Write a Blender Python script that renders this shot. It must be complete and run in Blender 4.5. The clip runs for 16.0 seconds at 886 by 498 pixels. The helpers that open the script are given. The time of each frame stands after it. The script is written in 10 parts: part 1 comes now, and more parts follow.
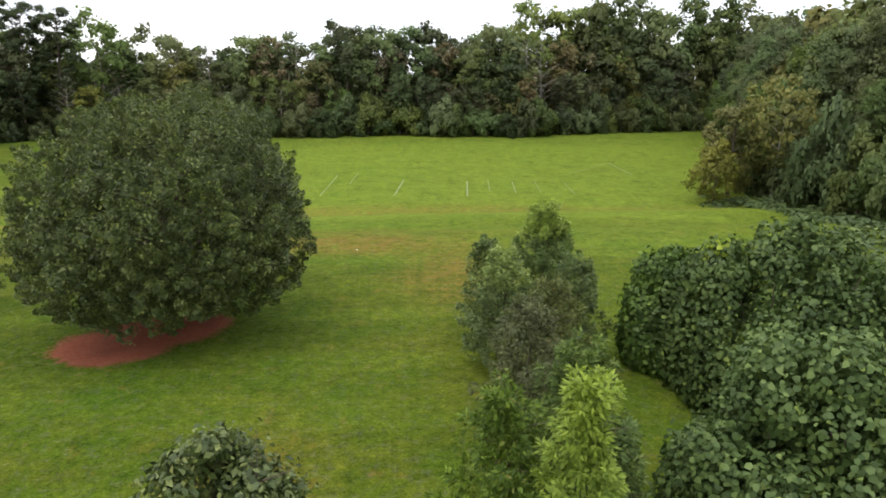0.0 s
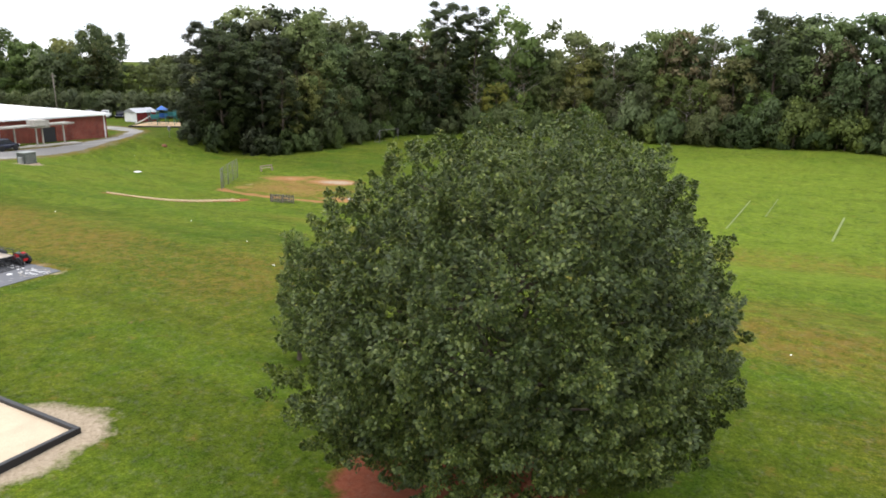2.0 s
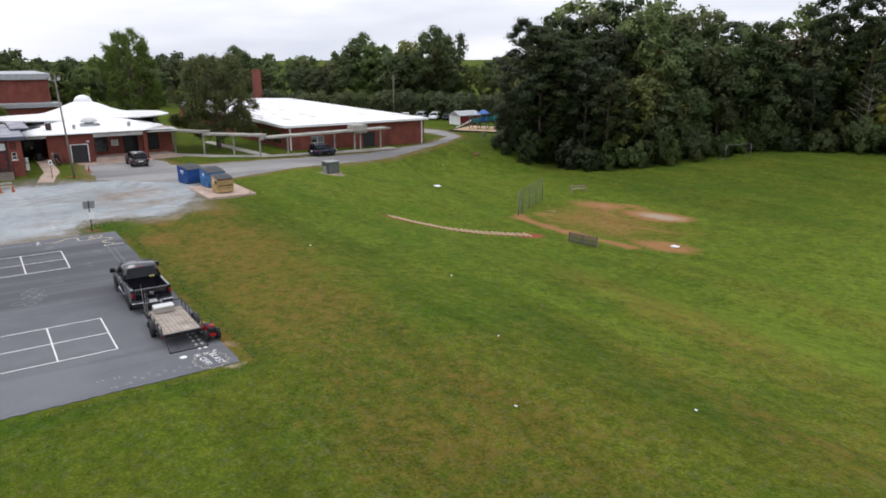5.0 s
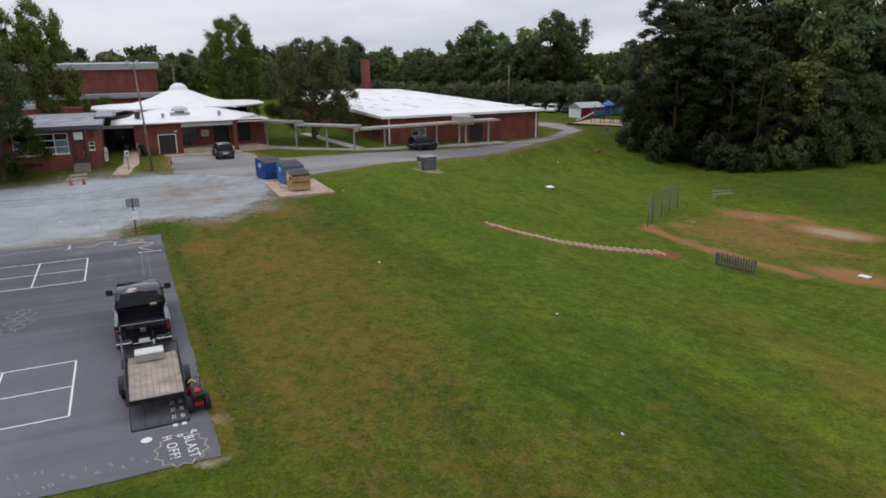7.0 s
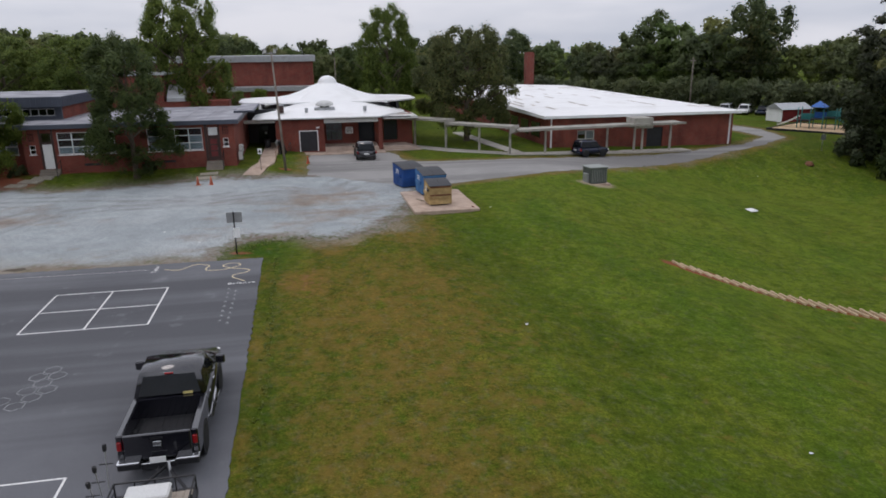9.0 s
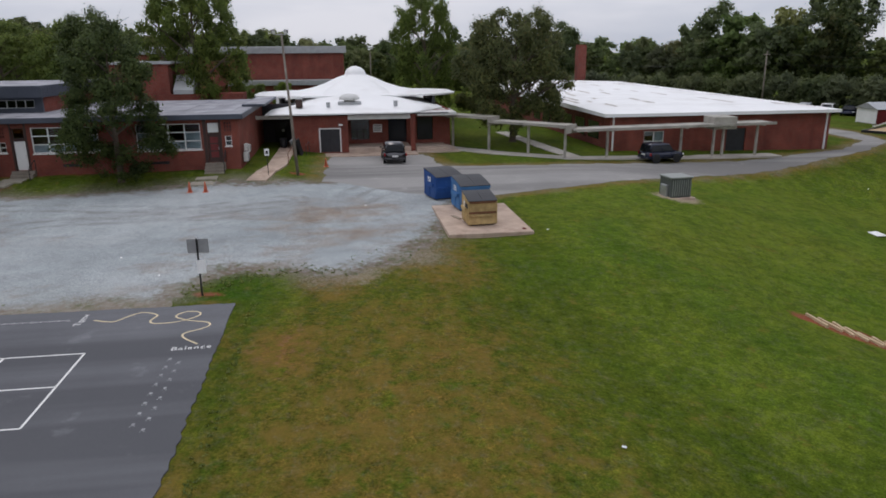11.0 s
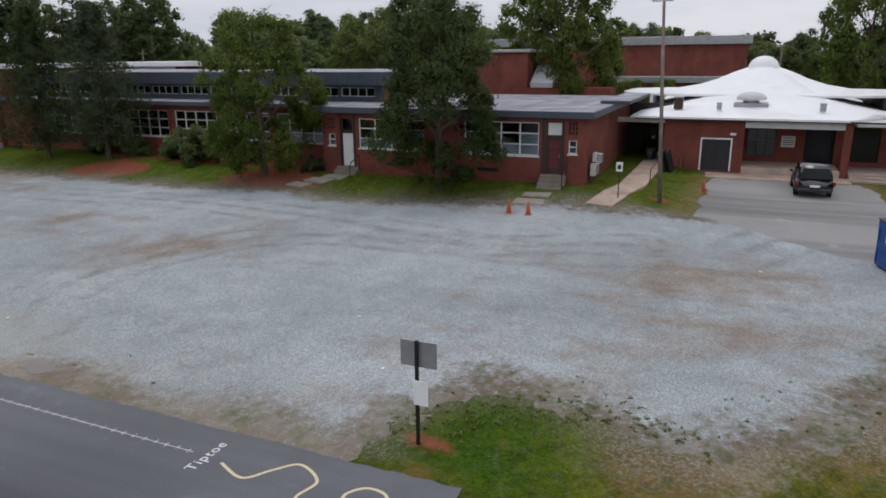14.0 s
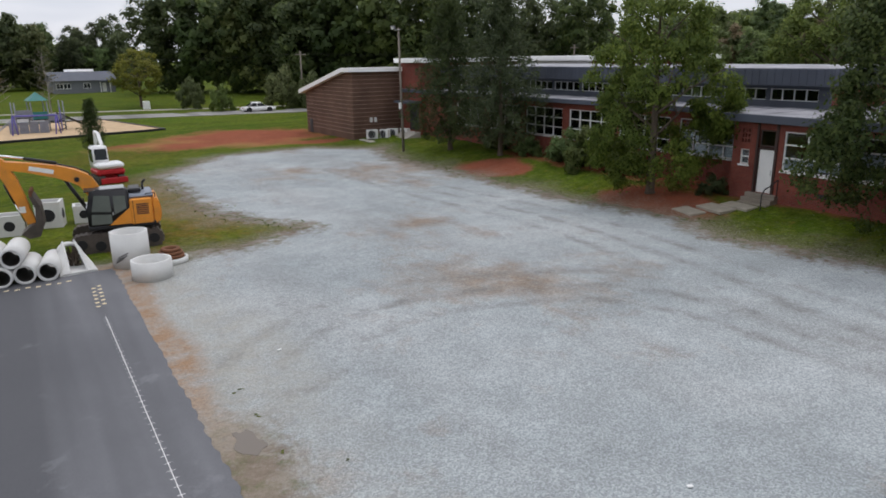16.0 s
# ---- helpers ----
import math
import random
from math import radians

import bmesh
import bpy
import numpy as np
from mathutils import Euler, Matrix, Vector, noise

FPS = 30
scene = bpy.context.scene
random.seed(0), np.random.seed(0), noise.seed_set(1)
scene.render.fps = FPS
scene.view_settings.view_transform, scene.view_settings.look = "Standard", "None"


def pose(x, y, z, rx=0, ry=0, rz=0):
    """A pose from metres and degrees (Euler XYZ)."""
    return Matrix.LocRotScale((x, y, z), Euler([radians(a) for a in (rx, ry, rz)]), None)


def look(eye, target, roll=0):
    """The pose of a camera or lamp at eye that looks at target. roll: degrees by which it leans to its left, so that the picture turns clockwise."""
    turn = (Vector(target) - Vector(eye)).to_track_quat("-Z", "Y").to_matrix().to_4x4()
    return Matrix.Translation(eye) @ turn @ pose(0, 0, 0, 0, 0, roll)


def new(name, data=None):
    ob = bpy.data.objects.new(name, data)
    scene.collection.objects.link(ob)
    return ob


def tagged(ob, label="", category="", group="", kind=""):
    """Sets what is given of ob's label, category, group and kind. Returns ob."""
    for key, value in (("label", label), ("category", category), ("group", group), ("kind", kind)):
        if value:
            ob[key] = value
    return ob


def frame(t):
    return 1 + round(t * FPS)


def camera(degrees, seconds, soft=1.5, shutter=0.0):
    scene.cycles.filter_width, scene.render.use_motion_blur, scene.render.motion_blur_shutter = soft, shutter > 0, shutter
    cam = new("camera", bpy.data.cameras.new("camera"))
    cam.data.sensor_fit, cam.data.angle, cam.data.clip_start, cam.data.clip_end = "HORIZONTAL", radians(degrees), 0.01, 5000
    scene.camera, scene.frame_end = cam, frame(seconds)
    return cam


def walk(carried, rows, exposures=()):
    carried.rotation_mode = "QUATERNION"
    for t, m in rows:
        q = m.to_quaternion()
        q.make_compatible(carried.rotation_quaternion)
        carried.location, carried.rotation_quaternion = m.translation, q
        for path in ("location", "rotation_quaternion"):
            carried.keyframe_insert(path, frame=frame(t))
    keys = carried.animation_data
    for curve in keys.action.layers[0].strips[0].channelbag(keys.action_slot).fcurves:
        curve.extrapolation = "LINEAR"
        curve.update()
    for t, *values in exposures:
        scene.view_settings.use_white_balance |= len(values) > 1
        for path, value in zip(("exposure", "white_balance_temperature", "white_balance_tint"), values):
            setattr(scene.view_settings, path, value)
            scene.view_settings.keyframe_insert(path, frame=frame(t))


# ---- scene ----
# light levels
SKY_LOW, SKY_LIFT, SUN = 1.6, 0.95, 1.0
EXPOSURES = [(0.0, 0.2, 6750, 15), (2.5, 0.2, 6650, 15), (3.2, 0.1, 6600, 15), (4.2, -0.2, 6550, 16), (6.3, -0.85, 6450, 18), (13.5, -1.05, 6450, 17), (16.0, -0.72, 6600, 16)]
# camera and its walk
cam = camera(65.5, 16.0, soft=1.75)
PATH = [
    (0, (0.455, -0.373, 11.34), (0.579, 1.56, 10.846), 0.6),
    (0.5, (-0.175, 3.036, 11.567), (-0.215, 4.973, 11.068), 0.4),
    (1, (-0.858, 6.276, 11.726), (-1.37, 8.142, 11.218), 0.7),
    (1.5, (-1.553, 9.613, 11.831), (-2.249, 11.416, 11.318), 0.8),
    (2, (-2.73, 12.618, 11.941), (-3.639, 14.322, 11.42), 0.8),
    (2.5, (-4.156, 15.792, 12.119), (-5.229, 17.396, 11.593), 0.7),
    (3, (-6.003, 18.619, 12.378), (-7.108, 20.2, 11.85), 0.5),
    (3.5, (-7.745, 21.209, 12.593), (-9.037, 22.641, 12.064), 0.3),
    (4, (-9.324, 23.699, 12.668), (-10.836, 24.893, 12.133), 0.1),
    (4.2, (-9.999, 24.543, 12.693), (-11.544, 25.694, 12.157), 0.1),
    (6.3, (-18.453, 32.46, 11.715), (-20.128, 33.408, 11.171), -0.6),
    (6.5, (-19.385, 33.121, 11.519), (-21.09, 34.011, 10.974), -0.6),
    (7, (-21.917, 34.535, 10.909), (-23.67, 35.329, 10.363), -0.7),
    (7.5, (-24.41, 35.787, 10.288), (-26.176, 36.553, 9.744), -0.7),
    (8, (-26.992, 36.78, 10.141), (-28.77, 37.512, 9.594), -0.7),
    (8.5, (-29.788, 37.491, 10.287), (-31.562, 38.231, 9.734), -0.5),
    (9, (-32.41, 38.261, 10.281), (-34.296, 38.633, 9.73), -0.7),
    (9.2, (-33.554, 38.505, 10.304), (-35.447, 38.832, 9.749), -0.6),
    (11.3, (-44.382, 40.295, 8.911), (-46.292, 40.524, 8.364), -0.5),
    (11.5, (-45.369, 40.388, 8.869), (-47.285, 40.561, 8.322), -0.6),
    (12, (-47.909, 40.524, 8.686), (-49.831, 40.611, 8.141), -0.6),
    (12.5, (-50.432, 40.426, 8.318), (-52.357, 40.377, 7.777), -0.6),
    (13, (-52.971, 40.372, 7.97), (-54.839, 39.902, 7.433), -0.7),
    (13.5, (-55.377, 40.22, 7.901), (-57.225, 39.676, 7.363), -0.6),
    (14, (-57.787, 39.72, 7.701), (-59.563, 38.972, 7.166), -0.5),
    (14.5, (-59.977, 39.176, 7.676), (-61.636, 38.196, 7.139), -0.5),
    (15, (-61.961, 38.425, 7.651), (-63.501, 37.267, 7.114), -0.5),
    (15.5, (-63.84, 37.449, 7.617), (-65.13, 36.019, 7.079), -0.6),
    (16, (-65.511, 36.399, 7.613), (-66.546, 34.774, 7.075), -0.7),
]
walk(cam, [(t, look(eye, target, roll)) for t, eye, target, roll in PATH], EXPOSURES)

# ---------------------------------------------------------------- sky and sun
world = bpy.data.worlds.new("overcast_sky")
scene.world = world
world.use_nodes = True
wt = world.node_tree
wt.nodes.clear()
w_out = wt.nodes.new("ShaderNodeOutputWorld")
w_bg = wt.nodes.new("ShaderNodeBackground")
w_sky = wt.nodes.new("ShaderNodeTexSky")
w_sky.sky_type = 'NISHITA'
w_sky.sun_disc = False
w_sky.sun_elevation = radians(52)
w_sky.sun_rotation = radians(200)
w_co = wt.nodes.new("ShaderNodeTexCoord")
w_sep = wt.nodes.new("ShaderNodeSeparateXYZ")
w_map = wt.nodes.new("ShaderNodeMapping")
w_map.inputs["Scale"].default_value = (1.6, 1.6, 9.0)
w_noise = wt.nodes.new("ShaderNodeTexNoise")
w_noise.inputs["Scale"].default_value = 1.7
w_noise.inputs["Detail"].default_value = 6.0
w_noise.inputs["Roughness"].default_value = 0.55
w_ramp = wt.nodes.new("ShaderNodeValToRGB")
w_ramp.color_ramp.elements[0].position = 0.30
w_ramp.color_ramp.elements[0].color = (0.63, 0.705, 0.79, 1)
w_ramp.color_ramp.elements[1].position = 0.66
w_ramp.color_ramp.elements[1].color = (0.91, 0.955, 0.995, 1)
# an overcast sky is up to three times as bright overhead as at the horizon
w_lift = wt.nodes.new("ShaderNodeMath")
w_lift.operation = 'MULTIPLY_ADD'
w_lift.use_clamp = False
w_lift.inputs[1].default_value = SKY_LIFT
w_lift.inputs[2].default_value = SKY_LOW
w_clamp = wt.nodes.new("ShaderNodeMath")
w_clamp.operation = 'MAXIMUM'
w_clamp.inputs[1].default_value = 0.0
w_mul = wt.nodes.new("ShaderNodeVectorMath")
w_mul.operation = 'SCALE'
w_mix = wt.nodes.new("ShaderNodeMix")
w_mix.data_type = 'RGBA'
w_mix.inputs[0].default_value = 0.93
w_dim = wt.nodes.new("ShaderNodeVectorMath")
w_dim.operation = 'SCALE'
w_dim.inputs["Scale"].default_value = 0.10
wt.links.new(w_co.outputs["Generated"], w_map.inputs["Vector"])
wt.links.new(w_map.outputs[0], w_noise.inputs["Vector"])
wt.links.new(w_noise.outputs["Fac"], w_ramp.inputs[0])
wt.links.new(w_co.outputs["Generated"], w_sep.inputs[0])
wt.links.new(w_sep.outputs["Z"], w_clamp.inputs[0])
wt.links.new(w_clamp.outputs[0], w_lift.inputs[0])
wt.links.new(w_ramp.outputs["Color"], w_mul.inputs[0])
wt.links.new(w_lift.outputs[0], w_mul.inputs["Scale"])
wt.links.new(w_sky.outputs[0], w_dim.inputs[0])
wt.links.new(w_dim.outputs[0], w_mix.inputs[6])
wt.links.new(w_mul.outputs[0], w_mix.inputs[7])
wt.links.new(w_mix.outputs[2], w_bg.inputs["Color"])
wt.links.new(w_bg.outputs[0], w_out.inputs[0])

sun_data = bpy.data.lights.new("sun", 'SUN')
sun_data.energy = SUN
sun_data.angle = radians(24)
sun_data.color = (1.0, 0.96, 0.9)
sun = new("sun", sun_data)
sun.matrix_world = look((0, 0, 60), (22, 18, 0))

# ---------------------------------------------------------------- materials
def node_mat(name, rough=0.8, metal=0.0, spec=0.3):
    m = bpy.data.materials.new(name)
    m.use_nodes = True
    nt = m.node_tree
    b = nt.nodes["Principled BSDF"]
    b.inputs["Roughness"].default_value = rough
    b.inputs["Metallic"].default_value = metal
    b.inputs["Specular IOR Level"].default_value = spec
    return m, nt, b


def add_noise(nt, scale, detail=4.0, rough=0.55, coord="Object", stretch=None):
    tc = nt.nodes.new("ShaderNodeTexCoord")
    n = nt.nodes.new("ShaderNodeTexNoise")
    n.inputs["Scale"].default_value = scale
    n.inputs["Detail"].default_value = detail
    n.inputs["Roughness"].default_value = rough
    src = tc.outputs[coord]
    if stretch:
        mp = nt.nodes.new("ShaderNodeMapping")
        mp.inputs["Scale"].default_value = stretch
        nt.links.new(src, mp.inputs[0])
        src = mp.outputs[0]
    nt.links.new(src, n.inputs["Vector"])
    return n.outputs["Fac"]


def ramp(nt, fac, stops):
    r = nt.nodes.new("ShaderNodeValToRGB")
    e = r.color_ramp.elements
    while len(e) < len(stops):
        e.new(0.5)
    for k, (p, c) in enumerate(stops):
        e[k].position = p
        e[k].color = (*c, 1) if len(c) == 3 else c
    nt.links.new(fac, r.inputs[0])
    return r.outputs[0]


def mixc(nt, fac, a, b, mode='MIX'):
    m = nt.nodes.new("ShaderNodeMix")
    m.data_type = 'RGBA'
    m.blend_type = mode
    if isinstance(fac, (int, float)):
        m.inputs[0].default_value = fac
    else:
        nt.links.new(fac, m.inputs[0])
    for sock, v in ((m.inputs[6], a), (m.inputs[7], b)):
        if isinstance(v, tuple):
            sock.default_value = (*v, 1)
        else:
            nt.links.new(v, sock)
    return m.outputs[2]


def maths(nt, op, a, b=None, clamp=False):
    m = nt.nodes.new("ShaderNodeMath")
    m.operation = op
    m.use_clamp = clamp
    for sock, v in ((m.inputs[0], a), (m.inputs[1], b)):
        if v is None:
            continue
        if isinstance(v, (int, float)):
            sock.default_value = v
        else:
            nt.links.new(v, sock)
    return m.outputs[0]


def bump(nt, b, height, strength=0.3, dist=0.02):
    n = nt.nodes.new("ShaderNodeBump")
    n.inputs["Strength"].default_value = strength
    n.inputs["Distance"].default_value = dist
    nt.links.new(height, n.inputs["Height"])
    nt.links.new(n.outputs[0], b.inputs["Normal"])


def plain(name, c, rough=0.6, metal=0.0, var=0.18, scale=3.0, spec=0.3, dirt=None, grain=40.0):
    """A surface of one colour with stains at a large scale and grain at a small one."""
    m, nt, b = node_mat(name, rough, metal, spec)
    lo = tuple(max(0.0, v * (1 - var)) for v in c)
    hi = tuple(min(1.0, v * (1 + var)) for v in c)
    col = ramp(nt, add_noise(nt, scale, 5), [(0.3, lo), (0.7, hi)])
    if dirt:
        col = mixc(nt, ramp(nt, add_noise(nt, scale * 0.6, 8, 0.7), [(0.52, (0, 0, 0)), (0.72, (0.8, 0.8, 0.8))]), col, dirt)
    fine = add_noise(nt, grain, 3)
    col = mixc(nt, 0.25, col, ramp(nt, fine, [(0.3, tuple(v * 0.6 for v in c)), (0.7, tuple(min(1, v * 1.3) for v in c))]))
    nt.links.new(col, b.inputs["Base Color"])
    bump(nt, b, fine, 0.15, 0.01)
    return m


def brick_mat(name, c1, c2, mortar, row=0.075, length=0.21):
    m, nt, b = node_mat(name, 0.85, 0.0, 0.2)
    tc = nt.nodes.new("ShaderNodeTexCoord")
    sep = nt.nodes.new("ShaderNodeSeparateXYZ")
    nt.links.new(tc.outputs["Object"], sep.inputs[0])
    along = maths(nt, 'ADD', sep.outputs["X"], sep.outputs["Y"])
    com = nt.nodes.new("ShaderNodeCombineXYZ")
    nt.links.new(along, com.inputs[0])
    nt.links.new(sep.outputs["Z"], com.inputs[1])
    br = nt.nodes.new("ShaderNodeTexBrick")
    br.inputs["Color1"].default_value = (*c1, 1)
    br.inputs["Color2"].default_value = (*c2, 1)
    br.inputs["Mortar"].default_value = (*mortar, 1)
    br.inputs["Scale"].default_value = 1.0
    br.inputs["Mortar Size"].default_value = 0.009
    br.inputs["Brick Width"].default_value = length
    br.inputs["Row Height"].default_value = row
    nt.links.new(com.outputs[0], br.inputs["Vector"])
    stain = ramp(nt, add_noise(nt, 0.5, 6, 0.6), [(0.3, (0.62, 0.6, 0.6)), (0.7, (1.1, 1.05, 1.0))])
    col = mixc(nt, 1.0, br.outputs["Color"], stain, 'MULTIPLY')
    streak = ramp(nt, add_noise(nt, 1.2, 5, 0.6, "Object", (1, 1, 0.12)), [(0.45, (1, 1, 1)), (0.75, (0.72, 0.7, 0.7))])
    col = mixc(nt, 0.7, col, streak, 'MULTIPLY')
    nt.links.new(col, b.inputs["Base Color"])
    bump(nt, b, br.outputs["Fac"], -0.4, 0.01)
    return m


def leaf_mat(name, dark, mid, light, tip=None, trans=0.3, patch=0.35, spread=0.5, rough=0.55):
    """Leaves: a colour by leaf, by patch of the crown and by plant, with light coming through."""
    m, nt, b = node_mat(name, rough, 0.0, 0.25 if rough > 0.5 else 0.32)
    geo = nt.nodes.new("ShaderNodeNewGeometry")
    info = nt.nodes.new("ShaderNodeObjectInfo")
    leafc = ramp(nt, geo.outputs["Random Per Island"], [(0.0, dark), (0.55, mid), (0.97, light), (1.0, tip or light)])
    patchc = ramp(nt, add_noise(nt, patch, 4, 0.6), [(0.3, (0.68, 0.72, 0.7)), (0.7, (1.25, 1.18, 1.0))])
    col = mixc(nt, 1.0, leafc, patchc, 'MULTIPLY')
    hsv = nt.nodes.new("ShaderNodeHueSaturation")
    tint = nt.nodes.new("ShaderNodeAttribute")
    tint.attribute_name = "tint"
    plant = maths(nt, 'FRACT', maths(nt, 'ADD', info.outputs["Random"], tint.outputs["Fac"]))
    nt.links.new(maths(nt, 'ADD', maths(nt, 'MULTIPLY', plant, 0.05 * spread), 0.5 - 0.02 * spread), hsv.inputs["Hue"])
    other = maths(nt, 'FRACT', maths(nt, 'MULTIPLY', plant, 7.31))
    nt.links.new(maths(nt, 'ADD', maths(nt, 'MULTIPLY', other, spread), 1.0 - 0.42 * spread), hsv.inputs["Value"])
    nt.links.new(maths(nt, 'ADD', maths(nt, 'MULTIPLY', maths(nt, 'FRACT', maths(nt, 'MULTIPLY', plant, 3.7)), 0.3), 0.78), hsv.inputs["Saturation"])
    nt.links.new(col, hsv.inputs["Color"])
    nt.links.new(hsv.outputs[0], b.inputs["Base Color"])
    tr = nt.nodes.new("ShaderNodeBsdfTranslucent")
    nt.links.new(hsv.outputs[0], tr.inputs["Color"])
    mx = nt.nodes.new("ShaderNodeMixShader")
    mx.inputs[0].default_value = trans
    out = nt.nodes["Material Output"]
    nt.links.new(b.outputs[0], mx.inputs[1])
    nt.links.new(tr.outputs[0], mx.inputs[2])
    nt.links.new(mx.outputs[0], out.inputs["Surface"])
    return m


def bark_mat(name, c):
    m, nt, b = node_mat(name, 0.9, 0.0, 0.1)
    n = add_noise(nt, 6, 6, 0.6, "Object", (1, 1, 0.25))
    nt.links.new(ramp(nt, n, [(0.3, tuple(v * 0.5 for v in c)), (0.7, c)]), b.inputs["Base Color"])
    bump(nt, b, n, 0.6, 0.03)
    return m


M_LEAF = leaf_mat("leaf_pear", (0.034, 0.058, 0.015), (0.082, 0.119, 0.032), (0.198, 0.245, 0.072), (0.3, 0.305, 0.085), spread=0.0, rough=0.4)
M_WOODS = leaf_mat("leaf_woods", (0.088, 0.120, 0.040), (0.122, 0.162, 0.054), (0.158, 0.2, 0.068), trans=0.5, patch=0.12, spread=0.95)
M_WOODS_Y = leaf_mat("leaf_woods_yellow", (0.13, 0.138, 0.034), (0.175, 0.18, 0.044), (0.225, 0.22, 0.06), trans=0.4, patch=0.12, spread=0.6)
M_YELLOWTREE = leaf_mat("leaf_yellowing", (0.15, 0.165, 0.033), (0.22, 0.228, 0.044), (0.29, 0.285, 0.062), trans=0.5, spread=0.1)
M_WOODS_R = leaf_mat("leaf_woods_rust", (0.125, 0.098, 0.05), (0.16, 0.126, 0.062), (0.2, 0.16, 0.08), trans=0.4, patch=0.12, spread=0.6)
M_PINE = leaf_mat("needles_pine", (0.032, 0.049, 0.020), (0.049, 0.069, 0.026), (0.072, 0.092, 0.034), trans=0.3, patch=0.15)
M_VINE = leaf_mat("leaf_vine", (0.042, 0.080, 0.019), (0.078, 0.132, 0.031), (0.125, 0.19, 0.050), (0.22, 0.31, 0.055), spread=0.15, patch=0.6)
M_SAP = leaf_mat("leaf_sapling", (0.06, 0.105, 0.019), (0.115, 0.178, 0.031), (0.2, 0.28, 0.052), (0.27, 0.25, 0.08), trans=0.4, spread=0.2)
M_SAP_DRY = leaf_mat("leaf_sapling_dry", (0.078, 0.104, 0.026), (0.13, 0.155, 0.04), (0.19, 0.21, 0.058), (0.3, 0.23, 0.09), trans=0.4, spread=0.2)
M_LIME = leaf_mat("leaf_lime", (0.16, 0.24, 0.016), (0.24, 0.34, 0.024), (0.35, 0.46, 0.04), trans=0.45, spread=0.1)
M_COURT = leaf_mat("leaf_oak", (0.06, 0.085, 0.026), (0.11, 0.135, 0.038), (0.18, 0.195, 0.056), (0.25, 0.19, 0.07), trans=0.4, spread=0.25)
M_COURT_DARK = leaf_mat("leaf_dark", (0.046, 0.074, 0.026), (0.078, 0.112, 0.037), (0.12, 0.155, 0.05), trans=0.4, spread=0.2)
M_CEDAR = leaf_mat("leaf_cedar", (0.032, 0.053, 0.017), (0.056, 0.083, 0.024), (0.088, 0.118, 0.034), trans=0.3, spread=0.2)
M_GREENTREE = leaf_mat("leaf_maple", (0.085, 0.135, 0.022), (0.14, 0.2, 0.034), (0.21, 0.27, 0.052), trans=0.5, spread=0.1)
M_BARK = bark_mat("bark", (0.14, 0.11, 0.085))
M_BARK_PALE = bark_mat("bark_pale", (0.36, 0.33, 0.28))
M_BRICK = brick_mat("red_brick", (0.275, 0.068, 0.046), (0.205, 0.05, 0.037), (0.23, 0.125, 0.105))
M_BRICK_DK = brick_mat("dark_red_brick", (0.25, 0.06, 0.045), (0.19, 0.05, 0.04), (0.2, 0.12, 0.1))
M_FASCIA = plain("fascia_slate_blue", (0.075, 0.085, 0.11), 0.5, 0.0, 0.15, 0.6)
M_ROOFGREY = plain("roof_membrane_grey", (0.30, 0.30, 0.325), 0.7, 0.0, 0.5, 0.45, dirt=(0.12, 0.115, 0.13))
M_ROOFWHITE = plain("roof_coating_white", (0.88, 0.88, 0.87), 0.5, 0.0, 0.06, 0.3, dirt=(0.66, 0.64, 0.61))
M_WHITE = plain("white_paint", (0.78, 0.78, 0.76), 0.5, 0.0, 0.08, 1.0)
M_CONC = plain("concrete", (0.42, 0.39, 0.35), 0.9, 0.0, 0.22, 0.6, dirt=(0.25, 0.21, 0.17))
M_CONC_PINK = plain("concrete_clay_stained", (0.46, 0.35, 0.275), 0.9, 0.0, 0.28, 0.9, dirt=(0.2, 0.115, 0.075))
M_CONC_LT = plain("precast_concrete", (0.62, 0.62, 0.60), 0.85, 0.0, 0.12, 0.8, dirt=(0.45, 0.42, 0.38))
# near-black: shade of rooms and openings put into the colour; also one door joint
M_DARK = plain("recess_shade_and_joint", (0.02, 0.02, 0.023), 0.6)
M_DARKDOOR = plain("dark_painted_steel", (0.035, 0.035, 0.04), 0.45)
M_STEEL = plain("galvanised_steel", (0.42, 0.43, 0.44), 0.45, 0.7, 0.15, 2.0)
M_BLACKSTEEL = plain("black_painted_steel", (0.02, 0.02, 0.022), 0.4, 0.0, 0.2, 2.0)
M_WOODPOST = bark_mat("weathered_pole_wood", (0.30, 0.26, 0.22))
M_TIMBER = plain("weathered_timber", (0.30, 0.24, 0.18), 0.85, 0.0, 0.25, 2.0)
M_RUBBER = plain("tyre_rubber", (0.02, 0.02, 0.02), 0.8)

# ---------------------------------------------------------------- building blocks
def part(name, bm, material, parent=None, label="", smooth=False):
    me = bpy.data.meshes.new(name)
    if isinstance(bm, bmesh.types.BMesh):
        bm.normal_update()
        bm.to_mesh(me)
        bm.free()
    else:
        me = bm
    if material is not None and not me.materials:
        me.materials.append(material)
    if smooth:
        me.shade_smooth()
    ob = new(name, me)
    if parent is not None:
        ob.parent = parent
    if label:
        ob["label"] = label
    return ob


def thing(name, m, label, category, group="", kind=""):
    """An Empty at the base of a thing, to which its parts are hung."""
    e = new(name)
    e.empty_display_size = 0.2
    e.matrix_basis = m
    return tagged(e, label, category, group, kind)


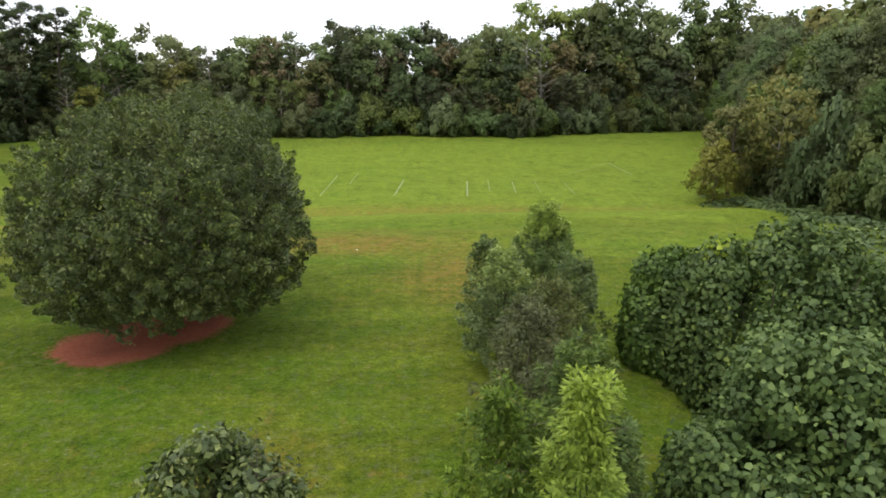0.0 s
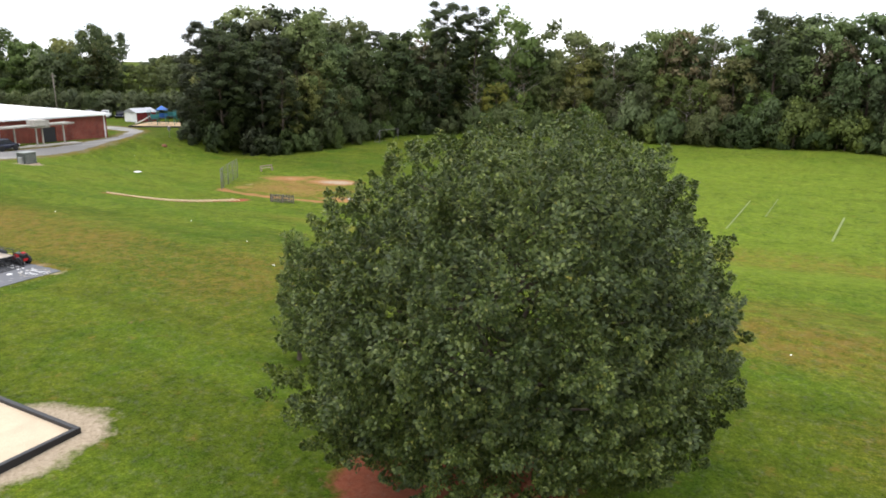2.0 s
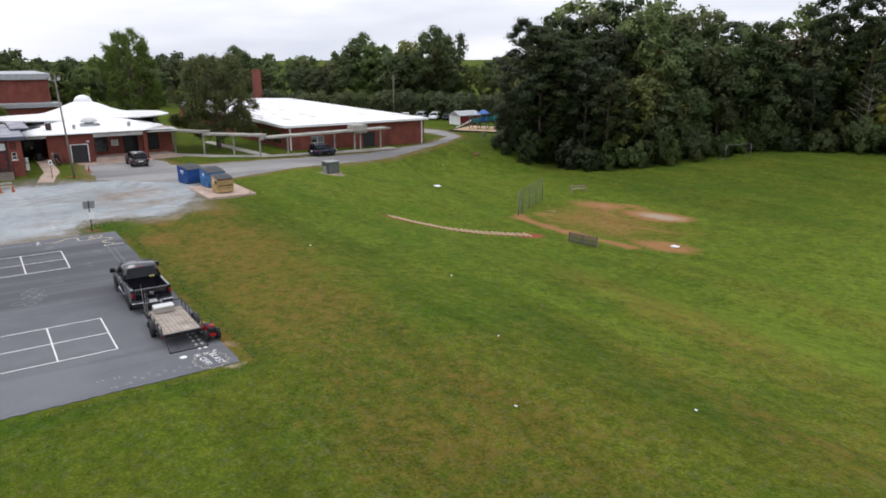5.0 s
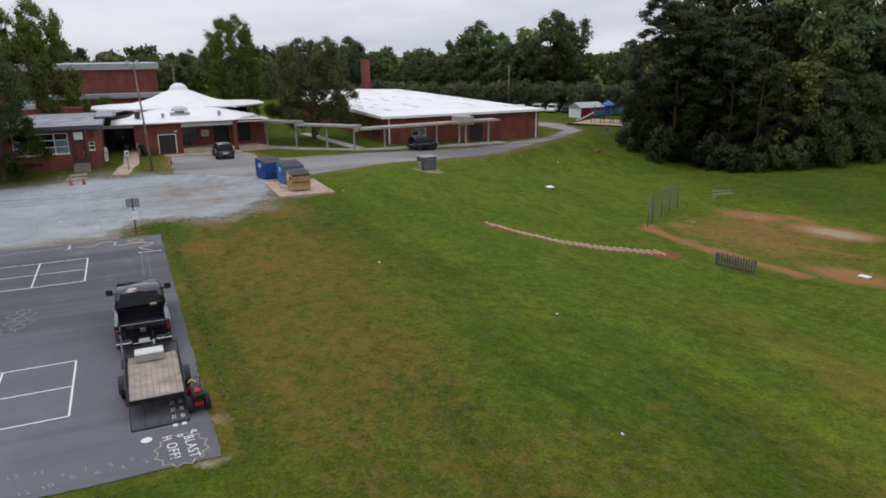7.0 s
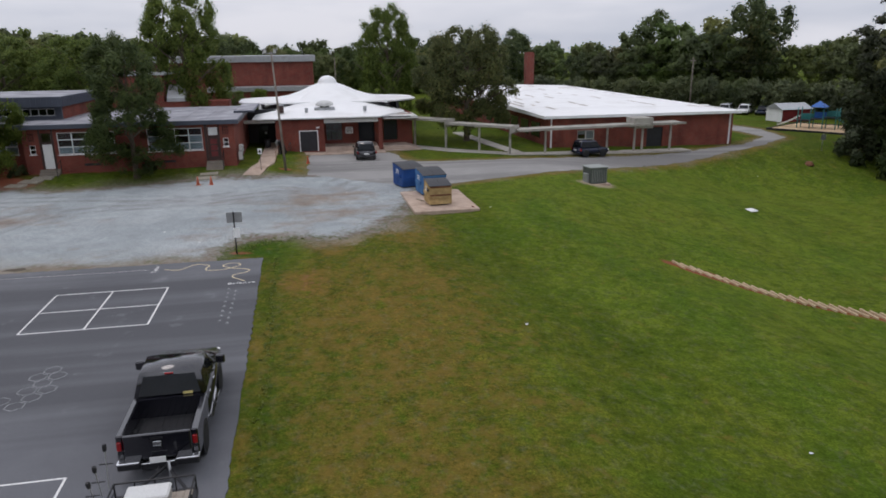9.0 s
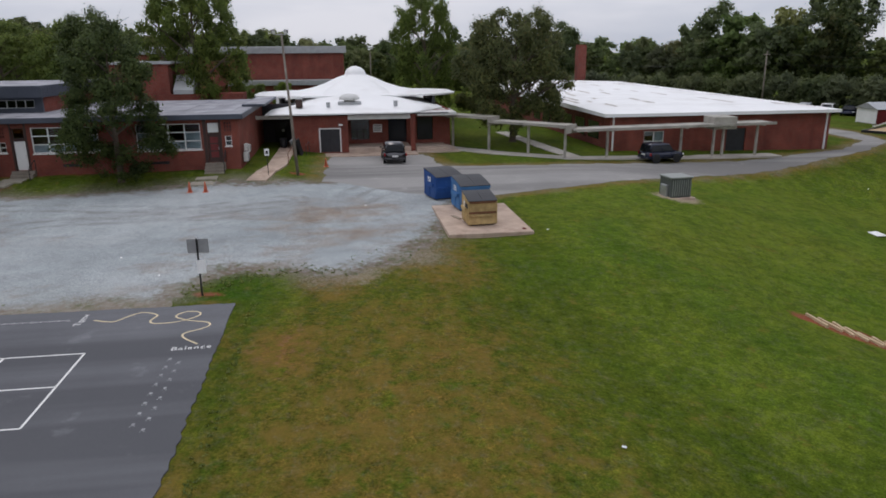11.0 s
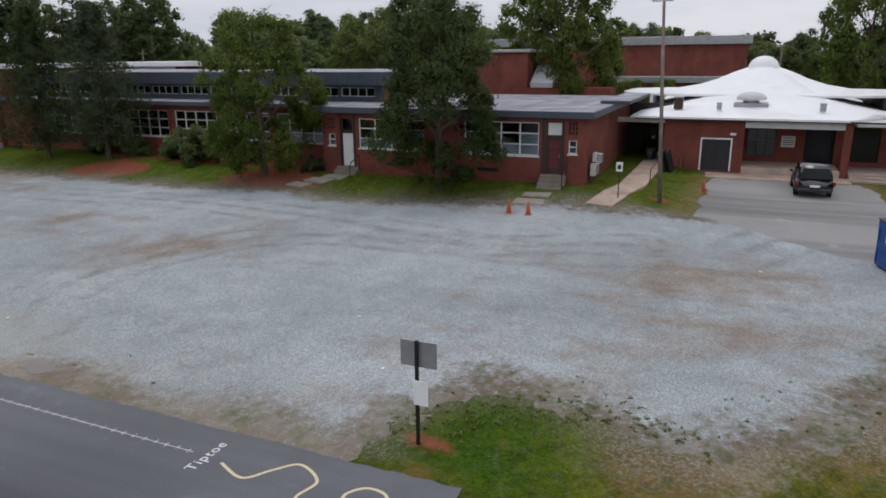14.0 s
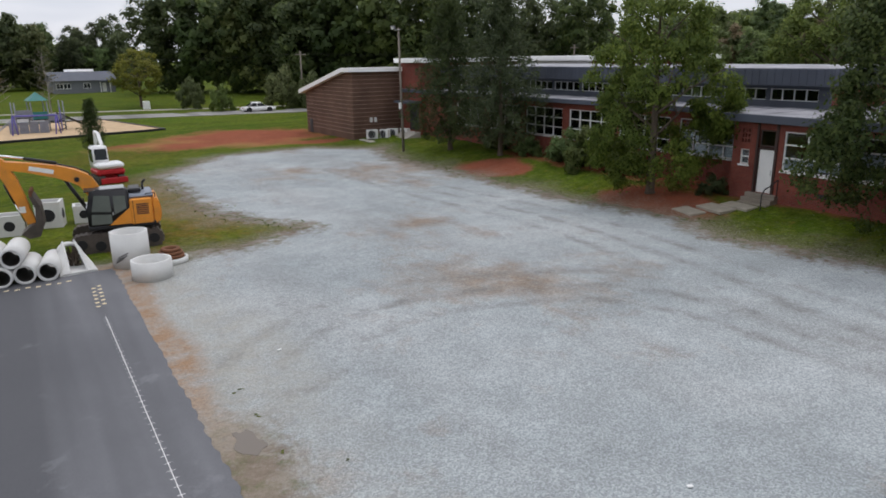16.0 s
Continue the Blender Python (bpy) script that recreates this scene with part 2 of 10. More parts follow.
def box(bm, x0, x1, y0, y1, z0, z1, bevel=0.0):
    vs = [bm.verts.new(p) for p in ((x0, y0, z0), (x1, y0, z0), (x1, y1, z0), (x0, y1, z0), (x0, y0, z1), (x1, y0, z1), (x1, y1, z1), (x0, y1, z1))]
    fs = [bm.faces.new([vs[i] for i in f]) for f in ((3, 2, 1, 0), (4, 5, 6, 7), (0, 1, 5, 4), (1, 2, 6, 5), (2, 3, 7, 6), (3, 0, 4, 7))]
    if bevel:
        bmesh.ops.bevel(bm, geom=list({e for f in fs for e in f.edges}), offset=bevel, segments=1, affect='EDGES')
    return vs


def boxm(*dims, bevel=0.0):
    bm = bmesh.new()
    box(bm, *dims, bevel=bevel)
    return bm


def tube(bm, p, q, r0, r1=None, seg=8, caps=True):
    r1 = r0 if r1 is None else r1
    p, q = Vector(p), Vector(q)
    d = (q - p).normalized()
    a = d.orthogonal().normalized()
    c = d.cross(a)
    rings = []
    for o, r in ((p, r0), (q, r1)):
        rings.append([bm.verts.new(o + r * (math.cos(2 * math.pi * k / seg) * a + math.sin(2 * math.pi * k / seg) * c)) for k in range(seg)])
    for k in range(seg):
        f = bm.faces.new((rings[0][k], rings[0][(k + 1) % seg], rings[1][(k + 1) % seg], rings[1][k]))
        f.smooth = seg > 6
    if caps:
        bm.faces.new(rings[0][::-1])
        bm.faces.new(rings[1])
    return rings


def tubes(segs, seg=8):
    bm = bmesh.new()
    for s in segs:
        tube(bm, *s, seg=seg)
    return bm


def lathe(profile, seg=20, cap=True):
    """A turned body from (radius, z) pairs."""
    bm = bmesh.new()
    rings = [[bm.verts.new((r * math.cos(2 * math.pi * k / seg), r * math.sin(2 * math.pi * k / seg), z)) for k in range(seg)] for r, z in profile]
    for a, b in zip(rings, rings[1:]):
        for k in range(seg):
            bm.faces.new((a[k], a[(k + 1) % seg], b[(k + 1) % seg], b[k])).smooth = True
    if cap:
        bm.faces.new(rings[0][::-1])
        bm.faces.new(rings[-1])
    return bm


def prism(bm, pts, z0, z1):
    """An upright prism over a plan outline (counter-clockwise)."""
    lo = [bm.verts.new((x, y, z0)) for x, y in pts]
    hi = [bm.verts.new((x, y, z1)) for x, y in pts]
    n = len(pts)
    bm.faces.new(hi)
    bm.faces.new(lo[::-1])
    for k in range(n):
        bm.faces.new((lo[k], lo[(k + 1) % n], hi[(k + 1) % n], hi[k]))


def side_prism(bm, pts, y0, y1):
    """A prism over an outline in x and z, from y0 to y1."""
    a = [bm.verts.new((x, y0, z)) for x, z in pts]
    b = [bm.verts.new((x, y1, z)) for x, z in pts]
    n = len(pts)
    bm.faces.new(a)
    bm.faces.new(b[::-1])
    for k in range(n):
        bm.faces.new((a[(k + 1) % n], a[k], b[k], b[(k + 1) % n]))
    bmesh.ops.recalc_face_normals(bm, faces=bm.faces)


def fast_mesh(name, verts, quads, mats, mat_index=None, normals=None):
    """A mesh from numpy arrays of vertices and four-cornered faces."""
    me = bpy.data.meshes.new(name)
    verts = np.asarray(verts, dtype=np.float32)
    quads = np.asarray(quads, dtype=np.int32)
    me.vertices.add(len(verts))
    me.vertices.foreach_set("co", verts.ravel())
    me.loops.add(quads.size)
    me.loops.foreach_set("vertex_index", quads.ravel())
    me.polygons.add(len(quads))
    me.polygons.foreach_set("loop_start", np.arange(0, quads.size, 4, dtype=np.int32))
    for m in mats:
        me.materials.append(m)
    if mat_index is not None:
        me.polygons.foreach_set("material_index", np.asarray(mat_index, dtype=np.int32))
    me.update(calc_edges=True)
    if normals is not None:
        me.polygons.foreach_set("use_smooth", np.ones(len(quads), dtype=bool))
        me.normals_split_custom_set_from_vertices(np.asarray(normals, dtype=np.float32))
    return me


def unit(v):
    return v / np.maximum(np.linalg.norm(v, axis=-1, keepdims=True), 1e-9)


def leaves(rng, clumps, per_area, length, width, droop=0.2, shell=0.45, up=0.25, wild=0.9, cut=None, round_share=0.55, core=None, even=0.9, fuzz=0.0, rounded=False, crisp=0.6):
    """Leaf blades over clumps (x, y, z, rx, ry, rz): vertices, quads and soft normals. Each blade is a folded diamond."""
    P, D = [], []
    for cx, cy, cz, rx, ry, rz in clumps:
        area = 4 * math.pi * ((rx * ry) ** 1.6 + (rx * rz) ** 1.6 + (ry * rz) ** 1.6) ** (1 / 1.6) / 3 ** (1 / 1.6)
        n = max(6, int(area * per_area))
        d = unit(rng.normal(size=(n, 3)))
        r = 1 - shell * rng.random(n) ** 1.5 + 0.10 * rng.normal(size=n)
        if fuzz:
            # a loose tuft: thick at its heart, thinning out all round
            r = fuzz * np.linalg.norm(rng.normal(size=(n, 3)), axis=1)
        P.append(np.array((cx, cy, cz)) + d * r[:, None] * np.array((rx, ry, rz)))
        D.append(unit(d / np.array((rx, ry, rz))))
    P, D = np.concatenate(P), np.concatenate(D)
    if cut is not None:
        keep = cut(P)
        P, D = P[keep], D[keep]
    n = len(P)
    nrm = unit(D + np.array((0, 0, up)) + wild * rng.normal(size=(n, 3)) * 0.6)
    t = unit(np.cross(nrm, rng.normal(size=(n, 3))))
    t[:, 2] -= droop
    t = unit(t)
    s = unit(np.cross(nrm, t))
    nrm = np.cross(t, s)
    k = 0.65 + 0.7 * rng.random(n)
    L, W = (length * k)[:, None], (width * k)[:, None]
    base = P - t * L * 0.5
    tip = P + t * L * 0.5
    mid = P + t * L * (0.5 - round_share) * 0.5
    fold = nrm * W * 0.18
    out = (nrm * D).sum(1) > 0
    if rounded:
        lo, hi = base + t * L * 0.22, base + t * L * 0.68
        V = np.stack((base, lo + s * W * 0.5 + fold, hi + s * W * 0.36 + fold, tip - nrm * W * 0.1, hi - s * W * 0.36 + fold, lo - s * W * 0.5 + fold), 1).reshape(-1, 3)
        Q = (np.arange(n)[:, None] * 6 + np.array((0, 1, 2, 3, 0, 3, 4, 5))).reshape(n, 2, 4)
    else:
        V = np.stack((base, mid + s * W * 0.5 + fold, tip, mid - s * W * 0.5 + fold), 1).reshape(-1, 3)
        Q = np.arange(4 * n).reshape(n, 1, 4)
    Q[out] = Q[out][:, :, ::-1]
    Q = Q.reshape(-1, 4)
    soft = nrm * np.where(out, 1.0, -1.0)[:, None] * crisp + D * even
    if core is not None:
        soft = soft * 0.75 + unit(P - np.array((0, 0, core))) * 0.8
    soft = unit(soft)
    N = np.repeat(soft, len(V) // n, axis=0)
    return V, Q, N


def sprays(rng, tips, axes, n_leaf, reach, spread, length, width, droop=0.25, middle=(0, 0, 4.0)):
    """Leafy shoots: from each tip a short twig along its axis, set with blades that point outwards and forwards."""
    m = len(tips)
    k = np.repeat(np.arange(m), n_leaf)
    n = len(k)
    big = (0.65 + 0.7 * rng.random(m))[k]
    a = unit(np.asarray(axes))[k]
    s = rng.random(n) ** 0.8
    side = unit(np.cross(a, rng.normal(size=(n, 3))))
    P = np.asarray(tips)[k] + a * (reach * big * (s - 0.35))[:, None] + side * (spread * big * (1.1 - 0.75 * s) * np.sqrt(rng.random(n)))[:, None]
    t = side * 0.9 + a * (0.35 + 0.8 * s)[:, None] + rng.normal(size=(n, 3)) * 0.35
    t[:, 2] -= droop
    t = unit(t)
    up = a * 0.8 + np.array((0, 0, 1.0)) * (0.2 + 0.7 * np.clip(a[:, 2:] + 0.1, 0, 1)) + rng.normal(size=(n, 3)) * 0.55
    w = unit(np.cross(up, t))
    nrm = np.cross(t, w)
    z = (0.7 + 0.6 * rng.random(n))
    L, W = (length * z)[:, None], (width * z)[:, None]
    fold = nrm * W * 0.2
    mid = P + t * L * 0.42
    V = np.stack((P, mid - w * W * 0.5 + fold, P + t * L, mid + w * W * 0.5 + fold), 1).reshape(-1, 3)
    Q = np.arange(4 * n).reshape(n, 4)
    soft = unit(nrm * 0.9 + a * 0.35 + unit(P - np.array(middle)) * 0.3)
    return V, Q, np.repeat(soft, 4, axis=0)


def dome_tips(rng, n, rx, ry, z_mid, up, down, lobes=0.06, jitter=0.05, shift=(0, 0), floor=0.5):
    """Shoot tips over a domed crown, with the way each shoot points: outwards and up."""
    gold = math.pi * (3 - 5 ** 0.5)
    ph = rng.random(4) * 6.28
    k = np.arange(n)
    z = 1 - 2 * (k + 0.5) / n
    a = k * gold + rng.normal(size=n) * 0.12
    rr = np.sqrt(1 - z * z)
    low = z < 0
    rr[low] = (1 - np.abs(z[low]) ** 2.4) ** (1 / 2.4)
    f = 1 + lobes * (np.sin(3 * a + 2 * z + ph[0]) + np.sin(5 * a - 4 * z + ph[1]) * 0.8 + np.sin(8 * a + 7 * z + ph[2]) * 0.6 + np.sin(6 * z * 3 + ph[3]) * 0.4) + jitter * np.clip(rng.normal(size=n), -2.2, 1.3)
    zz = np.where(low, z * down, z * up) * f
    lift = np.clip(zz / up, 0, 1)
    P = np.stack((rx * rr * np.cos(a) * f + shift[0] * lift, ry * rr * np.sin(a) * f + shift[1] * lift, z_mid + zz), 1)
    D = np.stack((rr * np.cos(a), rr * np.sin(a), np.where(low, z * 0.4, z) + 0.45), 1) + rng.normal(size=(n, 3)) * 0.28
    keep = P[:, 2] > floor
    return P[keep], unit(D[keep])


def crown_clumps(rng, n, rx, ry, rz, size, base=0.0, inner=0.25, taper=0.0, foot=1.0, lobes=0.07):
    """Clump places over an egg-shaped crown whose foot is at z = base; foot < 1 flattens its lower half."""
    out = []
    gold = math.pi * (3 - 5 ** 0.5)
    ph = rng.random(3) * 6.28
    for k in range(n):
        z = 1 - 2 * (k + 0.5) / n
        rr = math.sqrt(1 - z * z) if z > 0 or foot == 1.0 else (1 - abs(z) ** 3) ** (1 / 3)
        a = k * gold + rng.normal() * 0.25
        f = 0.80 + 0.16 * rng.normal() * 0.6
        f = min(f, 0.95)
        f *= 1 + lobes * (math.sin(2 * a + ph[0]) + math.sin(3 * a + 2 * z + ph[1]) + 0.8 * math.sin(5 * a - 3 * z + ph[2]))
        if rng.random() < inner:
            f *= 0.3 + 0.5 * rng.random()
        wide = 1 - taper * max(0.0, z)
        sz = size * (0.7 + 0.6 * rng.random())
        zz = z if z > 0 else z * foot
        out.append((rx * rr * math.cos(a) * f * wide, ry * rr * math.sin(a) * f * wide, base + rz * foot + rz * zz * f, sz, sz, sz * 0.8))
    return out


def lobe_clumps(rng, lobes, r, height, base, lobe, sub, size, taper=0.35, low=0.0):
    """A billowing crown: big lobes up and round the stem, each set with small clumps on its outer side."""
    out = []
    for k in range(lobes):
        f = low + (1 - low) * (k + 0.6 * rng.random()) / lobes
        a = k * 2.4 + rng.normal() * 0.4
        rad = r * (1 - taper * f * f) * math.sqrt(max(0.05, 1 - (2 * f - 0.9) ** 2 * 0.5)) * (0.42 + 0.45 * rng.random())
        if k == lobes - 1:
            rad *= 0.7
        L = lobe * (0.75 + 0.5 * rng.random())
        c = np.array((rad * math.cos(a), rad * math.sin(a), base + (height - base - L) * f + L * 0.2))
        for d in unit(rng.normal(size=(sub, 3)) + np.array((0.8 * math.cos(a), 0.8 * math.sin(a), 0.45))):
            s = size * (0.7 + 0.6 * rng.random())
            p = c + d * L * np.array((0.85, 0.85, 0.75))
            out.append((p[0], p[1], p[2], s, s, s * 0.8))
    return out


def wood_mesh(name, rng, height, r, limbs, reach, start=0.25, top=0.95, mat=None, seg=8, lean=0.0, sub=2):
    """A tapered trunk with bent limbs and twigs."""
    bm = bmesh.new()
    pts = [Vector((lean * (k / 6) ** 2 + 0.03 * height * math.sin(k * 1.7) * k / 14, 0.02 * height * math.cos(k * 1.3) * k / 14, height * top * k / 6)) for k in range(7)]
    tube(bm, pts[0] - Vector((0, 0, 0.3)), pts[0] + Vector((0, 0, 0.15)), r * 1.45, r * 1.1, seg)
    for k in range(6):
        tube(bm, pts[k], pts[k + 1], r * (1 - k / 6.6), r * (1 - (k + 1) / 6.6), seg, caps=k == 5)
    for j in range(limbs):
        f = start + (0.92 - start) * (j + rng.random()) / limbs
        k = min(5, int(f * 6))
        o = pts[k].lerp(pts[k + 1], f * 6 - k)
        a = j * 2.4 + rng.random()
        ln = reach * (1.05 - 0.6 * f) * (0.75 + 0.5 * rng.random())
        e1 = o + Vector((math.cos(a) * ln * 0.55, math.sin(a) * ln * 0.55, ln * 0.35))
        e2 = e1 + Vector((math.cos(a + 0.3) * ln * 0.5, math.sin(a + 0.3) * ln * 0.5, ln * 0.25))
        rl = r * 0.42 * (1 - 0.6 * f)
        tube(bm, o, e1, rl, rl * 0.6, 6, caps=False)
        tube(bm, e1, e2, rl * 0.6, rl * 0.2, 6)
        for _ in range(sub):
            d = Vector(rng.normal(size=3)) * ln * 0.25
            d.z = abs(d.z)
            tube(bm, e1, e1 + d, rl * 0.35, rl * 0.1, 5)
    me = bpy.data.meshes.new(name)
    bm.to_mesh(me)
    bm.free()
    if mat:
        me.materials.append(mat)
    return me

# ---------------------------------------------------------------- ground
def ease(a, b, v):
    u = np.clip((np.asarray(v, dtype=float) - a) / (b - a), 0, 1)
    return u * u * (3 - 2 * u)


def wave(x, y, s, k=0.0):
    """Cheap smooth waves in place of noise, for large arrays."""
    return (np.sin(x * s + 1.3 * np.sin(y * s * 0.7 + k) + k) + np.sin(y * s * 1.21 + 1.7 * np.sin(x * s * 0.63 + 2 * k) + 2.1 * k)) * 0.5


def land(x, y):
    """The height of the ground: a level yard, a bank down to the playing field, a rise towards the woods."""
    x, y = np.asarray(x, dtype=float), np.asarray(y, dtype=float)
    w = ease(62, 88, -x)
    y0, y1 = 41 + 15 * w, 76 + 10 * w
    d = 3.7 - 0.9 * ease(-40, 10, x)
    z = -d * ease(0, 1, (y - y0) / (y1 - y0))
    # two mown terraces across the bank
    z = z + 0.22 * np.sin((y - 0.12 * x) * 0.42) * ease(40, 50, y) * (1 - ease(70, 82, y)) * (1 - w)
    z = z + 1.6 * ease(95, 150, y)
    z = z * (1 - ease(88, 104, -x) * 0.85)
    z = z + 0.55 * ease(92, 97, -x) * (1 - ease(34, 40, y)) * ease(-40, -22, y)
    # hills behind the woods and behind the school
    z = z + 7 * np.exp(-(((x + 265) / 80) ** 2 + ((y + 80) / 60) ** 2))
    return z


def lz(x, y):
    return float(land(x, y))


def inside(poly, x, y):
    """Signed distance to a plan outline: negative inside."""
    px, py = np.array([p[0] for p in poly]), np.array([p[1] for p in poly])
    best = np.full(np.shape(x), 1e9)
    odd = np.zeros(np.shape(x), dtype=bool)
    for k in range(len(poly)):
        ax, ay, bx, by = px[k - 1], py[k - 1], px[k], py[k]
        ex, ey = bx - ax, by - ay
        t = np.clip(((x - ax) * ex + (y - ay) * ey) / (ex * ex + ey * ey), 0, 1)
        best = np.minimum(best, np.hypot(x - ax - t * ex, y - ay - t * ey))
        cross = ((ay > y) != (by > y)) & (x < (bx - ax) * (y - ay) / (by - ay + 1e-12) + ax)
        odd ^= cross
    return np.where(odd, -best, best)


def line_dist(pts, x, y):
    best = np.full(np.shape(x), 1e9)
    for (ax, ay), (bx, by) in zip(pts, pts[1:]):
        ex, ey = bx - ax, by - ay
        t = np.clip(((x - ax) * ex + (y - ay) * ey) / (ex * ex + ey * ey), 0, 1)
        best = np.minimum(best, np.hypot(x - ax - t * ex, y - ay - t * ey))
    return best


LOT = [(-68.4, 8.6), (-40.3, 8.2), (-40.2, 35.85), (-68.1, 35.7)]
YARD = [(-76.4, 44.6), (-72.6, 42.4), (-70.9, 39.6), (-71.5, 37.2), (-72.4, 34.6), (-69.6, 33.4), (-66.8, 33.4), (-66.8, 7.6), (-70.5, 8.2), (-74.0, 7.6),
        (-76.6, 6.6), (-73.6, 0.6), (-74.0, -13.5), (-80.5, -21.2), (-89.0, -21.4), (-93.2, -16.5), (-91.7, -12.0), (-91.5, 8.0), (-92.6, 15.0), (-91.2, 19.0),
        (-92.3, 24.5), (-93.9, 31.0), (-93.6, 36.5), (-93.2, 38.6), (-96.0, 39.6), (-93.0, 47.0), (-86.0, 47.5)]
DRIVE = [(-93.2, 37.9), (-103.4, 38.1), (-106.3, 38.4), (-106.3, 47.6), (-99.0, 48.4), (-98.2, 55.5), (-98.4, 60.0), (-99.6, 68.0), (-101.8, 78.5), (-105.2, 88.2), (-110.8, 95.0),
         (-119.5, 95.6), (-140.0, 94.0), (-140.0, 99.0), (-126.0, 99.8), (-118.0, 100.6), (-109.2, 97.9), (-103.1, 90.2), (-98.4, 79.0), (-94.6, 68.5), (-88.4, 57.0), (-86.6, 51.6), (-84.6, 46.4)]


def ground_axis(lo, hi, step, out):
    core = np.arange(lo, hi + step / 2, step)
    grow = np.cumsum(step * 1.16 ** np.arange(1, 60))
    grow = grow[grow < out]
    return np.concatenate((lo - grow[::-1], core, hi + grow))


gx, gy = ground_axis(-118, 34, 0.6, 2600), ground_axis(-36, 112, 0.6, 2600)
GX, GY = np.meshgrid(gx, gy, indexing="ij")
GZ = land(GX, GY) + 0.05 * wave(GX, GY, 0.5, 1.0) + 0.025 * wave(GX, GY, 1.7, 2.0)
d_lot, d_yard, d_drive = inside(LOT, GX, GY), inside(YARD, GX, GY), inside(DRIVE, GX, GY)
paved = np.minimum(np.minimum(d_lot, d_yard), d_drive)
# level bed under the paving, a little lower than it
GZ = np.where(paved < 0.9, land(GX, GY) - 0.06 * ease(0.3, 1.4, -paved), GZ)
ni, nj = GX.shape
gi = np.arange(ni * nj).reshape(ni, nj)
quads = np.stack((gi[:-1, :-1], gi[1:, :-1], gi[1:, 1:], gi[:-1, 1:]), -1).reshape(-1, 4)

# how bare, clayey, dry or stony the soil is, as layers on the sheet
ragged = 0.8 * wave(GX, GY, 0.9, 0.4) + 0.5 * wave(GX, GY, 2.3, 1.7)


def spot(cx, cy, rx, ry, soft=0.5, turn=0.0):
    c, s = math.cos(turn), math.sin(turn)
    u, v = (GX - cx) * c + (GY - cy) * s, -(GX - cx) * s + (GY - cy) * c
    r = np.hypot(u / rx, v / ry) + 0.16 * ragged
    return 1 - ease(1 - soft, 1 + soft * 0.6, r)


clay = np.maximum.reduce([
    spot(-11.6, 28.0, 2.6, 2.6, 0.35), spot(-9.6, 29.8, 2.6, 2.2, 0.5),
    spot(-93.9, 12.6, 2.6, 3.9, 0.5), spot(-93.9, -1.6, 2.6, 3.6, 0.5), spot(-98.0, 12.0, 2.0, 22.0, 0.5) * 0.75,
     spot(-69.0, 17.0, 1.0, 13.0, 0.5) * 0.95,
    spot(-69.3, 34.5, 0.55, 0.5, 0.5) * 0.8, spot(-63.6, 37.9, 3.0, 1.5, 0.9) * 0.34, 0.4 * (1 - ease(0.05, 0.3, np.abs(d_lot) + 0.16 * ragged)) * (d_yard > 0.5), spot(-95.7, 36.4, 0.6, 0.6, 0.4),
    0.85 * (1 - ease(0.3, 0.95, line_dist([(-67.2, 58.3), (-58.4, 69.1)], GX, GY) + 0.25 * ragged)),
    spot(-87.0, -34.0, 8.5, 8.0, 0.7) * 0.9, spot(-80.5, -30.0, 6.0, 3.2, 0.8, 0.5) * 0.75, spot(-75.0, -32.5, 3.0, 2.4, 0.8) * 0.6, spot(-91.0, -25.5, 4.5, 2.0, 0.8) * 0.75])
sand = np.maximum.reduce([
    spot(-24.5, 22.7, 3.2, 3.6, 0.3), spot(-71.5, 40.5, 2.3, 1.6, 0.6) * 0.5, spot(-73.5, 43.0, 2.4, 1.2, 0.6) * 0.45,
    spot(-85.2, 61.8, 1.7, 1.7, 0.5) * 0.8, spot(-39.9, 35.6, 0.3, 0.5, 0.5) * 0.7, spot(-42.3, 36.25, 1.3, 0.3, 0.5) * 0.6,
    0 * GX])
skin = np.maximum.reduce([
    spot(-86.0, -33.0, 9.0, 8.5, 0.5), spot(-80.0, -31.0, 9.0, 4.0, 0.7) * 0.75, spot(-86.0, -26.5, 6.0, 2.4, 0.7) * 0.6,
    spot(-61.0, 80.0, 8.5, 6.5, 0.9) * 0.46, spot(-59.0, 86.5, 4.2, 2.6, 0.6, 0.3), spot(-66.0, 85.9, 3.2, 2.0, 0.7), spot(-63.0, 83.0, 4.0, 1.0, 0.8, -0.3) * 0.6, spot(-56.0, 81.0, 4.5, 0.9, 0.8, 0.4) * 0.55,
    0.9 * (1 - ease(0.4, 1.4, line_dist([(-67.6, 75.2), (-65.5, 73.6), (-57.0, 73.4), (-52.0, 74.2)], GX, GY) + 0.45 * ragged)),
    spot(-50.6, 77.2, 3.6, 2.0, 0.8, 0.25) * 0.95, spot(-67.5, 84.5, 2.6, 1.4, 0.8) * 0.7, spot(-63.0, 88.0, 3.0, 1.1, 0.8) * 0.7, spot(-66.6, 77.5, 1.4, 1.2, 0.7) * 0.6])
sand = np.maximum.reduce([sand, spot(-58.6, 86.6, 3.2, 1.5, 0.8, 0.3) * 0.75, spot(-66.0, 85.9, 1.5, 0.6, 0.8) * 0.5, spot(-67.3, 79.5, 1.0, 0.5, 0.8) * 0.5, 0.2 * skin])
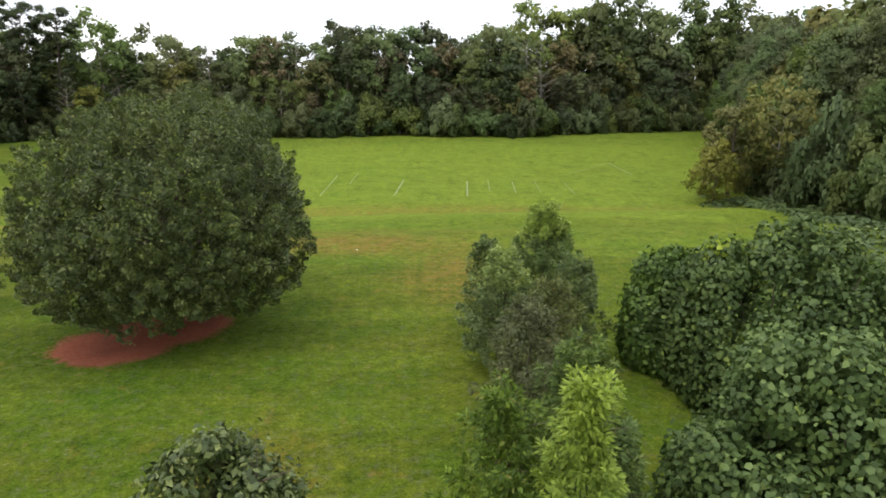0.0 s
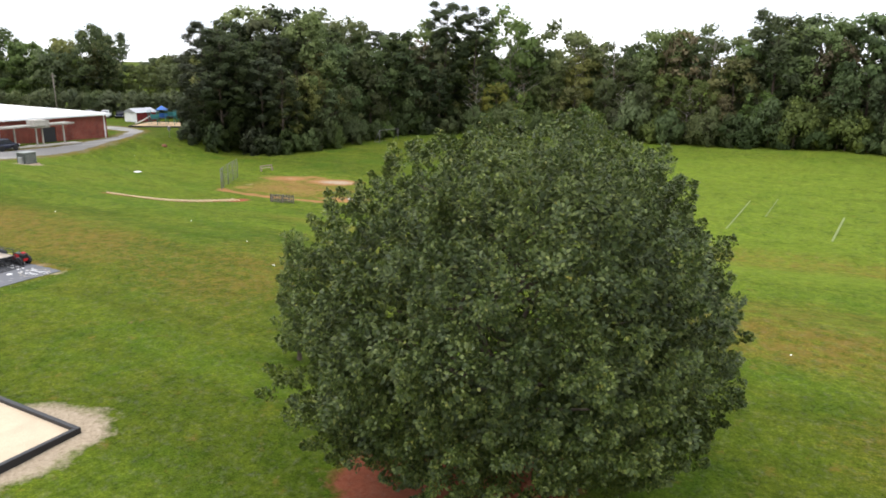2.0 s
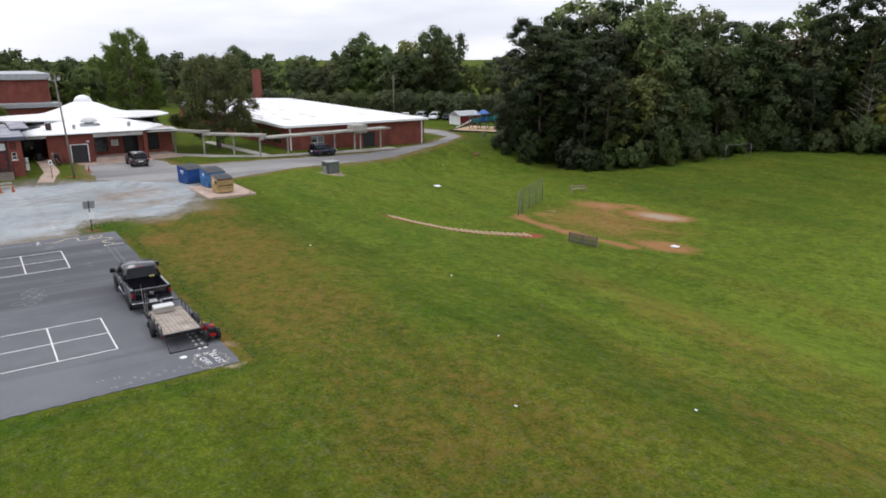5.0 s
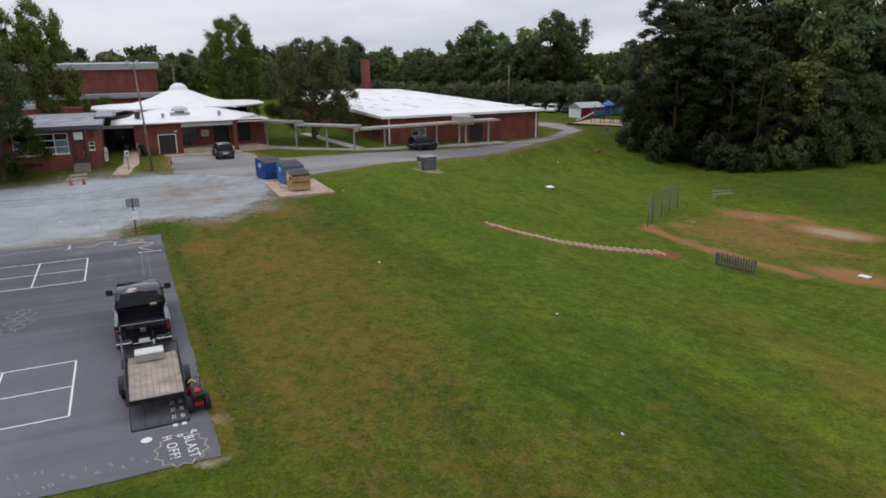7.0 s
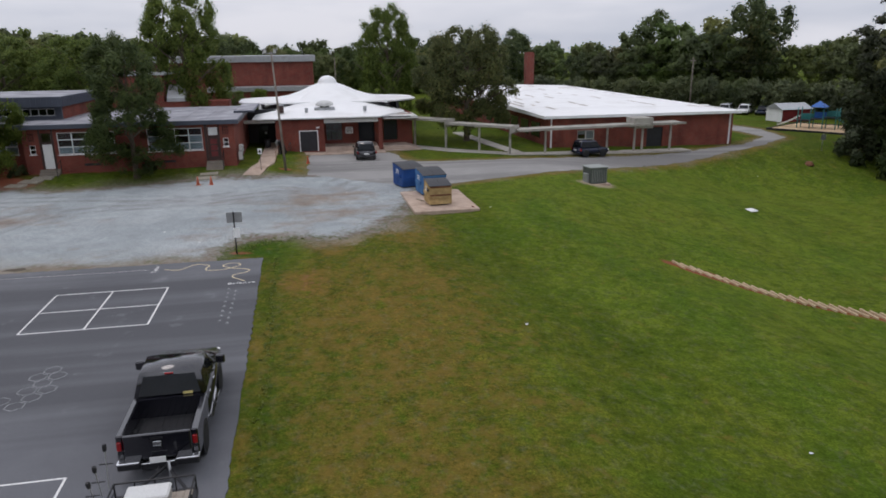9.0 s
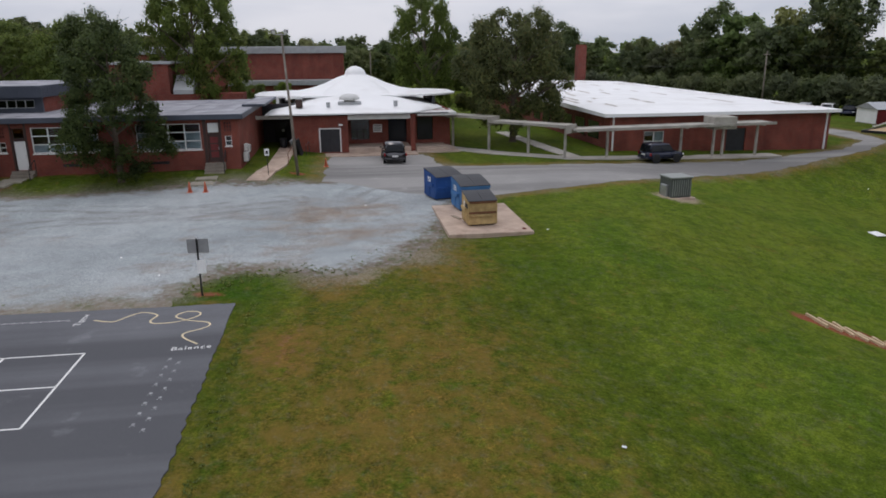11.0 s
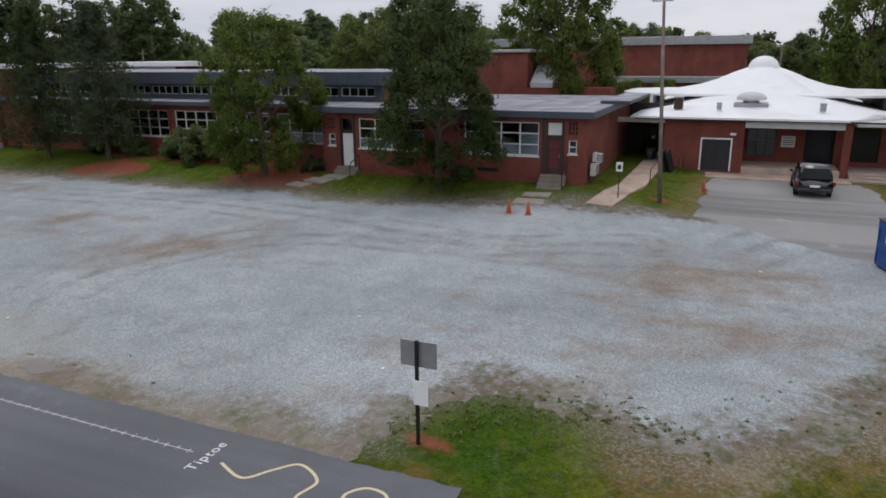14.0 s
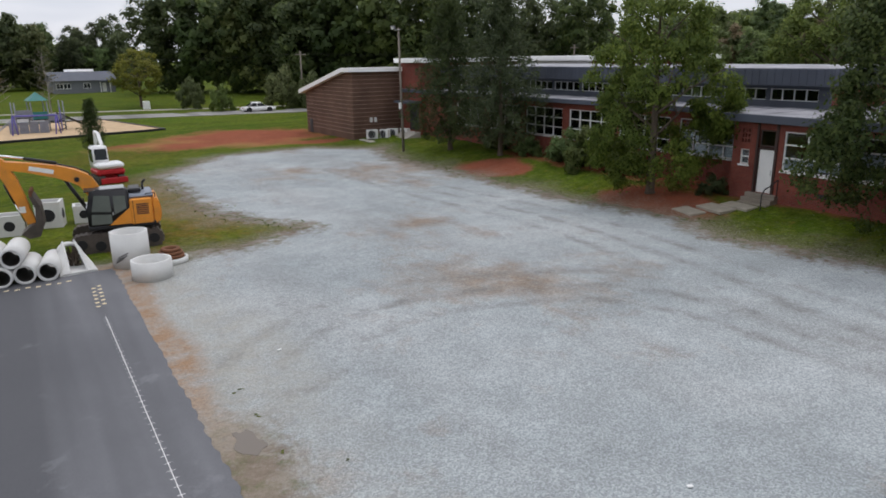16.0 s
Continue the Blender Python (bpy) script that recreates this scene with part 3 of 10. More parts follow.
dry = np.clip(np.maximum.reduce([
    spot(-58.0, 41.0, 12.0, 5.5, 0.9) * 0.8, spot(-46.0, 40.5, 10.0, 4.5, 0.9) * 0.7, spot(-63.5, 38.0, 2.6, 1.6, 0.7), spot(-62.5, 43.2, 2.6, 1.8, 0.8) * 0.9, spot(-55.0, 40.0, 3.0, 1.8, 0.8) * 0.8, spot(-31.0, 41.0, 9.0, 6.0, 0.9) * 0.5, spot(-14.0, 52.0, 22.0, 4.0, 0.8) * 0.45,
    spot(-70.0, 39.4, 2.5, 1.6, 0.6), spot(-60.0, 80.5, 9.0, 7.0, 0.8) * 0.6, spot(-3.0, 46.0, 9.0, 3.5, 0.8) * 0.7, spot(4.0, 38.0, 4.0, 6.0, 0.8) * 0.6, spot(-4.0, 15.0, 2.2, 5.0, 0.8) * 0.65, spot(-50.0, 38.5, 11.0, 2.2, 0.8) * 0.55, spot(-73.0, 43.5, 6.0, 3.0, 0.7) * 0.8, spot(-78.0, 1.0, 5.0, 8.0, 0.8) * 0.6, spot(-74.0, -3.0, 5.0, 11.0, 0.8) * 0.95, spot(-70.3, 19.0, 2.2, 13.0, 0.5), spot(-72.0, -24.0, 6.0, 5.0, 0.8) * 0.4, spot(0.0, 72.0, 40.0, 3.5, 0.8) * 0.45, spot(-36.0, 60.0, 14.0, 3.0, 0.8, -0.2) * 0.5,
    (1 - ease(0.2, 1.3, np.abs(d_drive))) * 0.8, (1 - ease(0.05, 0.4, np.abs(d_lot) + 0.15 * ragged)) * 0.9 * ease(33, 35, GY)]), 0, 1)
stony = (0.72 * (1 - ease(-0.6, 2.6, np.minimum(d_yard, d_drive + 1.4) + 0.8 * ragged))) * (d_lot > 0.1) * (1 - spot(-69.6, 35.8, 2.2, 2.0, 0.5)) * (1 - 0.75 * spot(-68.9, 18.0, 0.8, 13.5, 0.5))

ground_me = fast_mesh("ground", np.stack((GX, GY, GZ), -1).reshape(-1, 3), quads, [])
# greener growth, plus the bank's shading painted as a dark strip along the slope
lush_and_shade = np.clip(np.maximum.reduce([
    0.75 * (1 - ease(0.4, 1.8, line_dist([(-78.0, 54.2), (-73.7, 53.6), (-66.0, 55.0), (-56.0, 55.0), (-40.0, 51.4), (-25.0, 49.0)], GX, GY) + 0.6 * ragged)),
    0.75 * (1 - ease(0.5, 1.6, line_dist([(-40.0, 76.5), (-10.0, 74.5), (10.0, 73.6), (32.0, 74.5)], GX, GY) + 0.5 * ragged)),
    0.85 * (1 - ease(0.25, 0.8, np.abs(d_lot - 0.95) + 0.3 * ragged)), spot(-69.6, 35.4, 2.4, 2.0, 0.6), spot(-42.0, 40.5, 9.0, 2.6, 0.8, 0.1) * 0.6, spot(-24.0, 38.0, 6.0, 2.5, 0.8) * 0.5, spot(-9.5, 29.5, 8.0, 8.0, 0.6) * 0.45, spot(-82.0, 60.0, 8.0, 3.0, 0.9) * 0.5]), 0, 1)
# paler grass, plus the light band of the bank's shading put into the colour
pale = np.clip(np.maximum.reduce([
    0.9 * (1 - ease(1.0, 3.6, line_dist([(-40.0, 60.0), (-14.0, 63.0), (6.0, 66.5), (30.0, 64.0)], GX, GY) + 0.9 * ragged)),
    0.4 * (1 - ease(0.4, 1.6, line_dist([(-70.0, 60.5), (-52.0, 58.0), (-38.0, 54.6), (-22.0, 53.0)], GX, GY) + 0.7 * ragged)),
    0.4 * ease(46, 56, GY) * (1 - ease(-48, -30, GX)) * ease(-100, -94, GX) * (1 - ease(88, 96, GY)), 0.4 * ease(34, 50, GY) * ease(-26, -16, GX), 0.8 * ease(55, 66, GY - 0.1 * GX) * (1 - ease(120, 150, GY)) * ease(-58, -26, GX)]), 0, 1)
for lname, arr in (("lush_and_shade", lush_and_shade), ("pale", pale), ("clay", clay), ("skin", skin), ("sand", sand), ("dry", dry), ("stony", stony)):
    at = ground_me.attributes.new(lname, 'FLOAT', 'POINT')
    at.data.foreach_set("value", np.ascontiguousarray(arr.reshape(-1), dtype=np.float32))
ground_me.polygons.foreach_set("use_smooth", np.ones(len(quads), dtype=bool))


def attr(nt, name):
    a = nt.nodes.new("ShaderNodeAttribute")
    a.attribute_name = name
    return a.outputs["Fac"]


def grass_material():
    m, nt, b = node_mat("grass_ground", 0.95, 0.0, 0.03)
    broad = add_noise(nt, 0.055, 5, 0.55)
    mid = add_noise(nt, 0.5, 6, 0.65)
    streak = add_noise(nt, 0.3, 5, 0.6, "Object", (0.10, 1.0, 1.0))
    fine = add_noise(nt, 7.0, 6, 0.75)
    blade = add_noise(nt, 19.0, 5, 0.78)
    col = ramp(nt, broad, [(0.32, (0.044, 0.080, 0.008)), (0.5, (0.068, 0.100, 0.010)), (0.68, (0.104, 0.122, 0.015))])
    col = mixc(nt, 0.55, col, ramp(nt, mid, [(0.28, (0.026, 0.048, 0.005)), (0.72, (0.108, 0.122, 0.017))]))
    col = mixc(nt, ramp(nt, streak, [(0.45, (0, 0, 0)), (0.62, (0.45, 0.45, 0.45))]), col, (0.098, 0.146, 0.016))
    lush_shade_f = maths(nt, 'MULTIPLY', attr(nt, "lush_and_shade"), ramp(nt, add_noise(nt, 0.7, 6, 0.7), [(0.3, (0.35, 0.35, 0.35)), (0.65, (1, 1, 1))]), True)
    col = mixc(nt, ramp(nt, add_noise(nt, 0.16, 6, 0.66), [(0.48, (0, 0, 0)), (0.66, (0.6, 0.6, 0.6))]), col, (0.038, 0.090, 0.008))
    col = mixc(nt, lush_shade_f, col, (0.034, 0.082, 0.008))
    palef = maths(nt, 'MULTIPLY', attr(nt, "pale"), ramp(nt, add_noise(nt, 0.5, 6, 0.7), [(0.3, (0.4, 0.4, 0.4)), (0.65, (1, 1, 1))]), True)
    col = mixc(nt, palef, col, (0.138, 0.196, 0.024))
    dryf = maths(nt, 'MULTIPLY', attr(nt, "dry"), ramp(nt, add_noise(nt, 1.6, 7, 0.72), [(0.36, (0.06, 0.06, 0.06)), (0.60, (1, 1, 1))]), True)
    col = mixc(nt, dryf, col, mixc(nt, ramp(nt, fine, [(0.35, (0, 0, 0)), (0.65, (1, 1, 1))]), (0.118, 0.078, 0.020), (0.20, 0.118, 0.034)))
    col = mixc(nt, 1.0, col, ramp(nt, fine, [(0.3, (0.6, 0.64, 0.56)), (0.7, (1.36, 1.32, 1.26))]), 'MULTIPLY')
    col = mixc(nt, 0.85, col, ramp(nt, blade, [(0.34, (0.48, 0.53, 0.45)), (0.66, (1.52, 1.47, 1.4))]), 'MULTIPLY')
    col = mixc(nt, 1.0, col, ramp(nt, add_noise(nt, 1.7, 9, 0.8), [(0.32, (0.50, 0.58, 0.46)), (0.5, (1, 1, 1)), (0.68, (1.5, 1.36, 1.24))]), 'MULTIPLY')
    straw = maths(nt, 'ADD', add_noise(nt, 0.9, 9, 0.78), maths(nt, 'MULTIPLY', attr(nt, "dry"), 0.16))
    col = mixc(nt, ramp(nt, straw, [(0.57, (0, 0, 0)), (0.72, (0.75, 0.75, 0.75))]), col, (0.175, 0.118, 0.028))
    edge = add_noise(nt, 2.6, 7, 0.75)

    def worn(layer, soft=0.22):
        v = maths(nt, 'ADD', attr(nt, layer), maths(nt, 'MULTIPLY', maths(nt, 'SUBTRACT', edge, 0.5), 1.1))
        return ramp(nt, v, [(0.5 - soft, (0, 0, 0)), (0.5 + soft, (1, 1, 1))])
    clayc = ramp(nt, mid, [(0.3, (0.180, 0.046, 0.025)), (0.7, (0.30, 0.088, 0.046))])
    clayc = mixc(nt, 0.5, clayc, ramp(nt, fine, [(0.3, (0.14, 0.045, 0.028)), (0.7, (0.34, 0.13, 0.075))]))
    skinc = ramp(nt, mid, [(0.3, (0.215, 0.095, 0.032)), (0.7, (0.36, 0.175, 0.07))])
    skinc = mixc(nt, 0.5, skinc, ramp(nt, fine, [(0.3, (0.16, 0.09, 0.035)), (0.7, (0.40, 0.225, 0.105))]))
    col = mixc(nt, worn("skin", 0.3), col, skinc)
    col = mixc(nt, worn("clay"), col, clayc)
    sandc = ramp(nt, fine, [(0.3, (0.26, 0.2, 0.135)), (0.7, (0.46, 0.38, 0.28))])
    col = mixc(nt, worn("sand"), col, sandc)
    stonec = ramp(nt, add_noise(nt, 11, 5, 0.8), [(0.36, (0.075, 0.07, 0.04)), (0.5, (0.18, 0.15, 0.11)), (0.66, (0.42, 0.40, 0.37))])
    col = mixc(nt, worn("stony", 0.5), col, stonec)
    nt.links.new(col, b.inputs["Base Color"])
    bump(nt, b, maths(nt, 'ADD', fine, maths(nt, 'MULTIPLY', blade, 0.6)), 0.7, 0.06)
    return m


ground_me.materials.append(grass_material())
ground = new("ground", ground_me)
tagged(ground, "mown green grass field with dry patches and bare red clay", "ground", kind="structure")


def sheet(name, test, x0, x1, y0, y1, step, lift, material, label, category, worn_at=None, layers=None):
    """A thin laid surface whose ragged edge follows where test() is zero, and which follows the ground."""
    xs, ys = np.arange(x0, x1 + step, step), np.arange(y0, y1 + step, step)
    A, B = np.meshgrid(xs, ys, indexing="ij")
    f = test(A, B)
    gx_, gy_ = np.gradient(f, step)
    g2 = np.maximum(gx_ ** 2 + gy_ ** 2, 0.05)
    ok = f < 0
    cell = ok[:-1, :-1] | ok[1:, :-1] | ok[1:, 1:] | ok[:-1, 1:]
    pull = np.where(f > 0, np.clip(f / g2, 0, step * 1.2), 0)
    A, B = A - gx_ * pull, B - gy_ * pull
    n, k = A.shape
    idx = np.arange(n * k).reshape(n, k)
    q = np.stack((idx[:-1, :-1], idx[1:, :-1], idx[1:, 1:], idx[:-1, 1:]), -1)[cell]
    used, inv = np.unique(q, return_inverse=True)
    z = land(A, B) + lift * ease(-0.1, 0.5, -f) + 0.002
    V = np.stack((A, B, z), -1).reshape(-1, 3)[used]
    me = fast_mesh(name, V, inv.reshape(-1, 4), [material])
    me.polygons.foreach_set("use_smooth", np.ones(len(me.polygons), dtype=bool))
    margin = me.attributes.new("margin", 'FLOAT', 'POINT')
    margin.data.foreach_set("value", np.ascontiguousarray(np.maximum(1 - ease(0.0, 2.6, -f), worn_at(A, B) if worn_at else 0).reshape(-1)[used], dtype=np.float32))
    for layer, value_at in (layers or {}).items():
        at = me.attributes.new(layer, 'FLOAT', 'POINT')
        at.data.foreach_set("value", np.ascontiguousarray(value_at(A, B).reshape(-1)[used], dtype=np.float32))
    return tagged(new(name, me), label, category, kind="structure")


def gravel_material():
    m, nt, b = node_mat("pale_gravel", 0.95, 0.0, 0.15)
    broad = add_noise(nt, 0.12, 6, 0.6)
    mid = add_noise(nt, 0.7, 6, 0.65)
    col = ramp(nt, broad, [(0.3, (0.275, 0.305, 0.312)), (0.5, (0.345, 0.375, 0.38)), (0.7, (0.41, 0.435, 0.437))])
    tracks = add_noise(nt, 0.22, 5, 0.6, "Object", (1.0, 0.16, 1.0))
    col = mixc(nt, ramp(nt, tracks, [(0.50, (0, 0, 0)), (0.72, (0.42, 0.42, 0.42))]), col, (0.255, 0.245, 0.235))
    soil = add_noise(nt, 0.13, 8, 0.72, "Object", (1.0, 0.7, 1.0))
    col = mixc(nt, ramp(nt, soil, [(0.52, (0, 0, 0)), (0.66, (0.9, 0.9, 0.9))]), col, mixc(nt, mid, (0.2, 0.145, 0.105), (0.33, 0.27, 0.215)))
    rut = maths(nt, 'MULTIPLY', attr(nt, "track"), ramp(nt, add_noise(nt, 0.5, 6, 0.75), [(0.42, (0, 0, 0)), (0.62, (0.75, 0.75, 0.75))]))
    col = mixc(nt, rut, col, (0.20, 0.20, 0.19))
    v = nt.nodes.new("ShaderNodeTexVoronoi")
    v.inputs["Scale"].default_value = 30.0
    tc = nt.nodes.new("ShaderNodeTexCoord")
    nt.links.new(tc.outputs["Object"], v.inputs["Vector"])
    sepc = nt.nodes.new("ShaderNodeSeparateColor")
    nt.links.new(v.outputs["Color"], sepc.inputs[0])
    col = mixc(nt, 0.75, col, ramp(nt, sepc.outputs[0], [(0.0, (0.6, 0.6, 0.62)), (0.55, (0.97, 0.97, 0.97)), (1.0, (1.36, 1.36, 1.36))]), 'MULTIPLY')
    col = mixc(nt, 0.5, col, ramp(nt, mid, [(0.3, (0.75, 0.74, 0.73)), (0.7, (1.2, 1.2, 1.2))]), 'MULTIPLY')
    # the margin: stones thinning out into soil and grass
    thin = add_noise(nt, 3.2, 8, 0.78)
    away = maths(nt, 'ADD', attr(nt, "margin"), maths(nt, 'MULTIPLY', maths(nt, 'SUBTRACT', thin, 0.5), 2.2))
    earth = mixc(nt, ramp(nt, add_noise(nt, 0.5, 6, 0.7), [(0.42, (0, 0, 0)), (0.58, (1, 1, 1))]), (0.15, 0.11, 0.08), (0.215, 0.185, 0.145))
    earth = mixc(nt, ramp(nt, add_noise(nt, 1.3, 8, 0.8), [(0.48, (0, 0, 0)), (0.60, (0.9, 0.9, 0.9))]), earth, (0.075, 0.088, 0.022))
    earth = mixc(nt, 0.5, earth, ramp(nt, add_noise(nt, 12, 5, 0.8), [(0.3, (0.6, 0.6, 0.6)), (0.7, (1.4, 1.4, 1.4))]), 'MULTIPLY')
    col = mixc(nt, ramp(nt, away, [(0.4, (0, 0, 0)), (0.95, (0.95, 0.95, 0.95))]), col, earth)
    # clay washed off the lot's edge, and fine pale stone beyond it
    grit = ramp(nt, add_noise(nt, 14, 5, 0.8), [(0.3, (0.7, 0.7, 0.7)), (0.7, (1.3, 1.3, 1.3))])
    patchy = ramp(nt, add_noise(nt, 1.1, 7, 0.75), [(0.36, (0.25, 0.25, 0.25)), (0.6, (1, 1, 1))])
    fines = maths(nt, 'MULTIPLY', maths(nt, 'MULTIPLY', attr(nt, "beige"), patchy), 0.75)
    col = mixc(nt, fines, col, mixc(nt, 1.0, (0.335, 0.325, 0.285), grit, 'MULTIPLY'))
    wash = maths(nt, 'MULTIPLY', attr(nt, "tan"), patchy)
    col = mixc(nt, wash, col, mixc(nt, 1.0, (0.30, 0.195, 0.125), grit, 'MULTIPLY'))
    nt.links.new(col, b.inputs["Base Color"])
    bump(nt, b, v.outputs["Distance"], 0.6, 0.03)
    return m


M_GRAVEL = gravel_material()


def asphalt_material(name, base, worn_c):
    m, nt, b = node_mat(name, 0.85, 0.0, 0.25)
    broad = add_noise(nt, 0.15, 6, 0.6)
    strip = add_noise(nt, 0.25, 4, 0.55, "Object", (1.0, 0.05, 1.0))
    fine = add_noise(nt, 60, 3, 0.8)
    col = ramp(nt, broad, [(0.3, base), (0.7, worn_c)])
    col = mixc(nt, ramp(nt, strip, [(0.46, (0, 0, 0)), (0.58, (0.85, 0.85, 0.85))]), col, tuple(v * 0.68 for v in base))
    stain = add_noise(nt, 0.6, 8, 0.7)
    col = mixc(nt, ramp(nt, stain, [(0.6, (0, 0, 0)), (0.75, (0.5, 0.5, 0.5))]), col, tuple(v * 1.5 for v in worn_c))
    col = mixc(nt, 0.7, col, ramp(nt, fine, [(0.3, (0.7, 0.7, 0.7)), (0.7, (1.35, 1.35, 1.35))]), 'MULTIPLY')
    nt.links.new(col, b.inputs["Base Color"])
    bump(nt, b, fine, 0.35, 0.01)
    return m


M_ASPHALT = asphalt_material("asphalt_lot", (0.110, 0.112, 0.122), (0.168, 0.171, 0.182))
M_DRIVE = asphalt_material("asphalt_drive_worn", (0.225, 0.218, 0.21), (0.31, 0.30, 0.285))

# where cars have turned
TURN_A = [(-70.6, 20.6), (-71.6, 19.5), (-73.1, 18.6), (-74.6, 18.1), (-76.1, 18.0), (-77.7, 18.3), (-79.2, 18.8), (-80.7, 19.5), (-82.1, 20.4), (-83.2, 21.8), (-83.7, 23.5), (-83.9, 27.0), (-84.6, 31.0), (-87.0, 36.0)]
TURN_B = [(-86.0, -8.0), (-86.4, 2.0), (-87.2, 9.0), (-87.4, 14.0), (-86.4, 22.0), (-84.0, 32.0), (-86.0, 40.0), (-92.0, 43.0)]
sheet("gravel_yard", lambda a, b: inside(YARD, a, b) + 0.25 * wave(a, b, 1.1, 0.7) + 0.3 * wave(a, b, 2.9, 0.2) + 0.25 * wave(a, b, 7.1, 0.5) - 0.05,
      -98, -66.0, -24, 49, 0.22, 0.012, M_GRAVEL, "pale crushed gravel yard with wheel tracks and clay stains", "gravel yard",
      lambda a, b: (0.42 + 0.56 * ease(20, 25, b)) * (1 - ease(0.3, 2.7, inside(LOT, a, b) + 0.5 * wave(a, b, 0.8, 0.3))) * (b < 33),
      {"tan": lambda a, b: (1 - ease(0.45, 1.15, inside(LOT, a, b) + 0.3 * wave(a, b, 0.8, 0.3))) * (1 - 0.85 * ease(19, 25, b)),
       "beige": lambda a, b: (1 - ease(1.6, 4.6, inside(LOT, a, b) + 0.8 * wave(a, b, 0.5, 0.3))) * (1 - 0.7 * ease(20, 26, b)),
       "track": lambda a, b: np.maximum.reduce([1 - ease(0.08, 0.42, np.abs(line_dist(p, a, b) - off)) for p, off in ((TURN_A, 0.0), (TURN_A, 1.5), (TURN_B, 0.0), (TURN_B, 1.6))])})
sheet("road", lambda a, b: inside(DRIVE, a, b) + 0.45 + 0.18 * wave(a, b, 1.3, 0.7) + 0.1 * wave(a, b, 4.0, 0.2),
      -141, -83, 37, 103, 0.3, 0.018, M_DRIVE, "worn pale grey asphalt driveway curving past the school", "driveway")

# the asphalt play area: a slab with a crumbling edge
bm = bmesh.new()
edge = []
for (ax, ay), (bx, by) in zip(LOT, LOT[1:] + LOT[:1]):
    n = int(math.hypot(bx - ax, by - ay) / 0.2)
    for k in range(n):
        f = k / n
        j = 0.022 * math.sin(k * 1.9 + ax) + 0.02 * math.sin(k * 0.37) + 0.018 * math.sin(k * 4.3 + 1)
        nx, ny = (by - ay), -(bx - ax)
        s = math.hypot(nx, ny)
        edge.append((ax + (bx - ax) * f + nx / s * j, ay + (by - ay) * f + ny / s * j))
prism(bm, edge, -0.12, 0.03)
tagged(part("play_area_pavement", bm, M_ASPHALT), "dark grey asphalt play area with painted games", "asphalt", kind="structure")

# ---------------------------------------------------------------- trees
def crown_mesh(name, seed, clumps, per_area, length, width, mats, share=None, **kw):
    rng = np.random.default_rng(seed)
    kw.setdefault("fuzz", 0.38)
    kw.setdefault("even", 0.45)
    kw.setdefault("crisp", 0.32)
    V, Q, N = leaves(rng, clumps(rng), per_area, length, width, **kw)
    idx = None
    if share is not None:
        idx = share(rng, V[::4])
    return fast_mesh(name, V, Q, mats, idx, N)


def tree(name, x, y, wood, crown, label, category="tree", turn=0.0, size=1.0, tall=1.0, group="", z=None):
    t = thing(name, pose(x, y, (lz(x, y) if z is None else z) - 0.05, 0, 0, turn) @ Matrix.Diagonal((size, size, size * tall, 1)), label, category, group)
    part("trunk", wood, None, t)
    part("crown", crown, None, t)
    return t


# the broad pear-shaped tree on the lawn
rng = np.random.default_rng(11)
big = thing("lawn_tree", pose(-9.9, 30.0, -0.05), "broad round leafy green tree on bare red clay in the lawn", "tree")
part("trunk", wood_mesh("trunk", rng, 8.6, 0.34, 26, 4.2, 0.12, 0.95, M_BARK), None, big)
rng = np.random.default_rng(5)
crown_layers = ((1150, 5.7, 5.05, 4.2, 0.06, 0.035, 170, 0.52, 0.22, 0.09, 0.062), (560, 5.0, 4.4, 3.7, 0.075, 0.05, 120, 0.7, 0.42, 0.115, 0.08), (380, 4.1, 3.7, 3.1, 0.07, 0.06, 90, 0.9, 0.7, 0.17, 0.12))
blades = []
for n, r, up, down, lobes, jitter, n_leaf, reach, spread, ln, wd in crown_layers:
    tips, ways = dome_tips(np.random.default_rng(5 + n), n, r, r, 5.0, up, down, lobes, jitter, (0.8, 0.4), 0.95)
    blades.append(sprays(rng, tips, ways, n_leaf, reach, spread, ln, wd, 0.3, (0, 0, 4.5)))
for bname, group in (("crown", blades[:1]), ("inner_foliage", blades[1:])):
    off = np.cumsum([0] + [len(g[0]) for g in group])
    part(bname, fast_mesh(bname, np.concatenate([g[0] for g in group]), np.concatenate([g[1] + o for g, o in zip(group, off)]), [M_LEAF], None, np.concatenate([g[2] for g in group])), None, big)

# woods: a few shapes of tree, each shared by many
WOODS = []
for k in range(6):
    rng = np.random.default_rng(40 + k)
    rr = (3.4, 4.2, 4.8, 3.8, 3.0, 4.4)[k]
    hh = (16.5, 15.5, 14.5, 17.5, 18.0, 13.0)[k]
    WOODS.append((wood_mesh("trunk", rng, hh * 0.95, 0.26, 8, 4.0, 0.25, 0.95, M_BARK, 6, 0.4, 1),
                  crown_mesh("crown", 60 + k, lambda g, rr=rr, hh=hh: lobe_clumps(g, 28, rr * 1.22, hh, 0.8, 1.5, 6, 0.9, 0.22), 5.6, 0.38, 0.29, [M_WOODS], shell=0.55, wild=0.8, core=hh * 0.45)))
WOODS_Y = (WOODS[1][0], crown_mesh("crown", 71, lambda g: lobe_clumps(g, 24, 4.3, 13.5, 0.8, 1.4, 6, 0.86), 5.6, 0.38, 0.29, [M_WOODS_Y], shell=0.55, wild=0.8, core=6.0))
WOODS_R = (WOODS[2][0], crown_mesh("crown", 72, lambda g: lobe_clumps(g, 24, 3.5, 14.5, 1.5, 1.2, 5, 0.76), 5.6, 0.36, 0.27, [M_WOODS_R], shell=0.65, wild=0.9, core=6.5))


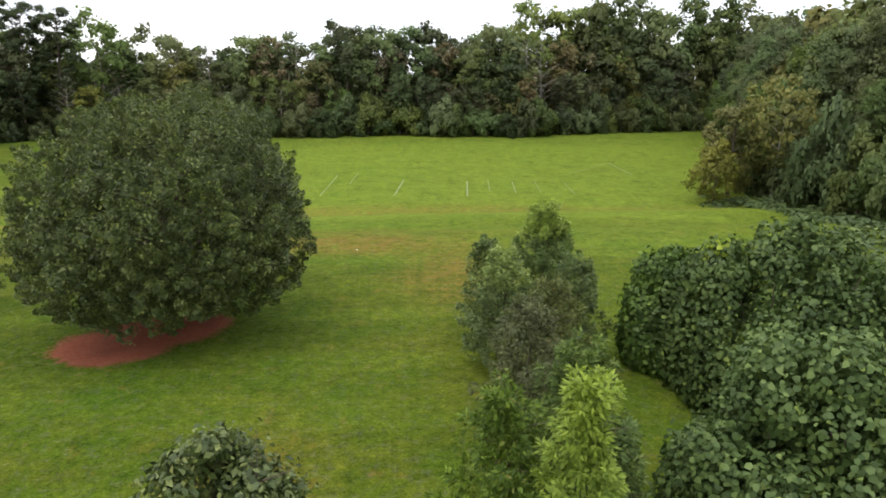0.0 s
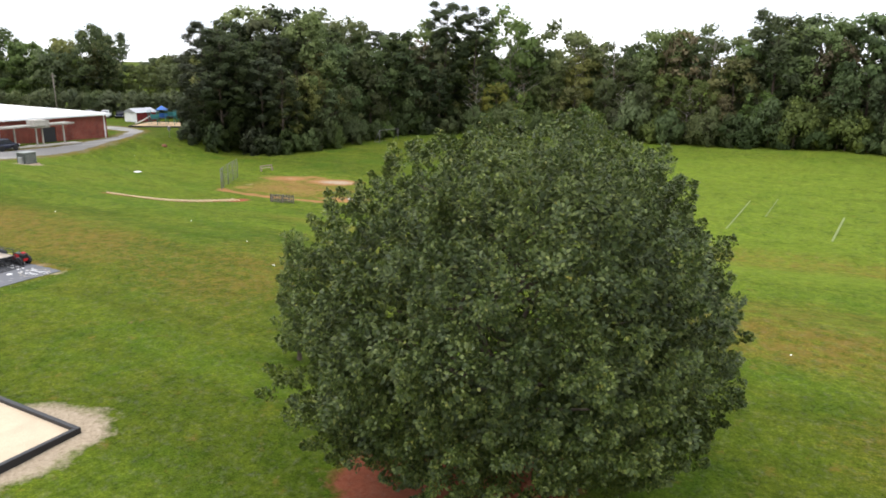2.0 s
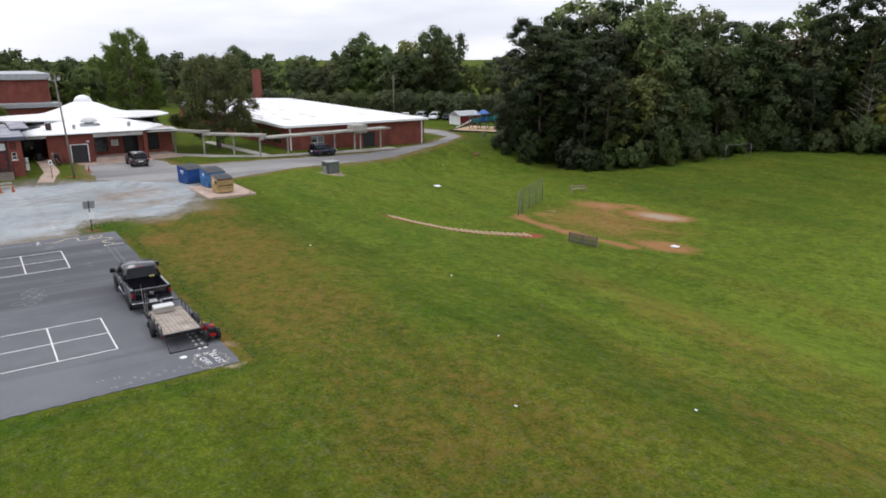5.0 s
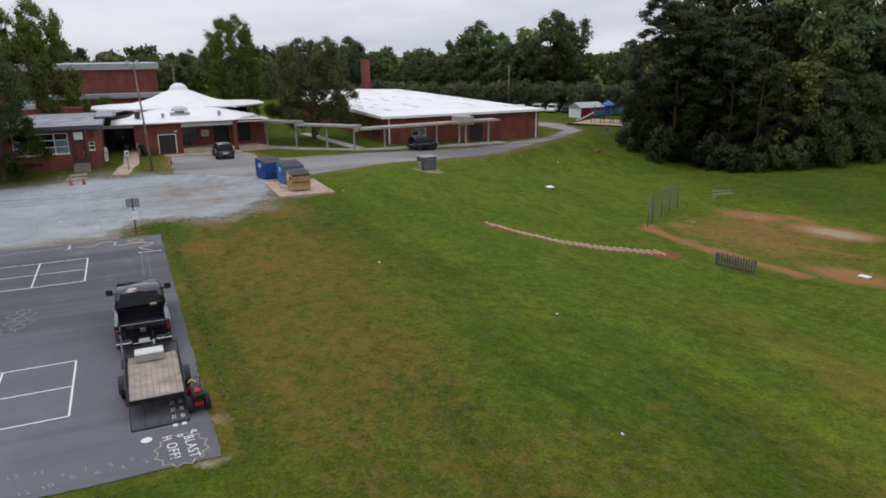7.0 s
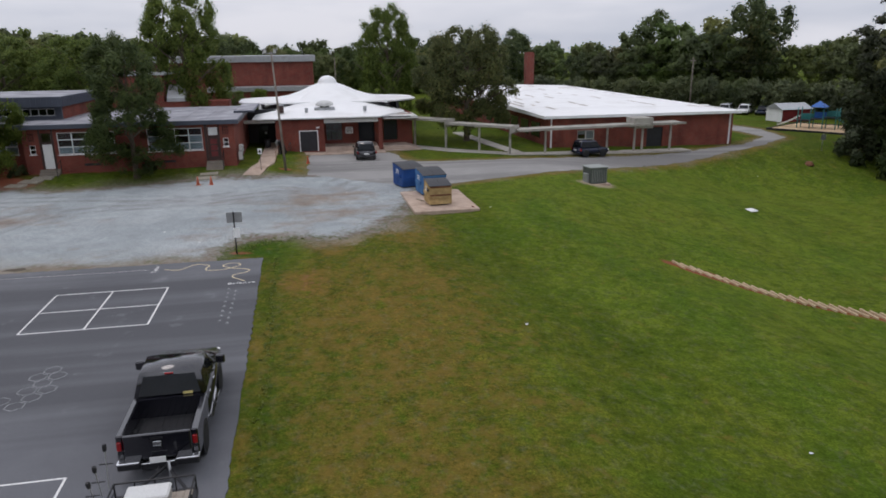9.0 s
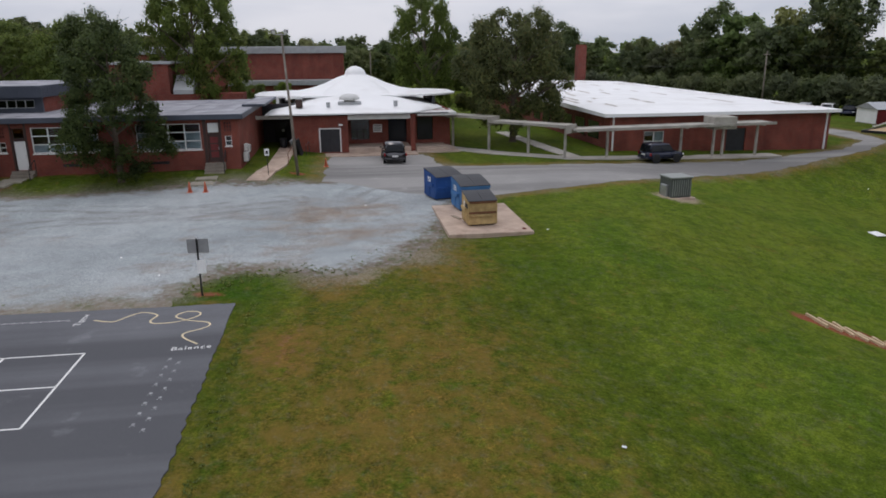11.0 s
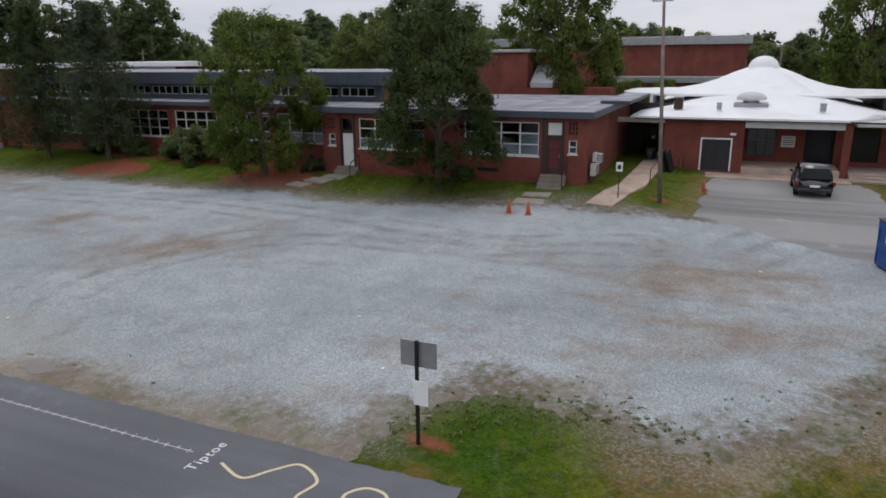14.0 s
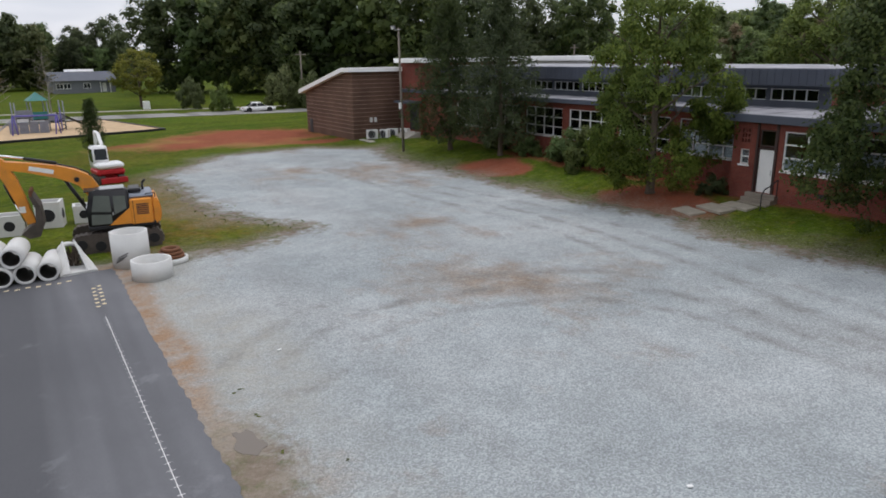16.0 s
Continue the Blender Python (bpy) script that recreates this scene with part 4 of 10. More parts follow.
def pine_clumps(g, h=18.0, r=3.4, low=1.5):
    """Flat plates of needles up the stem, wide below and rounded at the top."""
    return [(x, y, z, sx * 1.15, sy * 1.15, sz * 0.75) for x, y, z, sx, sy, sz in lobe_clumps(g, 34, r * 1.25, h, low, 1.1, 5, 0.78, 0.45)]


PINES = []
for k in range(3):
    rng = np.random.default_rng(80 + k)
    PINES.append((wood_mesh("trunk", rng, 19, 0.26, 12, 3.0, 0.2, 1.0, M_BARK, 6, 0.3, 1),
                  crown_mesh("crown", 90 + k, lambda g, k=k: pine_clumps(g, 17.5 + k, 3.3 + 0.3 * k, 0.6), 17.0, 0.36, 0.16, [M_PINE], shell=0.85, wild=1.0, up=0.4, core=9.0)))
BARE = (wood_mesh("trunk", np.random.default_rng(7), 15, 0.2, 24, 4.5, 0.2, 1.0, M_BARK_PALE, 6, 0.2, 5),
        crown_mesh("crown", 73, lambda g: crown_clumps(g, 16, 2.4, 2.4, 5.0, 0.9, 3.0, 0.3), 1.2, 0.4, 0.25, [M_WOODS_R], shell=0.8))
SHRUB = (wood_mesh("trunk", np.random.default_rng(8), 2.6, 0.08, 8, 1.6, 0.1, 0.9, M_BARK, 5, 0.1, 1),
         crown_mesh("crown", 74, lambda g: lobe_clumps(g, 12, 2.2, 3.6, 0.0, 0.9, 6, 0.64, 0.3), 12, 0.3, 0.22, [M_WOODS], shell=0.6, core=1.2))

SHRUB_DARK = crown_mesh("crown", 75, lambda g: lobe_clumps(g, 12, 2.2, 3.6, 0.0, 0.9, 6, 0.64, 0.4), 12, 0.32, 0.18, [M_PINE], shell=0.6, core=1.2)
pick = random.Random(3)
EDGE_FAR = [(-96.6, 98.0), (-93.0, 98.0), (-88.6, 100.5), (-84.6, 104.2), (-82.2, 110.0), (-80.5, 118.0), (-79.5, 135.5), (-65.0, 144.5), (-52.0, 149.0), (-20.0, 147.0), (0.0, 145.5), (24.0, 143.0), (44.0, 153.0), (75.0, 163.0), (110.0, 165.0)]


def along(pts, step, jitter=1.5):
    out, carry = [], 0.0
    for (ax, ay), (bx, by) in zip(pts, pts[1:]):
        ln = math.hypot(bx - ax, by - ay)
        while carry < ln:
            f = carry / ln
            nx, ny = -(by - ay) / ln, (bx - ax) / ln
            out.append((ax + (bx - ax) * f + pick.uniform(-jitter, jitter), ay + (by - ay) * f + pick.uniform(-jitter, jitter), nx, ny))
            carry += step * pick.uniform(0.8, 1.2)
        carry -= ln
    return out


def wood_tree(x, y, pine_share=0.1, low=0.85, high=1.15, bare_share=0.04):
    r = pick.random()
    s = pick.uniform(low, high)
    if r < pine_share:
        tree("pine_tree", x, y, *pick.choice(PINES), "tall dark green pine at the edge of the woods", "tree", pick.uniform(0, 360), s, 1.0, "trees at the edge of the woods")
    elif r < pine_share + bare_share:
        tree("bare_tree", x, y, *BARE, "thin grey half-bare tree at the edge of the woods", "tree", pick.uniform(0, 360), s, 1.05, "trees at the edge of the woods")
    elif r < pine_share + bare_share + 0.20:
        tree("woodland_tree", x, y, *WOODS_Y, "yellow-green leafy tree at the edge of the woods", "tree", pick.uniform(0, 360), s, 0.95, "trees at the edge of the woods")
    elif r < pine_share + bare_share + 0.28:
        tree("woodland_tree", x, y, *WOODS_R, "rust-tinged leafy tree at the edge of the woods", "tree", pick.uniform(0, 360), s, 1.0, "trees at the edge of the woods")
    else:
        tree("woodland_tree", x, y, *pick.choice(WOODS), "tall leafy green tree at the edge of the woods", "tree", pick.uniform(0, 360), s, 1.0, "trees at the edge of the woods")


for x, y, nx, ny in along(EDGE_FAR, 4.4):
    west = x < -85.5 or (y < 112 and x < -74 and pick.random() < 0.3)
    wood_tree(x + nx * 2.6, y + ny * 2.6, 0.92 if west else 0.04, 0.8 if west else 0.5, 1.1 if west else 0.85, 0.0 if west else 0.06)
for x, y, nx, ny in along(EDGE_FAR, 5.2):
    west = x < -80 and y < 114
    wood_tree(x + nx * 8.0, y + ny * 8.0, 0.9 if west else 0.12 if x < -62 else 0.03, 0.98 if west else (1.3 if x < -62 else 1.12 if x < -35 else 1.24), 1.1 if west else (1.48 if x < -62 else 1.32 if x < -35 else 1.5), 0.0 if west else 0.13)
for x, y, nx, ny in along(EDGE_FAR, 3.4, 1.0):
    if x < -78 and y < 114 and pick.random() < 0.25:
        continue
    tree("shrub", x - nx * 0.3, y - ny * 0.3, SHRUB[0], SHRUB_DARK if x < -85 else SHRUB[1], "dense dark green undergrowth shrub below the woods", "shrub", pick.uniform(0, 360), pick.uniform(0.9, 1.6) * (0.8 if x < -78 else 1), pick.uniform(0.9, 1.5), "undergrowth shrubs")


def grove(name, places, kinds, label, sizes=(0.9, 1.2), swell=0.0):
    """Far woods as one mesh: many copies of the shared crowns laid together."""
    Vs, Qs, Ns, off, mi, mats, tints = [], [], [], 0, [], [], []
    cache = {}
    for x, y in places:
        me = pick.choice(kinds)
        if me.name not in cache:
            v = np.empty(len(me.vertices) * 3, dtype=np.float32)
            me.vertices.foreach_get("co", v)
            q = np.empty(len(me.loops), dtype=np.int32)
            me.loops.foreach_get("vertex_index", q)
            c = np.empty(len(me.loops) * 3, dtype=np.float32)
            me.corner_normals.foreach_get("vector", c)
            cache[me.name] = (v.reshape(-1, 3), q.reshape(-1, 4), c.reshape(-1, 3), me.materials[0])
        v, q, c, m = cache[me.name]
        a, s = pick.uniform(0, 6.28), pick.uniform(*sizes)
        if swell:
            s *= 1 + swell * float(wave(x, y, 0.075, 0.9)) + 0.5 * swell * float(wave(x, y, 0.21, 2.2))
        R = np.array(((math.cos(a), -math.sin(a), 0), (math.sin(a), math.cos(a), 0), (0, 0, 1)))
        Vs.append((v * s) @ R.T + np.array((x, y, lz(x, y) - 0.3)))
        Ns.append(c @ R.T)
        Qs.append(q + off)
        off += len(v)
        if m not in mats:
            mats.append(m)
        mi.append(np.full(len(q), mats.index(m)))
        tints.append(np.full(len(q), pick.random(), dtype=np.float32))
    me = fast_mesh(name, np.concatenate(Vs), np.concatenate(Qs), mats, np.concatenate(mi), np.concatenate(Ns))
    at = me.attributes.new("tint", 'FLOAT', 'FACE')
    at.data.foreach_set("value", np.concatenate(tints))
    return tagged(new(name, me), label, "woods", kind="stuff")


# sparser crowns for the rows behind
LITE = [crown_mesh("far_crown", 110 + k, lambda g, k=k: lobe_clumps(g, 20, 4.6 + 0.4 * k, 16.5 - k, 1.5, 1.6, 5, 1.15, 0.25), 2.5, 0.66, 0.54, [M_WOODS], shell=0.5, wild=0.8, core=7.0) for k in range(4)]
LITE_Y = crown_mesh("far_crown", 120, lambda g: lobe_clumps(g, 20, 4.6, 15.5, 1.5, 1.6, 5, 1.15, 0.25), 2.5, 0.66, 0.54, [M_WOODS_Y], shell=0.5, wild=0.8, core=7.0)
LITE_D = crown_mesh("far_crown", 124, lambda g: lobe_clumps(g, 24, 4.8, 17.0, 1.0, 1.6, 5, 1.1, 0.3), 4.2, 0.46, 0.34, [M_COURT_DARK], shell=0.5, wild=0.8, core=7.0)
LITE_R = crown_mesh("far_crown", 122, lambda g: lobe_clumps(g, 11, 3.6, 16.5, 3.0, 2.0, 6, 1.3), 2.4, 0.62, 0.5, [M_WOODS_R], shell=0.6, wild=0.9, core=7.0)
rows = []
for depth in (14.5,):
    rows += [(x + nx * depth, y + ny * depth) for x, y, nx, ny in along(EDGE_FAR, 4.8, 2.5)]
FINE = [crown_mesh("far_crown", 190 + k, lambda g, k=k: lobe_clumps(g, 17, 4.8 + 0.4 * k, 16.5 - k, 2.0, 1.8, 6, 1.1, 0.2), 3.0, 0.54, 0.42, [M_WOODS], shell=0.5, wild=0.8, core=7.0) for k in range(3)]
FINE_Y = crown_mesh("far_crown", 196, lambda g: lobe_clumps(g, 17, 4.6, 15.0, 2.0, 1.8, 6, 1.1, 0.2), 3.0, 0.54, 0.42, [M_WOODS_Y], shell=0.5, wild=0.8, core=7.0)
FINE_P = crown_mesh("far_crown", 194, lambda g: pine_clumps(g, 19, 3.0, 6.0), 4.4, 0.5, 0.24, [M_PINE], shell=0.8, up=0.4, core=11.0)
grove("woods_behind_field", [q for q in rows if -72 < q[0] <= -35], FINE + FINE + FINE + [FINE_Y], "dense mixed woods behind the playing field", (1.3, 1.5), 0.06)
grove("woods_behind_field", [q for q in rows if -35 < q[0] <= 28], FINE + FINE + FINE + [FINE_Y], "dense mixed woods behind the playing field", (1.36, 1.6), 0.06)
grove("woods_behind_field", [q for q in rows if q[0] > 28], FINE + FINE + [LITE_D], "dense mixed woods behind the playing field", (1.75, 2.05), 0.05)
grove("woods_behind_copse", [q for q in rows if q[0] <= -72 and q[1] < 114], [FINE_P, FINE_P, FINE[0]], "dark pine woods behind the ball diamond", (1.0, 1.15))
grove("woods_behind_copse", [q for q in rows if q[0] <= -72 and q[1] >= 114], FINE + FINE + [FINE_P], "dark mixed woods behind the ball diamond", (1.3, 1.5))
grove("woods_behind_copse", [(-84.0, 134.0), (-80.0, 138.0), (-87.0, 139.0), (-77.0, 143.0), (-83.0, 145.0)], [FINE_P, FINE[1], FINE_P], "tall dark woods behind the goal frame", (1.05, 1.18))

# ---- woods to the right of the field
EDGE_RIGHT = [(75.0, 160.0), (62.0, 130.0), (54.0, 104.0), (49.0, 86.0), (50.0, 72.0), (48.0, 60.0), (44.0, 46.0), (42.0, 30.0)]
NEAR_WOODS = [(WOODS[k][0], crown_mesh("crown", 160 + k, lambda g, k=k: lobe_clumps(g, 34, 4.6 + 0.4 * k, 15.5 - k, 0.4, 1.35, 8, 0.72, 0.2), 11.0, 0.25, 0.17, [m], shell=0.55, droop=0.5, core=7.0))
              for k, m in enumerate((M_WOODS, M_WOODS, M_SAP))]


def near_wood(x, y, low, high):
    tree("woodland_tree", x, y, *pick.choice(NEAR_WOODS), "tall leafy green tree hung with vines at the field edge", "tree", pick.uniform(0, 360), pick.uniform(low, high), 1.0, "trees at the edge of the woods")


for x, y, nx, ny in along(EDGE_RIGHT, 5.4):
    near_wood(x + nx * 3.0, y + ny * 3.0, 0.8, 1.05)
for x, y, nx, ny in along(EDGE_RIGHT, 6.0):
    near_wood(x + nx * 8.5, y + ny * 8.5, 1.3, 1.6)
rows = []
for depth in (14,):
    rows += [(x + nx * depth, y + ny * depth) for x, y, nx, ny in along(EDGE_RIGHT, 5.5, 2.0)]
grove("woods_beside_field", rows, FINE + FINE + [LITE_Y], "dense green woods along the side of the field", (1.4, 1.72))
tree("young_tree", 43.8, 76.6, wood_mesh("trunk", np.random.default_rng(5), 10.5, 0.16, 9, 3.2, 0.35, 0.95, M_BARK_PALE, 7, 0.5, 2),
     crown_mesh("crown", 131, lambda g: crown_clumps(g, 60, 3.4, 3.4, 4.4, 0.8, 2.6, 0.1), 7, 0.36, 0.24, [M_YELLOWTREE], shell=0.8, core=6.0), "yellow-green young tree with a pale bare trunk", "tree", 0, 1.3)
tree("young_tree", 36.5, 76.0, wood_mesh("trunk", np.random.default_rng(6), 6.5, 0.12, 8, 2.6, 0.1, 0.95, M_BARK, 6, 0.4, 2),
     crown_mesh("crown", 132, lambda g: crown_clumps(g, 60, 3.0, 3.2, 3.4, 0.8, 0.3, 0.1, 0.4), 7, 0.34, 0.22, [M_YELLOWTREE], shell=0.8, core=3.0), "yellow-green bushy young tree at the field edge", "tree")
tree("young_tree", 40.6, 81.0, WOODS[0][0], WOODS_Y[1], "yellow-green bushy tree at the field edge", "tree", 30, 0.85)
for x, y, nx, ny in along([(46.5, 84.0), (45.5, 72.0), (46.0, 60.0), (43.0, 46.0)], 4.0, 0.8):
    tree("shrub", x, y, *SHRUB, "vine-covered green shrub below the tall trees", "shrub", pick.uniform(0, 360), pick.uniform(1.0, 1.7), pick.uniform(1.2, 2.2), "undergrowth shrubs")


def vine_mound(name, x, y, dims, seed, label, density=36, size=0.185):
    """A heap of climbing vine over a hidden bush: lobes of broad leaves over stems."""
    rng = np.random.default_rng(seed)
    t = thing(name, pose(x, y, lz(x, y) - 0.05), label, "vines")
    rx, ry, hgt = dims
    cl = []
    for k in range(64):
        a, f = rng.random() * 6.28, math.sqrt(rng.random())
        top = hgt * (0.97 - 0.45 * f * f) * (0.66 + 0.40 * rng.random())
        s = 0.5 + 0.7 * rng.random() ** 1.5
        px, py = rx * f * math.cos(a), ry * f * math.sin(a)
        cl.append((px, py, top - s, s, s, s))
        if f > 0.55:
            cl.append((px * 1.05, py * 1.05, (top - s) * 0.5, s, s, (top - s) * 0.55 + 0.3))
    V, Q, N = leaves(rng, cl, density, size, size * 0.9, droop=0.5, shell=0.3, up=0.5, wild=0.75, even=0.6, rounded=True,
                     cut=lambda p: (p[:, 2] > 0.0) & ((p[:, 0] / rx) ** 2 + (p[:, 1] / ry) ** 2 + (p[:, 2] / hgt) ** 2 > 0.5))
    mid = V.reshape(-1, 6, 3).mean(1)
    fresh = np.zeros(len(mid), int)
    for k in range(7):
        q = mid[rng.integers(len(mid))]
        near = np.linalg.norm(mid - q, axis=1) < 0.35 + 0.55 * rng.random()
        fresh |= (near & (rng.random(len(mid)) < 0.5)).astype(int)
    part("foliage", fast_mesh("foliage", V, Q, [M_VINE, M_LIME], np.repeat(fresh, 2), N), None, t)
    for k in range(9):
        a = k * 2.4
        q = Vector((rx * 0.6 * math.cos(a), ry * 0.6 * math.sin(a), hgt * 0.7))
        bm = bmesh.new()
        tube(bm, (q.x * 0.3, q.y * 0.3, 0), q, 0.06, 0.02, 5)
        part("stem", bm, M_BARK, t)
    return t


vine_mound("vine_mound", 14.3, 23.0, (4.6, 3.6, 6.6), 21, "dense heap of broad-leaved green climbing vine")
vine_mound("vine_mound", 19.5, 20.0, (5.0, 5.0, 6.2), 22, "dense heap of broad-leaved green climbing vine")
vine_mound("vine_mound", 9.9, 12.8, (2.9, 3.0, 6.5), 23, "tall heap of broad-leaved green climbing vine", 52, 0.15)
vine_mound("vine_mound", 14.0, 10.0, (3.4, 3.4, 5.8), 24, "tall heap of broad-leaved green climbing vine")
vine_mound("vine_mound", 21.0, 30.0, (4.5, 5.0, 3.2), 25, "low heap of broad-leaved green climbing vine", 40)
# a low carpet of the same vine along the edge of the field
rng = np.random.default_rng(33)
cl = []
for x, y, nx, ny in along([(36.0, 74.0), (41.0, 69.0), (41.0, 58.0), (36.0, 48.0), (33.0, 40.0), (28.0, 34.0)], 1.3, 1.2):
    for d in (0.0, 3.0, 6.0):
        cl.append((x - nx * d * -1 + rng.normal(), y + ny * d + rng.normal(), lz(x, y) + 0.1, 1.5, 1.5, 0.45))
V, Q, N = leaves(rng, cl, 6, 0.4, 0.36, droop=0.2, shell=0.3, up=0.8, wild=0.5, round_share=0.4)
tagged(new("vine_carpet", fast_mesh("vine_carpet", V, Q, [M_VINE], None, N)), "low tangle of green vine along the field edge", "vines", kind="stuff")


def sapling(x, y, h, r, seed, mats, label, thin=1.0, lime=0.0, group="saplings by the vines"):
    rng = np.random.default_rng(seed)
    t = thing("sapling", pose(x, y, lz(x, y) - 0.05), label, "sapling", group)
    part("stem", wood_mesh("stem", rng, h, 0.05 + 0.008 * h, 12, r * 1.1, 0.12, 0.97, M_BARK, 6, 0.3, 2), None, t)
    n = int(95 * r * h / 6)
    f = 0.1 + 0.9 * (np.arange(n) + rng.random(n)) / n
    a = np.arange(n) * 2.4 + rng.random(n)
    rad = r * (0.45 + 0.65 * np.sin(math.pi * np.minimum(1, f * 0.95))) * (1.15 - 0.8 * f) * (0.25 + 0.75 * rng.random(n) ** 0.6) * (1 + 0.25 * np.sin(a * 3 + 9 * f))
    tips = np.stack((rad * np.cos(a), rad * np.sin(a), h * f), 1)
    ways = np.stack((np.cos(a) * 0.9, np.sin(a) * 0.9, 0.5 + 0.9 * f), 1) + rng.normal(size=(n, 3)) * 0.25
    V, Q, N = sprays(rng, tips, ways, int(92 * (0.45 + 0.55 * thin)), 0.62, 0.24, 0.165, 0.06, 0.6, (0, 0, h * 0.5))
    idx = None
    if lime:
        zc = V[::4, 2]
        idx = ((zc > h * (1 - lime)) & (rng.random(len(zc)) < 0.85)).astype(int)
    part("foliage", fast_mesh("foliage", V, Q, mats, idx, N), None, t)
    return t


sapling(6.9, 29.3, 5.6, 1.9, 1, [M_SAP, M_LIME], "dark green sapling with bright new leaves at its top", 1.5, 0.2)
sapling(4.4, 25.0, 4.6, 1.5, 2, [M_SAP, M_LIME], "green sapling with lime leaves at its top", 1.0, 0.25)
sapling(4.2, 28.6, 4.3, 1.0, 3, [M_SAP, M_LIME], "small dark green sapling tree", 0.9)
sapling(5.8, 22.8, 4.2, 1.6, 4, [M_SAP_DRY, M_LIME], "sparse brownish green sapling", 0.55)
sapling(4.4, 19.8, 4.4, 1.5, 5, [M_SAP_DRY, M_LIME], "sparse brownish green sapling", 0.5)
sapling(7.4, 25.5, 4.2, 1.3, 6, [M_SAP, M_LIME], "green sapling leaning to the vines", 0.9)
sapling(5.0, 15.6, 4.6, 1.6, 7, [M_SAP, M_LIME], "leafy green sapling on the lawn", 0.9)
sapling(4.0, 11.4, 5.7, 1.0, 8, [M_LIME, M_LIME], "bright lime-green sapling beside the vines", 1.1)
sapling(2.7, 13.2, 4.6, 1.3, 9, [M_SAP, M_LIME], "leafy green sapling on the lawn", 0.9)
sapling(4.9, 12.6, 4.2, 1.2, 10, [M_SAP, M_LIME], "leafy green sapling on the lawn", 0.9)
vine_mound("vine_mound", 11.0, 25.3, (0.9, 0.9, 5.2), 27, "slim green vine reaching over a sapling stem", 40)
tree("small_tree", -2.7, 10.2, wood_mesh("trunk", np.random.default_rng(15), 5.4, 0.12, 12, 2.0, 0.2, 0.95, M_BARK, 6, 0.2, 2),
     crown_mesh("crown", 141, lambda g: crown_clumps(g, 44, 1.75, 1.75, 2.25, 0.5, 1.35, 0.1, 0.5), 120, 0.15, 0.085, [M_LEAF], shell=0.6), "small leafy green tree on the lawn", "tree")
sapling(-20.4, 33.2, 5.2, 0.85, 13, [M_SAP, M_LIME], "slim green young tree on the lawn beside the broad tree", 0.55, 0, "")

# ---- trees about the school
OAK = (wood_mesh("trunk", np.random.default_rng(21), 11, 0.4, 14, 6.0, 0.22, 0.95, M_BARK, 8, 0.3, 2),
       crown_mesh("crown", 151, lambda g: lobe_clumps(g, 46, 7.4, 12.4, 2.0, 1.45, 13, 0.72, 0.3), 15.0, 0.25, 0.14, [M_COURT], shell=0.7, droop=0.7, core=7.0))
MAPLE = (wood_mesh("trunk", np.random.default_rng(22), 10, 0.28, 12, 4.5, 0.2, 0.95, M_BARK, 8, 0.2, 2),
         crown_mesh("crown", 152, lambda g: lobe_clumps(g, 30, 4.3, 9.9, 0.8, 1.2, 13, 0.6, 0.3), 26, 0.17, 0.11, [M_GREENTREE], shell=0.75, core=5.0))
DARKTREE = (wood_mesh("trunk", np.random.default_rng(23), 11, 0.26, 14, 3.6, 0.12, 0.95, M_BARK, 8, 0.2, 2),
            crown_mesh("crown", 153, lambda g: lobe_clumps(g, 32, 3.7, 11.4, 1.0, 1.15, 13, 0.6, 0.3), 30, 0.16, 0.1, [M_COURT_DARK], shell=0.75, core=6.0))
SHADE = (OAK[0], crown_mesh("crown", 155, lambda g: lobe_clumps(g, 40, 6.4, 12.4, 1.6, 1.4, 12, 0.7, 0.35), 14.0, 0.25, 0.15, [M_GREENTREE], shell=0.7, droop=0.5, core=7.0))


def conifer(seed, h, r, n, foot=0.9):
    """A pointed crown of drooping feathery boughs, with gaps between them."""
    g = np.random.default_rng(seed)
    f = (np.arange(n) + g.random(n)) / n
    a = np.arange(n) * 2.4 + g.random(n)
    rad = r * (1 - f) ** 0.75 * np.minimum(1, 0.45 + 2.6 * f) * (0.55 + 0.6 * g.random(n))
    V, Q, N, off = [], [], [], 0
    for share, count in ((1.0, 46), (0.6, 40), (0.25, 26)):
        tips = np.stack((rad * share * np.cos(a), rad * share * np.sin(a), foot + (h - foot) * f + 0.2 * rad * (1 - share)), 1)
        ways = np.stack((np.cos(a), np.sin(a), np.full(n, 0.15)), 1) + g.normal(size=(n, 3)) * 0.2
        v, q, nn = sprays(g, tips, ways, count, 0.9, 0.28, 0.2, 0.06, 0.25, (0, 0, h * 0.4))
        V.append(v)
        Q.append(q + off)
        N.append(nn)
        off += len(v)
    return fast_mesh("crown", np.concatenate(V), np.concatenate(Q), [M_CEDAR], None, np.concatenate(N))


CONIC = (wood_mesh("trunk", np.random.default_rng(24), 9.5, 0.2, 16, 2.0, 0.1, 0.98, M_BARK, 7, 0.15, 2), conifer(154, 10.0, 3.7, 270))
tree("oak_tree", -113.0, 57.2, *OAK, "broad dark green oak with bronze tips in the courtyard", "tree", 10, 0.95, 1.12)
tree("shade_tree", -138.0, 50.9, *SHADE, "tall green shade tree behind the cafeteria", "tree", 100, 0.86, 1.6)
tree("dark_tree", -94.6, 24.0, *DARKTREE, "dense dark green tree before the school windows", "tree", 40, 0.98, 1.06)
tree("maple_tree", -94.8, 11.4, *MAPLE, "bright green leafy tree before the school wing", "tree", 0, 0.9, 1.2)
